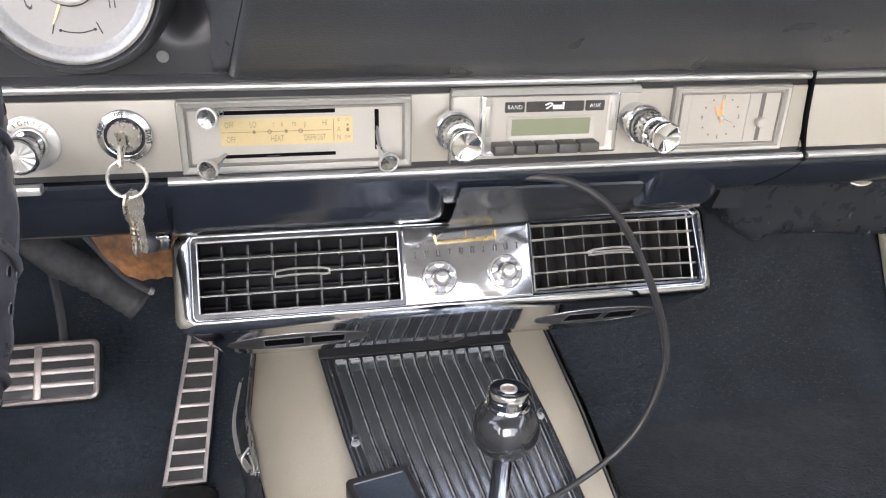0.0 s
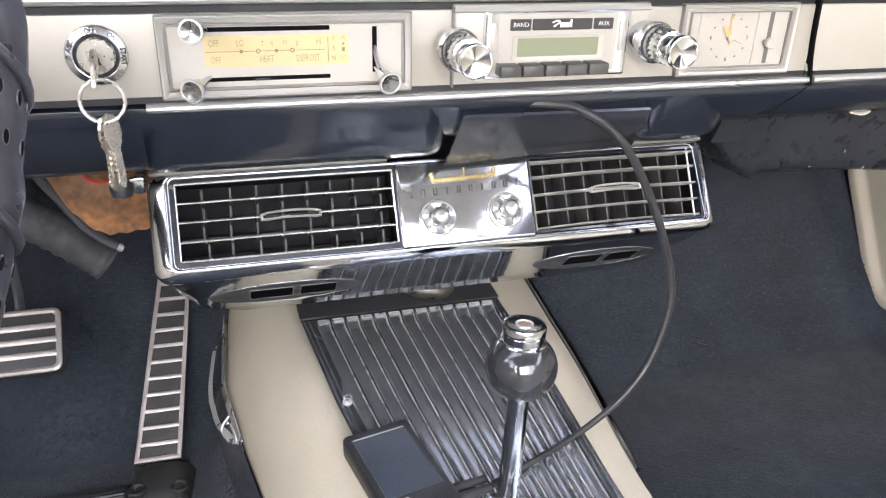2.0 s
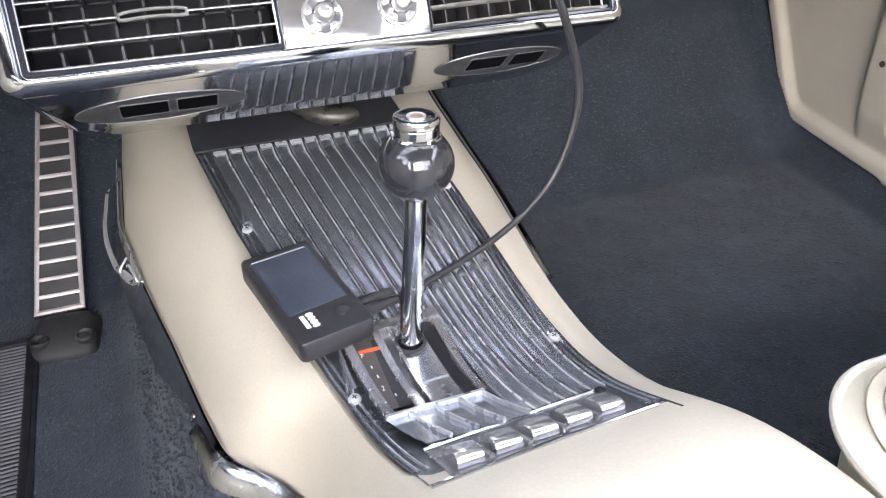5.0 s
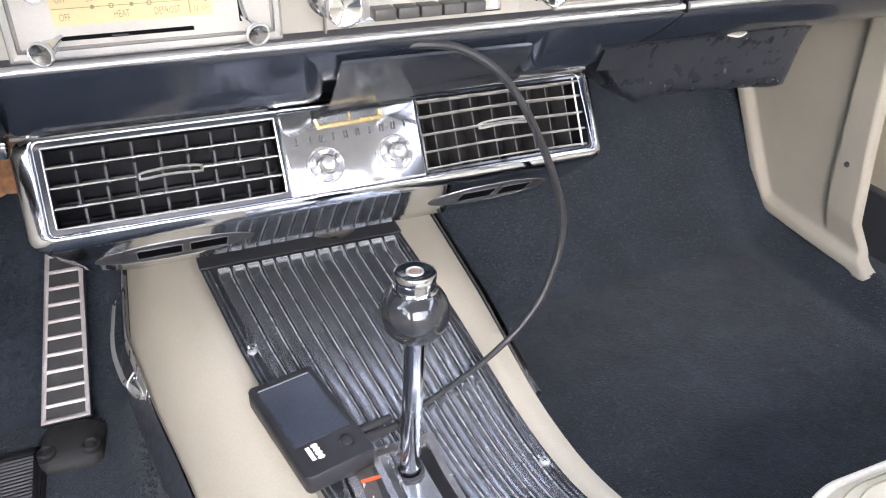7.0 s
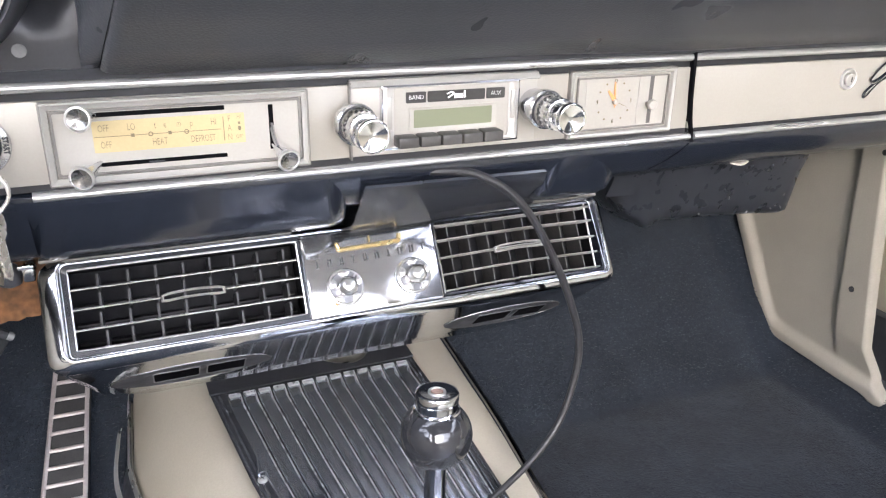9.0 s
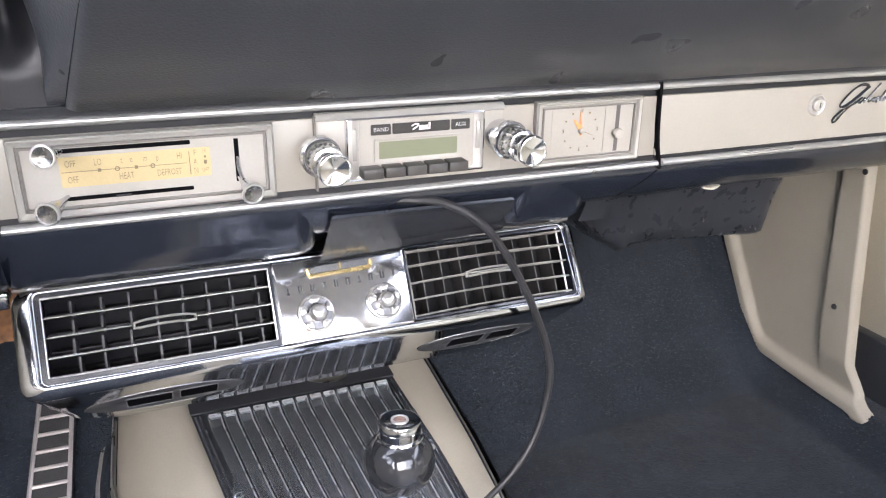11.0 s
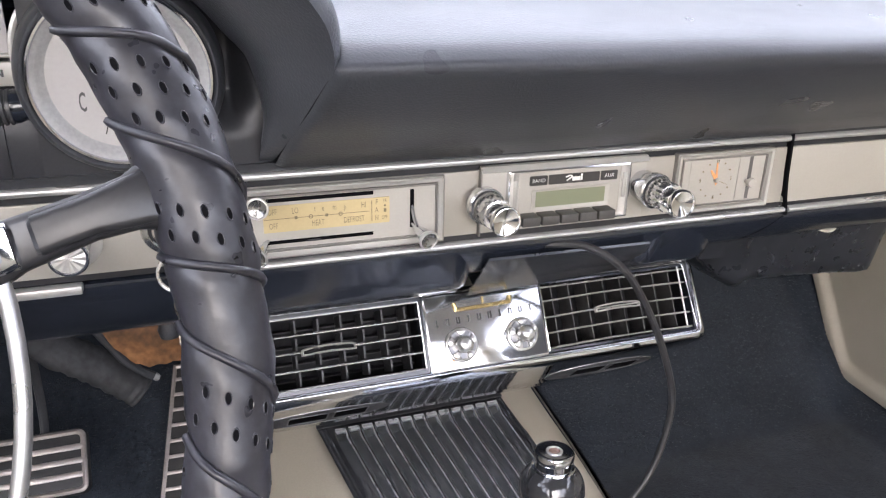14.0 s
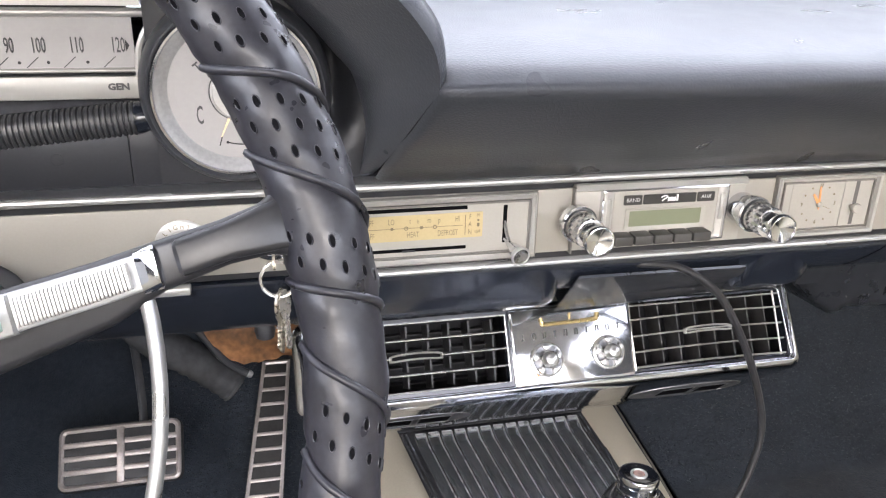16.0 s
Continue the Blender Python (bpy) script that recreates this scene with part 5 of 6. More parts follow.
for sx in (-1, 1):
    part("hinge_boss", lathe([(0.0105, 0.004), (0.0105, 0.0195), (0.0082, 0.0215), (0.0062, 0.0190), (0.0058, 0.0165), (0, 0.0165)], 20, Matrix.Translation((sx * 0.0230, -0.016, 0))), PADGREY, gas, "ringed mounting boss", m=HG)

mat = thing("rubber_mat", (-0.48, 0.0, FLOOR + 0.002), "ribbed black rubber floor mat on the carpet", "floor mat")
zf = FLOOR + 0.008
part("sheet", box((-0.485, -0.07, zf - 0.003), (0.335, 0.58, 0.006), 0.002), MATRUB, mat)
ribs = bmesh.new()
for i in range(104):
    y = 0.205 - 0.0053 * i
    vs = [ribs.verts.new((x, y + dy, zf + dz)) for x in (-0.645, -0.330) for dy, dz in ((0.0013, -0.0002), (0.0007, 0.0018), (-0.0007, 0.0018), (-0.0013, -0.0002))]
    for k in range(3):
        ribs.faces.new((vs[k], vs[k + 1], vs[k + 5], vs[k + 4]))
tagged(part("ribs", ribs, MATRIB, mat, "fine parallel rubber ribs, lightened against the shaded grooves", flat=True), kind="stuff")
part("border", merge(box((-0.3255, -0.07, zf), (0.008, 0.575, 0.004), 0.001), box((-0.485, 0.214, zf), (0.33, 0.008, 0.004), 0.001)), MATRUB, mat)


# ---- steering wheel ----
WC, WA, WR = V((-0.4412, -0.3252, 0.5926)), 20.5, 0.2088
WM = Matrix.Translation(WC) @ pose(0, 0, 0, 90 - WA)
wheel = thing("steering_wheel", WC, "black steering wheel with laced perforated grip cover", "steering wheel")


RT = 0.0138
# each lace: its angle along the rim where it shows at the inner and at the outer side of the grip
KNOWN = [(26.9, 22.6), (18.5, 13.2), (7.3, 5.0), (1.0, -3.4), (-8.5, -12.7)]
LACES = [(26.9 + 9.2 * k, 22.6 + 9.3 * k) for k in range(17, 0, -1)] + KNOWN + [(-8.5 - 9.4 * k, -12.7 - 9.4 * k) for k in range(1, 18)]


def lace_angle(pair, b):
    return pair[1] + (b - 37) * (pair[0] - pair[1]) / 108


def skin(a, b):
    """Radius of the laced cover: slimmer towards the bottom, drawn in at each lace, puckered in between."""
    deg, bd = math.degrees(math.atan2(math.sin(a), math.cos(a))), math.degrees(b)
    bd = bd - 360 if bd > 200 else bd
    r = RT - 0.0011 * (1 - smooth(-8.0, 14.0, deg))
    near = min(abs(deg - lace_angle(p, bd)) for p in LACES)
    r -= 0.0008 * math.exp(-(near / 0.8) ** 2)
    c = V((math.cos(a) * WR, math.sin(a) * WR, 0)) + V((math.cos(a) * math.cos(b), math.sin(a) * math.cos(b), math.sin(b))) * RT
    return r + 0.0010 * noise.noise(c * 45) + 0.0007 * noise.noise(c * 120 + V((3, 1, 7)))


def rim_frame(a, b, lift=0.0):
    """A point on the rim's skin: a along the ring, b round the tube (0 outward, 90 towards the driver)."""
    o = V((math.cos(a), math.sin(a), 0))
    d = o * math.cos(b) + V((0, 0, 1)) * math.sin(b)
    return o * (WR + 0.0004) + d * (skin(a, b) + lift), d, V((-math.sin(a), math.cos(a), 0))


rim = part("rim", sheet([[rim_frame(2 * math.pi * i / 620, 2 * math.pi * j / 36)[0] for j in range(37)] for i in range(621)]), GRIP, wheel, "black leather-wrapped rim", m=WM, angle=80)


laces = []
for pair in LACES:
    pts = [rim_frame(radians(lace_angle(pair, b)), radians(b), 0.0008)[0] for b in [-130 + 300 * j / 20 for j in range(21)]]
    laces.append(tube(pts, 0.0014, 6))
lace_ob = part("lacing", merge(*laces), GRIP, wheel, "spiral leather lace", m=WM, angle=80)
tagged(lace_ob, kind="stuff")
HOLE_ROWS = [34.1 + 9.25 * k - d for k in range(15) for d in (2.2, 4.4, 6.6)] + [22.4, 20.3, 18.0, 10.5, 8.4, -4.2, -6.9] + [-10.8 - 9.4 * k - d for k in range(15) for d in (3.4, 5.9)]
holes, lips = bmesh.new(), bmesh.new()
for n_row, a90 in enumerate(HOLE_ROWS):
    for col in range(7):
        b = -22 + 27 * col - 9 * (n_row % 3)
        p, d, t = rim_frame(radians(a90 + (b - 90) * 0.022), radians(b), 0.0)
        side = d.cross(t)
        around = [2 * math.pi * i / 10 for i in range(10)]
        holes.faces.new([holes.verts.new(p + t * 0.0017 * math.cos(q) + side * 0.0008 * math.sin(q) + d * 0.00022) for q in around])
        rims = [[lips.verts.new(p + t * 0.0017 * k * math.cos(q) + side * 0.0008 * k2 * math.sin(q) + d * h) for q in around] for k, k2, h in ((1.0, 1.0, 0.0002), (1.12, 1.22, 0.0003), (1.3, 1.5, -0.0002))]
        for u, v in zip(rims, rims[1:]):
            for i in range(10):
                lips.faces.new((u[i], u[(i + 1) % 10], v[(i + 1) % 10], v[i]))
tagged(part("perforation", holes, HOLE, wheel, "rows of small punched holes", m=WM, flat=True), kind="stuff")
tagged(part("hole_lip", lips, GRIP, wheel, "raised lips of the punched holes", m=WM, angle=80), kind="stuff")


def spoke_loop(s, w, h, sag, off=0.0):
    a = radians(lerp_table([(0.04, 10.3), (0.10, 10.6), (0.157, 12.0), (0.175, 12.6), (0.208, 13.0)], s))
    d, n = V((math.cos(a), math.sin(a), 0)), V((-math.sin(a), math.cos(a), 0))
    c = d * s + n * off + V((0, 0, sag))
    return [c + n * x + V((0, 0, y)) for x, y in rrect(w, h, min(w, h) * 0.2, 3)]


for sgn in (1, -1):
    flip = WM if sgn == 1 else WM @ Matrix.Rotation(radians(180 - 22), 4, "Z")
    sp = part("spoke", loft([spoke_loop(s, w, h, g, -max(w - 0.0150, 0) / 2 if s < 0.17 else 0.0) for s, w, h, g in ((0.04, 0.030, 0.014, -0.036), (0.092, 0.026, 0.014, -0.021), (0.142, 0.020, 0.013, -0.0085), (0.160, 0.0150, 0.0130, -0.003), (0.180, 0.0135, 0.0135, 0.0), (0.192, 0.0155, 0.014, 0.0), (0.200, 0.022, 0.015, 0.0), (0.208, 0.036, 0.013, 0.0))]), SPOKEM, wheel, "black wheel spoke", m=flip, angle=50)
    part("spoke_pad", loft([[p + V((0, 0, 0.0024)) for p in spoke_loop(s, w, 0.0125, g)] for s, w, g in ((0.1655, 0.0090, -0.0030), (0.1668, 0.0112, -0.0016), (0.182, 0.0112, 0.0), (0.196, 0.0150, 0.0002), (0.203, 0.020, -0.003))]), SPOKEM, sp, "raised black spoke pad", m=flip, angle=35)
    part("spoke_cover", loft([spoke_loop(s, w, h, g) for s, w, h, g in ((0.045, 0.0150, 0.006, -0.0260), (0.092, 0.0125, 0.006, -0.0120), (0.144, 0.0112, 0.006, 0.0), (0.1545, 0.0108, 0.005, 0.0015))]), GREYRING, sp, "chrome spoke cover", m=flip, angle=50)
    part("ribbed_band", merge(*[loft([[p + V((0, 0, 0.0012)) for p in spoke_loop(s, 0.0075 + (0.16 - s) * 0.03, 0.005, -0.0086 + (s - 0.105) * 0.28)], [p + V((0, 0, 0.0012)) for p in spoke_loop(s + 0.0008, 0.0075 + (0.16 - s) * 0.03, 0.005, -0.0086 + (s + 0.0008 - 0.105) * 0.28)]]) for s in [0.1180 + 0.00115 * i for i in range(30)]]), ALU, sp, "fine ribbed bright band", m=flip, flat=True)
    part("end_plate", loft([spoke_loop(s, 0.0125, 0.005, g) for s, g in ((0.0965, -0.0120), (0.0975, -0.0096), (0.1165, -0.0043), (0.1175, -0.0060))]), GLASSY, sp, "smooth chrome end plate", m=flip, angle=40)
    part("inlay", loft([spoke_loop(s, 0.0080, 0.005, g) for s, g in ((0.1015, -0.0082), (0.1018, -0.0076), (0.1135, -0.0043), (0.1138, -0.0048))]), shader("teal_inlay", (0.16, 0.22, 0.20), 0.3) if sgn == 1 else bpy.data.materials["teal_inlay"], sp, "small dull teal inlay", m=flip, angle=40)
    part("collar", loft([spoke_loop(s, w, h, g) for s, w, h, g in ((0.1535, 0.0115, 0.012, -0.003), (0.1545, 0.0136, 0.0145, -0.003), (0.1600, 0.0136, 0.0145, -0.002), (0.1612, 0.0115, 0.012, -0.002))]), CHROME, sp, "chrome collar", m=flip, angle=50)
horn = [V((0.1540 * math.cos(a), 0.1540 * math.sin(a), -0.002)) for a in [radians(13.0 - 202 * i / 60) for i in range(61)]]
part("horn_ring", tube(horn, 0.0024, 12), HORNM, wheel, "slim chrome horn ring", m=WM)
part("hub", lathe([(0.020, -0.075), (0.048, -0.070), (0.060, -0.050), (0.055, -0.030), (0.040, -0.020), (0.0, -0.018)], 40), COLUMNM, wheel, "black wheel hub", m=WM, angle=50)
column = thing("steering_column", (-0.444, 0.0, 0.47), "black steering column with a flared collar", "steering column")
cm = WM
part("tube", lathe([(0.0, -0.46), (0.028, -0.45), (0.026, -0.20), (0.030, -0.19), (0.034, -0.09), (0.032, -0.078), (0.0, -0.076)], 36), COLUMNM, column, m=cm, angle=50)
part("collar", lathe([(0.026, -0.302), (0.034, -0.302), (0.037, -0.305), (0.034, -0.309), (0.024, -0.308)], 40), COLUMNM, column, "dark collar ring", m=cm, angle=50)


# ---- heater control in the strip ----
heater = thing("heater_control", (-0.131, 0.0, 0.487), "ivory heater control with yellow scale and chrome levers", "heater control")


def rect(x0, x1, z0, z1, r=0.001, seg=2):
    return rrect(x1 - x0, z1 - z0, r, seg, (x0 + x1) / 2, (z0 + z1) / 2)


part("frame", ring(rect(-0.2150, -0.0475, 0.4860, 0.5395), rect(-0.2105, -0.0520, 0.4905, 0.5350), [(0, -0.001), (0, 0.0030), (0.3, 0.0048), (0.6, 0.0036), (1, 0.0026), (1, -0.001)]), FRAMEM, heater, "stepped bright frame", m=DASH)
part("frame_line", ring(rect(-0.2154, -0.0471, 0.4856, 0.5399), rect(-0.2146, -0.0479, 0.4864, 0.5391), [(0, -0.001), (0, 0.0036), (1, 0.0036), (1, -0.001)]), LINEM, heater, m=DASH)
part("inner_frame", ring(rect(-0.2095, -0.0530, 0.4915, 0.5340), rect(-0.2080, -0.0545, 0.4930, 0.5325), [(0, 0.001), (0, 0.0034), (1, 0.0034), (1, 0.001)]), LINEM, heater, m=DASH)
part("face", slab(rect(-0.2085, -0.0540, 0.4925, 0.5330), 0.0008, 0.0022), FACE, heater, "ivory face", m=DASH)
part("scale", slab(rect(-0.1865, -0.0915, 0.5058, 0.5262, 0.0005), 0.001, 0.0026), YELLOW, heater, "yellow temperature scale", m=DASH)
for x0, x1, z0, z1 in ((-0.1860, -0.1040, 0.5288, 0.5318), (-0.1870, -0.1045, 0.4965, 0.4992), (-0.0750, -0.0718, 0.4995, 0.5305)):
    part("slot", slab(rect(x0, x1, z0, z1, 0.0003), 0.001, 0.0025), HOLE, heater, "dark lever slot", m=DASH)
part("slot_stop", box((-0.150, 0.4972, 0.0024), (0.010, 0.0016, 0.0006)), DULL, heater, m=DASH)


def label(text, x, z, size, parent, ink, w=0.0027, narrow=0.68):
    return part("lettering", words(text, size, DASH @ pose(x, z, w), narrow=narrow, bold=-0.0001 if size < 0.008 else 0.0), ink, parent, flat=True)


sx = lambda f: -0.1865 + 0.095 * f
for text, f, z in (("OFF", 0.070, 0.5213), ("LO", 0.245, 0.5213), ("t", 0.398, 0.5215), ("e", 0.462, 0.5215), ("m", 0.553, 0.5215), ("p", 0.636, 0.5212), ("HI", 0.786, 0.5213), ("OFF", 0.075, 0.5105), ("HEAT", 0.420, 0.5105), ("DEFROST", 0.708, 0.5105)):
    label(text, sx(f), z, 0.0066, heater, INK, narrow=0.58)
for text, z in (("F", 0.5225), ("A", 0.5163), ("N", 0.5100)):
    label(text, sx(0.893), z, 0.0060, heater, INK)
label("HI", sx(0.962), 0.5235, 0.0040, heater, INK)
label("OFF", sx(0.958), 0.5100, 0.0040, heater, INK)
part("scale_line", merge(box((sx(0.42), 0.5160, 0.0027), (0.0785, 0.00035, 0.0003)), box((sx(0.853), 0.5160, 0.0027), (0.0005, 0.0165, 0.0003)), *[box((sx(f), 0.5160, 0.0028), (0.0020, 0.0022, 0.0004)) for f in (0.25, 0.49, 0.962)],
                         *[box((sx(0.962), z, 0.0028), (0.0014, 0.0014, 0.0004)) for z in (0.5195, 0.5150)]), INK, heater, "fine scale line", m=DASH)
part("scale_rings", merge(*[ring([(sx(f) + 0.0016 * math.cos(a), 0.516 + 0.0016 * math.sin(a)) for a in [k * math.pi / 6 for k in range(12)]], [(sx(f) + 0.0010 * math.cos(a), 0.516 + 0.0010 * math.sin(a)) for a in [k * math.pi / 6 for k in range(12)]], [(0, 0.0026), (0, 0.0030), (1, 0.0030), (1, 0.0026)]) for f in (0.365, 0.60)]), INK, heater, m=DASH)


def slider(p_slot, p_end):
    a, b = V(p_slot), V(p_end)
    d = (b - a).normalized()
    arm = part("lever", tube([a, a + d * 0.35 * (b - a).length, a + d * 0.6 * (b - a).length, b - d * 0.004], [0.0016, 0.0026, 0.0048, 0.0058], 16), CHROME_WORN, heater, "chrome lever")
    m = Matrix.Translation(b) @ d.to_track_quat("Z", "Y").to_matrix().to_4x4()
    part("tip_ring", lathe([(0.0058, -0.0050), (0.0064, -0.0026), (0.0076, -0.0016), (0.0080, -0.0004), (0.0076, 0.0008), (0.0068, 0.0009), (0.0063, 0.0002)], 28), MOULD, arm, "pale ring round the tip", m=m)
    part("tip", lathe([(0.0064, 0.0003), (0.0045, -0.0003), (0.0022, -0.0012), (0.0008, -0.0014), (0.0006, -0.0008), (0, -0.0007)], 28), TIPM, arm, "dished bright tip", m=m, angle=60)


slider((-0.184, -0.002, 0.5303), (-0.1925, -0.028, 0.5335))
slider((-0.184, -0.002, 0.4992), (-0.1955, -0.028, 0.4968))
slider((-0.0730, -0.002, 0.5030), (-0.0678, -0.028, 0.4970))
part("lever_link", tube(curve_points([(-0.0732, -0.001, 0.518), (-0.0728, -0.006, 0.509), (-0.0715, -0.010, 0.503)], 5), 0.0014, 6), CHROME_WORN, heater)


# ---- radio ----
radio = thing("car_radio", (0.0625, 0.0, 0.487), "ivory-faced car radio with grey display and push buttons", "radio")
part("surround", merge(slab(rect(-0.0165, 0.1350, 0.4885, 0.5415, 0.0012), -0.001, 0.0036, 0.0010)), FACE, radio, "ivory surround block", m=DASH)
part("surround_bevel", loft([[V((x, y, z)) for y, z in ((0.0, 0.5440), (-0.0035, 0.5436), (-0.0066, 0.5395), (-0.0050, 0.5385), (0.0, 0.5385))] for x in (-0.0170, 0.1355)]), FRAMEM, radio, "satin metal top bevel", angle=20)
part("surround_edge", box((-0.0172, -0.0026, 0.5145), (0.0012, 0.0052, 0.056)), LINEM, radio)
RD = pose(-0.0025, 0.0052, 0.0028, 90) @ Matrix.Diagonal((0.97, 1, 1, 1))
part("bezel", ring(rect(0.0080, 0.1225, 0.4905, 0.5365, 0.0012), rect(0.0180, 0.1145, 0.4930, 0.5345, 0.0010), [(0, 0.006), (0.02, 0.0130), (0.35, 0.0138), (0.6, 0.0122), (1, 0.0118), (1, 0.006)]), ALU, radio, "bright stepped bezel", m=RD)
part("bezel_line", ring(rect(0.0076, 0.1229, 0.4901, 0.5369, 0.0012), rect(0.0086, 0.1219, 0.4911, 0.5359, 0.0012), [(0, 0.007), (0, 0.0136), (1, 0.0142), (1, 0.007)]), CHROME, radio, m=RD)
part("face", slab(rect(0.0170, 0.1150, 0.4925, 0.5350), 0.006, 0.0112), FACE, radio, "cream radio face", m=RD)
part("lens", ring(rect(0.0300, 0.1040, 0.5020, 0.5200, 0.0014), rect(0.0345, 0.0995, 0.5050, 0.5172, 0.0008), [(0, 0.010), (0, 0.0122), (1, 0.0112), (1, 0.010)]), FACE, radio, m=RD)
part("display", slab(rect(0.0340, 0.1000, 0.5045, 0.5176, 0.0006), 0.010, 0.0114), LCD, radio, "grey-green display", m=RD)
for x0, x1, nm in ((0.0275, 0.0435, "label_plate"), (0.0450, 0.0930, "badge_plate"), (0.0946, 0.1105, "label_plate")):
    part(nm, slab(rect(x0, x1, 0.5232, 0.5312, 0.0008), 0.010, 0.0122), shader("charcoal_plate", (0.035, 0.033, 0.031), 0.4), radio, "charcoal label plate", m=RD)
label("BAND", 0.0320, 0.5300, 0.0046, radio, WHITEINK, 0.0071, 0.95)
label("AUX", 0.0970, 0.5300, 0.0046, radio, WHITEINK, 0.0071, 0.95)
part("badge", merge(tube(curve_points([(0.0605, 0.5285, 0.0124), (0.0640, 0.5298, 0.0124), (0.0665, 0.5290, 0.0124), (0.0635, 0.5268, 0.0124), (0.0615, 0.5256, 0.0124)], 4), 0.0006, 6), box((0.0705, 0.5268, 0.0124), (0.0075, 0.0034, 0.0004), 0.0001), box((0.0755, 0.5278, 0.0124), (0.0016, 0.0054, 0.0004), 0.0001)), WHITEINK, radio, "white emblem shape", m=RD)
for i in range(5):
    x = 0.0256 + 0.0178 * i
    part("push_button", merge(box((x, 0.4965, 0.0165), (0.0162, 0.0078, 0.0150), 0.0008)), shader("button_grey", (0.055, 0.053, 0.050), 0.45) if i == 0 else bpy.data.materials["button_grey"], radio, "dark grey push button" if i == 0 else "", m=RD)
part("button_shelf", box((0.0600, 0.4915, 0.0110), (0.0900, 0.0022, 0.0050), 0.0005), ALU, radio, m=RD)
part("button_gaps", merge(*[box((0.0345 + 0.0178 * i, 0.4960, 0.0120), (0.0012, 0.0070, 0.0030)) for i in range(4)]), FACE, radio, m=RD)
part("side_tab", merge(box((0.0135, 0.5170, 0.0125), (0.0048, 0.0240, 0.0020), 0.0006)), FRAMEM, radio, m=RD)
part("side_tab", merge(box((0.1180, 0.5180, 0.0120), (0.0040, 0.0220, 0.0030), 0.0006)), FRAMEM, radio, m=RD)


def radio_knob(x, z, stretch=1.0, lead=0.0):
    """Ring, clear ribbed barrel and a dished bright end, on one shaft."""
    m = DASH @ pose(x, z, lead) @ Matrix.Diagonal((1.12, 1.12, stretch, 1))
    if lead:
        part("collar", lathe([(0.0125, 0.0), (0.0130, 0.002), (0.0130, lead + 0.004), (0.0118, lead + 0.008)], 36), CHROME, radio, "bright knob collar", m=DASH @ pose(x, z, 0.004))
    base = part("tuning_ring", lathe([(0.0128, 0.006), (0.0134, 0.0085), (0.0134, 0.0135), (0.0122, 0.0145), (0.0110, 0.0140), (0.0108, 0.0165), (0.0118, 0.0172), (0.0118, 0.0190)], 36), BARRELM, radio, "chrome tuning ring", m=m)
    part("ring_gap", lathe([(0.0116, 0.0138), (0.0116, 0.0172)], 30), DULL, base, m=m)
    prof = [[V(((0.0104 + (0.0005 if i % 2 else 0)) * math.cos(2 * math.pi * i / 40) * s, (0.0104 + (0.0005 if i % 2 else 0)) * math.sin(2 * math.pi * i / 40) * s, w)) for i in range(40)] for s, w in ((0.95, 0.0170), (1.0, 0.0185), (1.04, 0.0300), (1.0, 0.0325), (0.80, 0.0332))]
    part("barrel", loft(prof), BARRELM, base, "ribbed chrome knob barrel", m=m, angle=20)
    part("neck", lathe([(0.0082, 0.0325), (0.0070, 0.0345), (0.0070, 0.0395), (0.0080, 0.0425)], 30), KNOBCH, base, m=m)
    part("end_rim", lathe([(0.0070, 0.0395), (0.0096, 0.0408), (0.0104, 0.0425), (0.0106, 0.0455), (0.0102, 0.0468), (0.0096, 0.0470), (0.0092, 0.0464), (0.0090, 0.0455)], 36), KNOBCH, base, "chrome end rim", m=m)
    part("disc", lathe([(0.0092, 0.0459), (0.0060, 0.0449), (0.0028, 0.0439), (0.0008, 0.0434), (0, 0.0434)], 36), KNOBCH, base, "dished bright disc", m=m, angle=60)


radio_knob(-0.0160, 0.5150, 1.15)
radio_knob(0.1315, 0.5185, 1.10, 0.011)


# ---- clock ----
clock = thing("dash_clock", (0.222, 0.0, 0.487), "silver-faced rectangular dash clock with orange hands", "clock")
part("frame", ring(rect(0.1655, 0.2695, 0.4875, 0.5420), rect(0.1708, 0.2642, 0.4920, 0.5375), [(0, -0.001), (0, 0.0035), (0.3, 0.0060), (0.7, 0.0052), (1, 0.0020), (1, -0.001)]), FRAMEM, clock, "bright bevelled frame", m=DASH)
part("frame_line", ring(rect(0.1651, 0.2699, 0.4871, 0.5424), rect(0.1659, 0.2691, 0.4879, 0.5416), [(0, -0.001), (0, 0.0042), (1, 0.0042), (1, -0.001)]), LINEM, clock, m=DASH)
part("inner_frame", ring(rect(0.1722, 0.2628, 0.4930, 0.5365), rect(0.1734, 0.2616, 0.4942, 0.5353), [(0, 0.001), (0, 0.0040), (1, 0.0040), (1, 0.001)]), LINEM, clock, m=DASH)
part("surround", slab(rect(0.1703, 0.2647, 0.4915, 0.5380), 0.0006, 0.0022), FACE, clock, m=DASH)
part("dial", slab(rect(0.1814, 0.2329, 0.4955, 0.5350, 0.0005), 0.001, 0.0026), CLOCKF, clock, "silvery clock dial", m=DASH)
part("slot", slab(rect(0.2435, 0.2478, 0.4955, 0.5355, 0.0003), 0.001, 0.0028), shader("slot_grey", (0.10, 0.095, 0.09), 0.5), clock, "dark slot", m=DASH)
part("strip", slab(rect(0.2329, 0.2435, 0.4955, 0.5355, 0.0003), 0.001, 0.0032), FACE, clock, m=DASH)
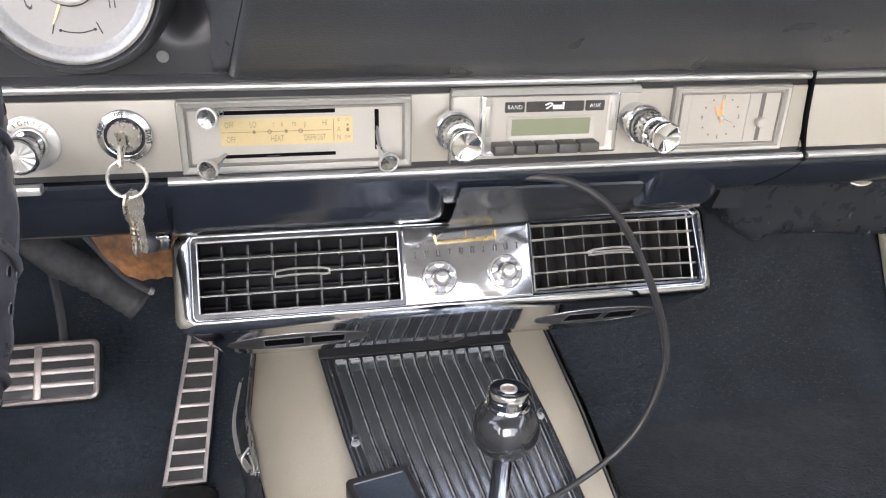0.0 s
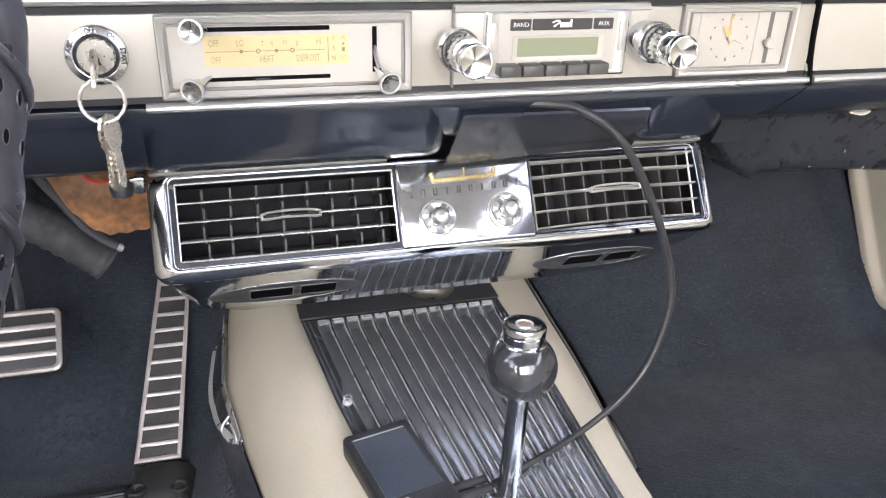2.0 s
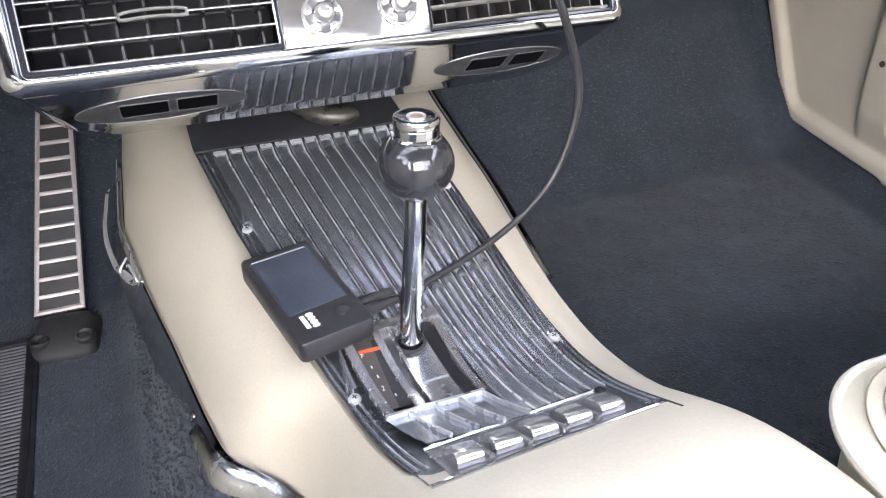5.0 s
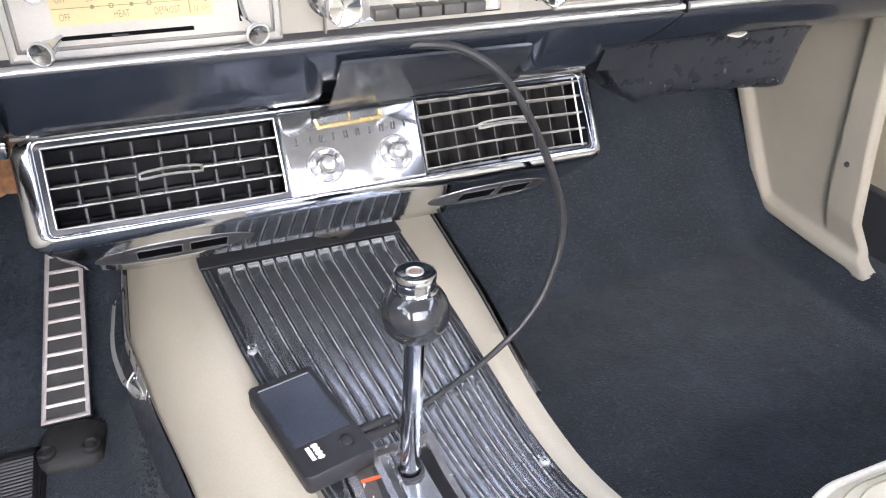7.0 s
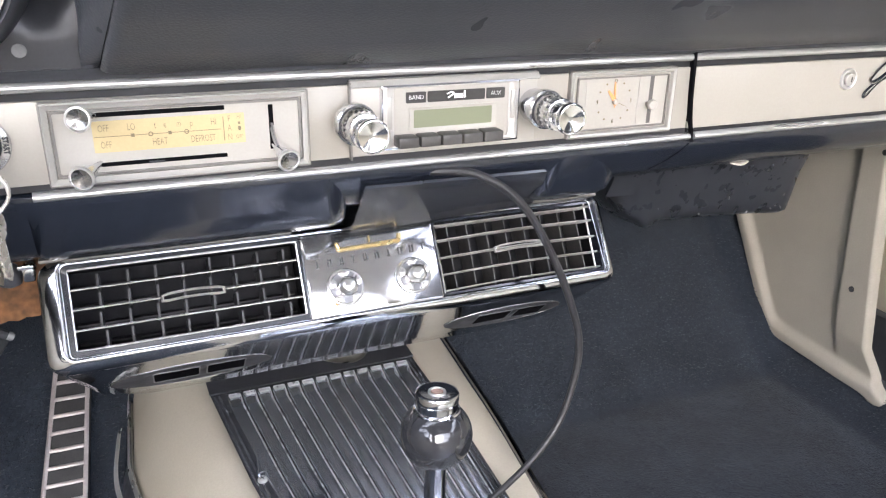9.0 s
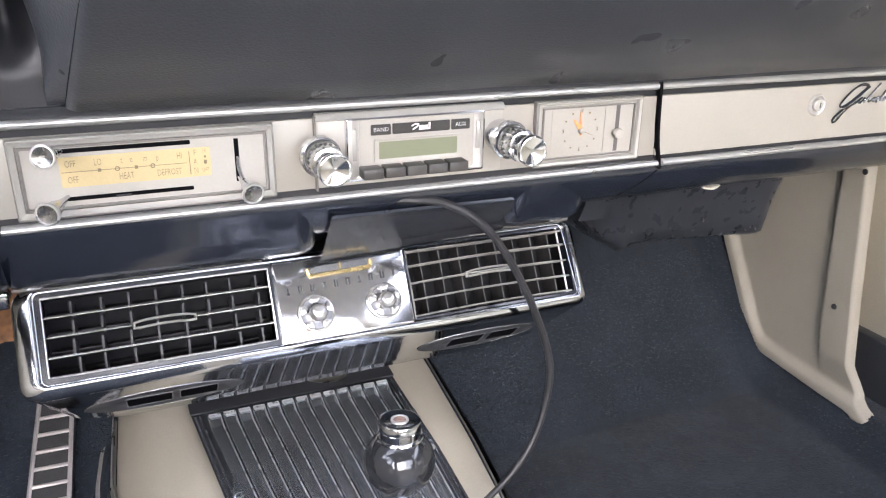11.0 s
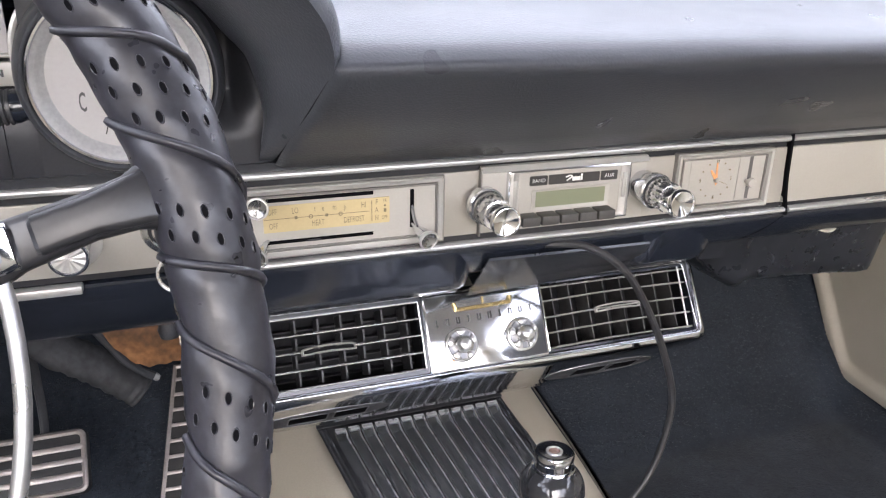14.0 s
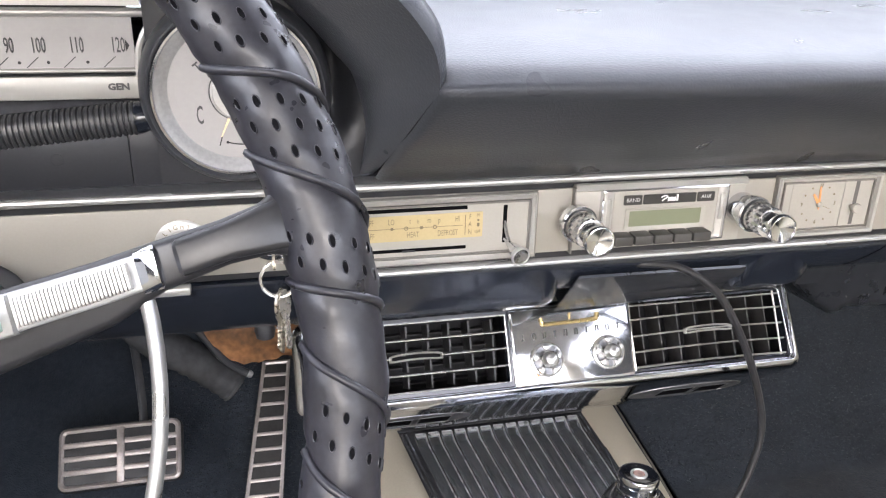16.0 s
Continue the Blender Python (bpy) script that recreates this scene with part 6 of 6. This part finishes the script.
part("set_knob", lathe([(0.0020, 0.002), (0.0020, 0.0075), (0.0042, 0.0080), (0.0044, 0.0110), (0.0036, 0.0118), (0, 0.0115)], 20), FACE, clock, "small pale setting knob", m=DASH @ pose(0.2430, 0.5125, 0))
CX, CZ = 0.2092, 0.5160
part("hour_dots", merge(*[lathe([(0.0008, 0.0025), (0.0008, 0.0029), (0, 0.0029)], 8, Matrix.Translation((CX + 0.0165 * math.sin(radians(30 * h)), CZ + 0.0165 * math.cos(radians(30 * h)), 0))) for h in (1, 2, 4, 5, 7, 8, 10, 11)]), INK, clock, "small hour dots", m=DASH)
for text, h in (("12", 0), ("3", 3), ("6", 6), ("9", 9)):
    label(text, CX + 0.0165 * math.sin(radians(30 * h)), CZ + 0.0165 * math.cos(radians(30 * h)), 0.0050, clock, INK, 0.0028)


def hand(length, width, deg, w, mat_, tail=0.003):
    return part("hand", loft([at_w([(-width, -tail), (width, -tail), (width * 0.5, length), (-width * 0.5, length)], w), at_w([(-width, -tail), (width, -tail), (width * 0.5, length), (-width * 0.5, length)], w + 0.0004)]), mat_, clock, m=DASH @ pose(CX, CZ, 0, 0, 0, deg), flat=True)


hand(0.0160, 0.0012, 4, 0.0036, ORANGE)
hand(0.0120, 0.0018, 38, 0.0042, ORANGE)
hand(0.0120, 0.0003, -112, 0.0048, INK)
hand(0.0050, 0.0008, 184, 0.0036, ORANGE)
part("pivot", lathe([(0.0024, 0.003), (0.0024, 0.0058), (0.0015, 0.0064), (0, 0.0064)], 16), FACE, clock, m=DASH @ pose(CX, CZ, 0))


# ---- ignition switch and lighter ----
ign = thing("ignition_switch", (-0.251, 0.0, 0.492), "chrome ignition switch with lettered bezel and key", "ignition switch")
im = DASH @ pose(-0.2512, 0.5158, 0) @ Matrix.Diagonal((0.75, 0.75, 0.9, 1))
part("bezel", lathe([(0.0250, 0.0), (0.0252, 0.0020), (0.0242, 0.0034), (0.0190, 0.0052), (0.0182, 0.0050), (0.0178, 0.0020)], 48), CHROME_WORN, ign, "lettered chrome bezel", m=im)
part("well", lathe([(0.0180, 0.0012), (0.0180, 0.0018), (0, 0.0018)], 36), DULL, ign, m=im)
part("cylinder", lathe([(0.0148, 0.001), (0.0150, 0.0064), (0.0142, 0.0074), (0, 0.0076)], 40), NICKEL, ign, "satin lock cylinder", m=im)
part("key_slot", box((0.0012, -0.0010, 0.0078), (0.0014, 0.0120, 0.0006)), BLACKINK, ign, m=im @ pose(0, 0, 0, 0, 0, 12))
for text, deg in (("ACC", 66), ("OFF", 6), ("ON", -42), ("START", -92)):
    part("lettering", words(text, 0.0062, im @ pose(0, 0, 0, 0, 0, deg) @ pose(0, 0.0212, 0.0046, -14), narrow=0.8, bold=0.0001), BLACKINK, ign, flat=True)
key_in = thing("ignition_key", (-0.2495, -0.02, 0.505), "worn metal key standing in the ignition lock", "key")
part("bow", loft([[V((-0.2512 + dx, -0.0075 - 0.026 * t, 0.5165 - 0.012 * t * t + s * (0.0026 + 0.0052 * math.sin(math.pi * min(t * 1.05, 1)) ** 0.7)))
                   for dx, s in ((-0.0011, -1), (0.0011, -1), (0.0011, 1), (-0.0011, 1))] for t in [k / 12 for k in range(13)]]), BRASSK, key_in, angle=50)

ringt = thing("key_ring", (-0.2485, -0.030, 0.475), "steel split ring with three worn keys", "keys")
rc = V((-0.2482, -0.0300, 0.4940))
part("ring", merge(tube([rc + V((0.0128 * math.cos(a), 0.0015 * math.sin(a), 0.0128 * math.sin(a))) for a in [2 * math.pi * i / 48 for i in range(48)]], 0.0012, 8, closed=True),
                   tube([rc + V((0.0128 * math.cos(a), -0.0016 + 0.0015 * math.sin(a), 0.0128 * math.sin(a))) for a in [2 * math.pi * i / 48 for i in range(48)]], 0.0011, 8, closed=True)), NICKEL, ringt, "steel split ring")


def hanging_key(x, y, lean, turn, mat_, length=0.046):
    out = [(-0.0042, 0.003), (0.0042, 0.003), (0.0082, -0.003), (0.0088, -0.009), (0.0070, -0.0150), (0.0040, -0.0180), (0.0036, -length + 0.004), (0.0010, -length), (-0.0022, -length + 0.002)]
    teeth = []
    for k in range(6):
        z = -length + 0.004 + 0.0038 * k
        teeth += [(-0.0036, z), (-0.0028, z + 0.0019)]
    out += teeth + [(-0.0040, -0.0180), (-0.0070, -0.0150), (-0.0088, -0.009), (-0.0082, -0.003)]
    part("key", loft([at_w(out, -0.0010), at_w(out, 0.0010)]), mat_, ringt, "worn flat key", m=pose(x, y, 0.4815, 90 + lean, 0, turn) @ Matrix.Diagonal((0.78, 1.0, 1.0, 1)), flat=True)


hanging_key(-0.2490, -0.0325, 0, 64, BRASSK)
hanging_key(-0.2462, -0.0300, -4, 52, NICKEL, 0.044)
hanging_key(-0.2482, -0.0280, 4, 80, BRASSK, 0.045)

lighter = thing("cigarette_lighter", (-0.309, 0.0, 0.492), "chrome cigarette lighter knob in a lettered ring", "lighter")
lm = DASH @ pose(-0.3135, 0.5125, 0) @ Matrix.Diagonal((0.75, 0.75, 0.9, 1))
part("ring", lathe([(0.0255, 0.0), (0.0258, 0.0016), (0.0235, 0.0030), (0.0160, 0.0036), (0.0150, 0.0052), (0.0138, 0.0056), (0.0134, 0.001)], 48), ALU, lighter, "lettered bright ring", m=lm)
part("socket", lathe([(0.0136, 0.001), (0.0136, 0.0016), (0, 0.0016)], 30), DULL, lighter, m=lm)
for k, ch in enumerate("LIGHTER"):
    part("lettering", words(ch, 0.0066, lm @ pose(0, 0, 0, 0, 0, 48 - 17 * k) @ pose(0, 0.0198, 0.0036), narrow=0.85), INK, lighter, flat=True)
part("plug", lathe([(0.0132, 0.002), (0.0128, 0.0060), (0.0100, 0.0075), (0.0098, 0.0120), (0.0080, 0.0130)], 30), CHROME, lighter, "stepped chrome plug", m=lm)
radial_knob(lighter, DASH @ pose(-0.3132, 0.5122, 0), 0.0126, 0.032)


# ---- instrument cluster ----
cluster = thing("instrument_cluster", (-0.34, 0.0, 0.56), "black instrument cluster with round gauge and strip speedometer", "instrument cluster")
GC = V((-0.2665, 0, 0.6265))


def panel_y(x, z):
    scoop = 0.020 * math.exp(-((x + 0.203) / 0.0125) ** 2) * smooth(0.578, 0.612, z)
    bowl = 0.0
    return -0.006 + scoop + bowl


gx = [-0.322 + (0.322 - 0.1795) * i / 40 for i in range(41)]
gz = [0.5575 + 0.155 * i / 40 for i in range(41)]
part("panel", sheet([[V((x, panel_y(x, z), z)) for x in gx] for z in gz]), CLUSTERM, cluster, "moulded black panel beside the gauge", angle=60)
part("end_panel", box((-0.3305, 0.004, 0.5775), (0.0185, 0.0200, 0.040), 0.0006), CLUSTERM, cluster)
part("lower_panel", merge(box((-0.60, 0.004, 0.5775), (0.52, 0.0196, 0.040), 0.0006)), CLUSTERM, cluster, "black lower panel")
part("backing", box((-0.60, 0.022, 0.63), (0.53, 0.006, 0.15)), SATIN, cluster)
GM = DASH @ pose(GC.x - 0.0005, GC.z - 0.0025, 0.008) @ Matrix.Diagonal((1.05, 1.05, 1, 1))
gauge = part("gauge", lathe([(0.0600, -0.012), (0.0590, 0.004), (0.0575, 0.0120), (0.0555, 0.0180), (0.0535, 0.0200), (0.0520, 0.0190), (0.0512, 0.0160)], 64), SATIN, cluster, "round black gauge housing", m=GM, angle=50)
part("bezel", lathe([(0.0515, 0.010), (0.0515, 0.0190), (0.0505, 0.0212), (0.0492, 0.0212), (0.0484, 0.0190)], 64), CHROME, gauge, "chrome bezel", m=GM, angle=50)
part("inner_ring", lathe([(0.0488, 0.0195), (0.0462, 0.0180), (0.0452, 0.0172), (0.0420, 0.0142), (0.0410, 0.0136)], 64), GREYRING, gauge, "grey inner ring", m=GM, angle=50)
part("dial", lathe([(0.0420, 0.0125), (0.0420, 0.0137), (0, 0.0137)], 48), DIAL, gauge, "white dial", m=GM)
part("hub", lathe([(0.0162, 0.0135), (0.0164, 0.0165), (0.0152, 0.0172), (0.0148, 0.0162), (0.0070, 0.0164), (0.0068, 0.0176), (0.0056, 0.0176), (0.0054, 0.0164), (0.0036, 0.0166), (0.0034, 0.0180), (0.0014, 0.0182), (0, 0.0172)], 40), HUBM, gauge, "ringed silver hub", m=GM, angle=12)
part("hub_ring", lathe([(0.0166, 0.0138), (0.0172, 0.0150), (0.0166, 0.0166)], 40), BLACKINK, gauge, m=GM)
part("hub_hole", lathe([(0.0014, 0.0172), (0.0014, 0.0184), (0, 0.0184)], 12), BLACKINK, gauge, m=GM)
for ch, x, y, size, rot in (("T", -0.0222, 0.0155, 0.0078, 38), ("E", -0.0103, 0.0232, 0.0078, 14), ("M", 0.0040, 0.0240, 0.0078, -6), ("P", 0.0170, 0.0170, 0.0078, -34), ("C", -0.0235, -0.0140, 0.0160, 0), ("H", 0.0232, -0.0130, 0.0160, 0)):
    part("lettering", words(ch, size, GM @ pose(x, y, 0.0138, 0, 0, rot), 0.0001, narrow=0.38 if size > 0.01 else 0.8, bold=0.0002), shader("dial_ink", (0.06, 0.06, 0.06), 0.5) if ch == "T" else bpy.data.materials["dial_ink"], gauge, flat=True)
part("scale_marks", merge(loft([at_w([(-0.0135, -0.0330), (-0.0128, -0.0330), (-0.0106, -0.0262), (-0.0113, -0.0262)], w) for w in (0.0137, 0.0140)]), loft([at_w([(0.0150, -0.0330), (0.0157, -0.0330), (0.0130, -0.0262), (0.0123, -0.0262)], w) for w in (0.0137, 0.0140)]),
                          tube(curve_points([(-0.0082, -0.0310, 0.0139), (-0.003, -0.0322, 0.0139), (0.004, -0.0324, 0.0139), (0.0115, -0.0305, 0.0139)], 5), 0.0004, 5),
                          lathe([(0.0009, 0.0137), (0.0009, 0.0141), (0, 0.0141)], 10, Matrix.Translation((-0.0082, -0.0310, 0))), lathe([(0.0009, 0.0137), (0.0009, 0.0141), (0, 0.0141)], 10, Matrix.Translation((0.0115, -0.0305, 0)))), BLACKINK, gauge, "gauge scale marks", m=GM)
part("needle", loft([at_w([(-0.0068, -0.0150), (-0.0052, -0.0155), (-0.0112, -0.0275), (-0.0120, -0.0272)], w) for w in (0.0142, 0.0146)]), shader("pale_needle", (0.75, 0.66, 0.42), 0.5), gauge, m=GM, flat=True)
part("screw", lathe([(0.0042, 0), (0.0040, 0.0007), (0.0016, 0.0003), (0, 0.0002)], 18), DULLG, cluster, "small tarnished screw head", m=DASH @ pose(-0.2185, 0.5715, 0.0062))
part("screw_hole", merge(lathe([(0.0042, 0.0), (0.0042, 0.0008), (0.0028, 0.0002), (0, 0.0002)], 14, DASH @ pose(-0.385, 0.5795, 0.0052))), DULL, cluster)

speedo = thing("speedometer", (-0.45, 0.0, 0.61), "white strip speedometer with narrow dark numerals", "speedometer")
part("face", box((-0.475, 0.008, 0.6525), (0.288, 0.003, 0.036)), DIAL, speedo, "white speed scale")
part("frame", merge(half_round(0.6335, 0.6370, 0.008, 0.004, -0.62, -0.3265), half_round(0.6685, 0.6745, 0.008, 0.005, -0.62, -0.3200), box((-0.475, 0.0095, 0.6805), (0.300, 0.004, 0.010))), ALU, speedo, "bright frame")
part("end_frame", tube(curve_points([(-0.3275, 0.004, 0.612), (-0.3290, 0.004, 0.630), (-0.3285, 0.004, 0.645), (-0.3240, 0.004, 0.658), (-0.3160, 0.004, 0.668), (-0.305, 0.004, 0.6745)], 5), 0.0022, 8), ALU, speedo, "curved bright end")
part("lamp_strip", box((-0.475, 0.007, 0.6240), (0.291, 0.004, 0.0150), 0.001), FRAMEM, speedo, "silver warning lamp strip")
for text, x in (("120", -0.3405), ("110", -0.3655), ("100", -0.3880), ("90", -0.4050), ("80", -0.4250)):
    label(text, x, 0.6508, 0.0140, speedo, bpy.data.materials["dial_ink"], -0.0062, 0.42)
part("lettering", words("GEN", 0.0058, DASH @ pose(-0.3430, 0.6245, -0.0048), narrow=1.15, bold=0.00025), bpy.data.materials["dial_ink"], speedo, flat=True)
for x in (-0.3450, -0.3690, -0.3910, -0.4085):
    part("tick", loft([at_w([(x - 0.0060, 0.6372), (x - 0.0052, 0.6372), (x + 0.0025, 0.6440), (x + 0.0017, 0.6440)], w) for w in (-0.0064, -0.0061)]), BLACKINK, speedo, m=DASH)
for x in (-0.3600, -0.3835, -0.4005, -0.4165):
    part("scale_dot", lathe([(0.0010, -0.0064), (0.0010, -0.0060), (0, -0.0060)], 10), BLACKINK, speedo, m=DASH @ pose(x, 0.6405, 0))
part("arrow", loft([at_w([(-0.3360, 0.6470), (-0.3335, 0.6510), (-0.3360, 0.6550)], w) for w in (-0.0064, -0.0060)]), BLACKINK, speedo, m=DASH, flat=True)

roller = thing("ribbed_sleeve", (-0.45, 0.0, 0.585), "ribbed black sleeve under the speedometer", "sleeve")
SLV = Matrix.Translation((-0.334, 0.0, 0.6045)) @ pose(0, 0, 0, 0, -5, 0) @ Matrix(((0, 0, 1, 0), (1, 0, 0, 0), (0, 1, 0, 0), (0, 0, 0, 1)))
rp = []
for i in range(84):
    x = -0.0005 - 0.0035 * i
    rp += [(0.0104, x + 0.0011), (0.0115, x + 0.0006), (0.0115, x - 0.0012), (0.0104, x - 0.0018)]
part("sleeve", lathe(rp, 24, SLV), shader("sleeve_grey", (0.034, 0.035, 0.038), 0.36), roller, angle=30)
part("end_cap", lathe([(0.0106, -0.0010), (0.0112, 0.0030), (0.0095, 0.0100), (0.0090, 0.0200)], 28, SLV), BLACKP, roller, "smooth end cap", angle=50)


# ---- cable and hand-held display ----
cable = thing("cable", (0.10, -0.02, 0.17), "black charging cable hanging across the air conditioner", "cable")
cp = [(0.030, 0.014, 0.4655), (0.0545, 0.002, 0.4700), (0.0883, -0.001, 0.4640), (0.1233, -0.006, 0.4400), (0.1545, -0.008, 0.394), (0.1840, -0.008, 0.331), (0.1940, -0.010, 0.284), (0.1790, -0.017, 0.2305), (0.1510, -0.025, 0.198), (0.1080, -0.036, 0.1760), (0.0600, -0.053, 0.1690), (0.0250, -0.066, 0.1675), (0.0060, -0.076, 0.1700)]
part("cord", tube(curve_points(cp, 10), [0.0036 - 0.0006 * smooth(50, 90, k) for k in range(10 * (len(cp) - 1) + 1)], 10), RUBBER, cable)
device = thing("handheld_display", (-0.066, -0.06, 0.168), "black hand-held display with dark screen lying on the console", "display")
tl, tr_, br, bl_ = V((-0.109, 0.003, 0)), V((-0.048, -0.002, 0)), V((-0.0235, -0.116, 0)), V((-0.0835, -0.1265, 0))
ctr = (tl + tr_ + br + bl_) / 4
yax = ((tl + tr_) / 2 - (bl_ + br) / 2).normalized()
xax = V((yax.y, -yax.x, 0))
DM = Matrix(((xax.x, yax.x, 0, ctr.x), (xax.y, yax.y, 0, ctr.y), (0, 0, 1, 0.1880), (0, 0, 0, 1)))
part("case", loft([at_w(rrect(0.058, 0.117, 0.004, 4), -0.0185), at_w(rrect(0.0605, 0.1195, 0.005, 4), -0.0165), at_w(rrect(0.0605, 0.1195, 0.005, 4), -0.0015), at_w(rrect(0.0585, 0.1175, 0.004, 4), 0.0)]), PLASTIC, device, "black plastic case", m=DM)
part("screen_frame", ring(rrect(0.0495, 0.0780, 0.0015, 3, 0.0, 0.0130), rrect(0.0465, 0.0745, 0.001, 3, 0.0, 0.0125), [(0, -0.001), (0, 0.0006), (1, 0.0002), (1, -0.001)]), SATIN, device, m=DM)
part("screen", slab(rrect(0.0470, 0.0750, 0.001, 3, 0.0, 0.0125), -0.0005, 0.0004), SCREEN, device, "dark glass screen", m=DM)
part("screen_edge", box((0, 0.0502, 0.0005), (0.0465, 0.0012, 0.0006)), GREYRING, device, m=DM)
part("button", lathe([(0.0052, 0.0), (0.0050, 0.0022), (0.0036, 0.0028), (0, 0.0026)], 20), PLASTIC, device, "round button", m=DM @ pose(0.0130, -0.0405, 0))
part("print_bars", merge(box((-0.0105, -0.0375, 0.0002), (0.0042, 0.0170, 0.0004)), box((-0.0165, -0.0375, 0.0002), (0.0034, 0.0150, 0.0004)), *[box((-0.0105, -0.0445 + 0.0045 * k, 0.0003), (0.0056, 0.0016, 0.0004)) for k in range(4)]), WHITEINK, device, "white printed bars", m=DM)
for dy in (-0.030, -0.0410):
    part("plug", lathe([(0.0050, 0.0), (0.0050, 0.010), (0.0042, 0.012), (0.0046, 0.014), (0.0040, 0.016), (0.0044, 0.018), (0.0036, 0.020), (0.0034, 0.030)], 16), RUBBER, device, "ribbed black plug", m=DM @ pose(0.0300, dy, -0.008, 0, 90, 0))

# ---- under the dash, left ----
board = thing("fibre_board", (-0.285, 0.14, 0.355), "stained brown fibre board hanging under the dash", "board")
EDGE = [(-0.340, 0.420), (-0.329, 0.389), (-0.3228, 0.374), (-0.3128, 0.352), (-0.2977, 0.334), (-0.2845, 0.3285), (-0.266, 0.330), (-0.2528, 0.333), (-0.225, 0.337)]


def board_edge(x):
    for (a, p), (b, q) in zip(EDGE, EDGE[1:]):
        if x <= b:
            return p + (q - p) * (x - a) / (b - a)
    return EDGE[-1][1]


part("board", sheet([[V((x, 0.148 + 0.005 * noise.noise((x * 30, t * 3, 1.0)) + 0.002 * noise.noise((x * 90, t * 8, 4.0)), 0.445 + (board_edge(x) + 0.0012 * math.sin(400 * x) - 0.445) * t)) for x in [-0.340 + 0.115 * k / 30 for k in range(31)]] for t in [k / 14 for k in range(15)]], thick=0.003), BROWN, board, angle=70)
part("red_wire", tube(curve_points([(-0.302, 0.127, 0.408), (-0.2969, 0.125, 0.3965), (-0.2927, 0.124, 0.3898), (-0.2803, 0.124, 0.3862), (-0.266, 0.126, 0.3890)], 5), 0.0015, 6), RED, board, "thin red wire")
duct = thing("air_duct", (-0.31, 0.18, 0.28), "soft dark grey duct hanging behind the dash", "duct")
hp = curve_points([(-0.410, 0.185, 0.400), (-0.375, 0.180, 0.350), (-0.350, 0.180, 0.330), (-0.334, 0.180, 0.318), (-0.317, 0.180, 0.303), (-0.303, 0.180, 0.290), (-0.297, 0.180, 0.284)], 6)
part("hose", tube(hp, [0.0185 + 0.0009 * math.sin(1.7 * i) - (0.006 if i == len(hp) - 1 else 0.0) for i in range(len(hp))], 18, flat=0.75), shader("duct_grey", (0.032, 0.033, 0.036), 0.7, 0, 0.3, 200, 40, 0.3, 200), duct, angle=70)
lead = thing("hanging_lead", (-0.29, 0.16, 0.31), "dark cable with a pale end hanging under the dash", "cable")
lp = curve_points([(-0.350, 0.150, 0.440), (-0.3400, 0.155, 0.392), (-0.3269, 0.160, 0.3636), (-0.3170, 0.160, 0.3469), (-0.3081, 0.160, 0.3318), (-0.2949, 0.160, 0.3179), (-0.2840, 0.160, 0.3102)], 5)
part("cord", tube(lp, 0.0042, 10), SATIN, lead)
part("end", tube([(-0.2845, 0.160, 0.3105), (-0.2815, 0.160, 0.3086), (-0.2795, 0.160, 0.3074)], [0.0036, 0.0040, 0.0028], 10), GREYRING, lead, "pale connector end")
wire = thing("wire_loop", (-0.36, 0.12, 0.38), "loose dark wire under the dash", "wire")
part("wire", tube(curve_points([(-0.39, 0.10, 0.44), (-0.372, 0.11, 0.405), (-0.350, 0.115, 0.398), (-0.330, 0.12, 0.415), (-0.325, 0.13, 0.44)], 6), 0.0026, 8), SATIN, wire)
knob2 = thing("release_pull", (-0.2625, 0.090, 0.395), "small black release pull under the dash", "pull handle")
part("knob", lathe([(0.002, 0), (0.008, 0.003), (0.0095, 0.010), (0.007, 0.017), (0.003, 0.020), (0.0025, 0.05)], 18), SATIN, knob2, m=pose(-0.2625, 0.090, 0.3835))
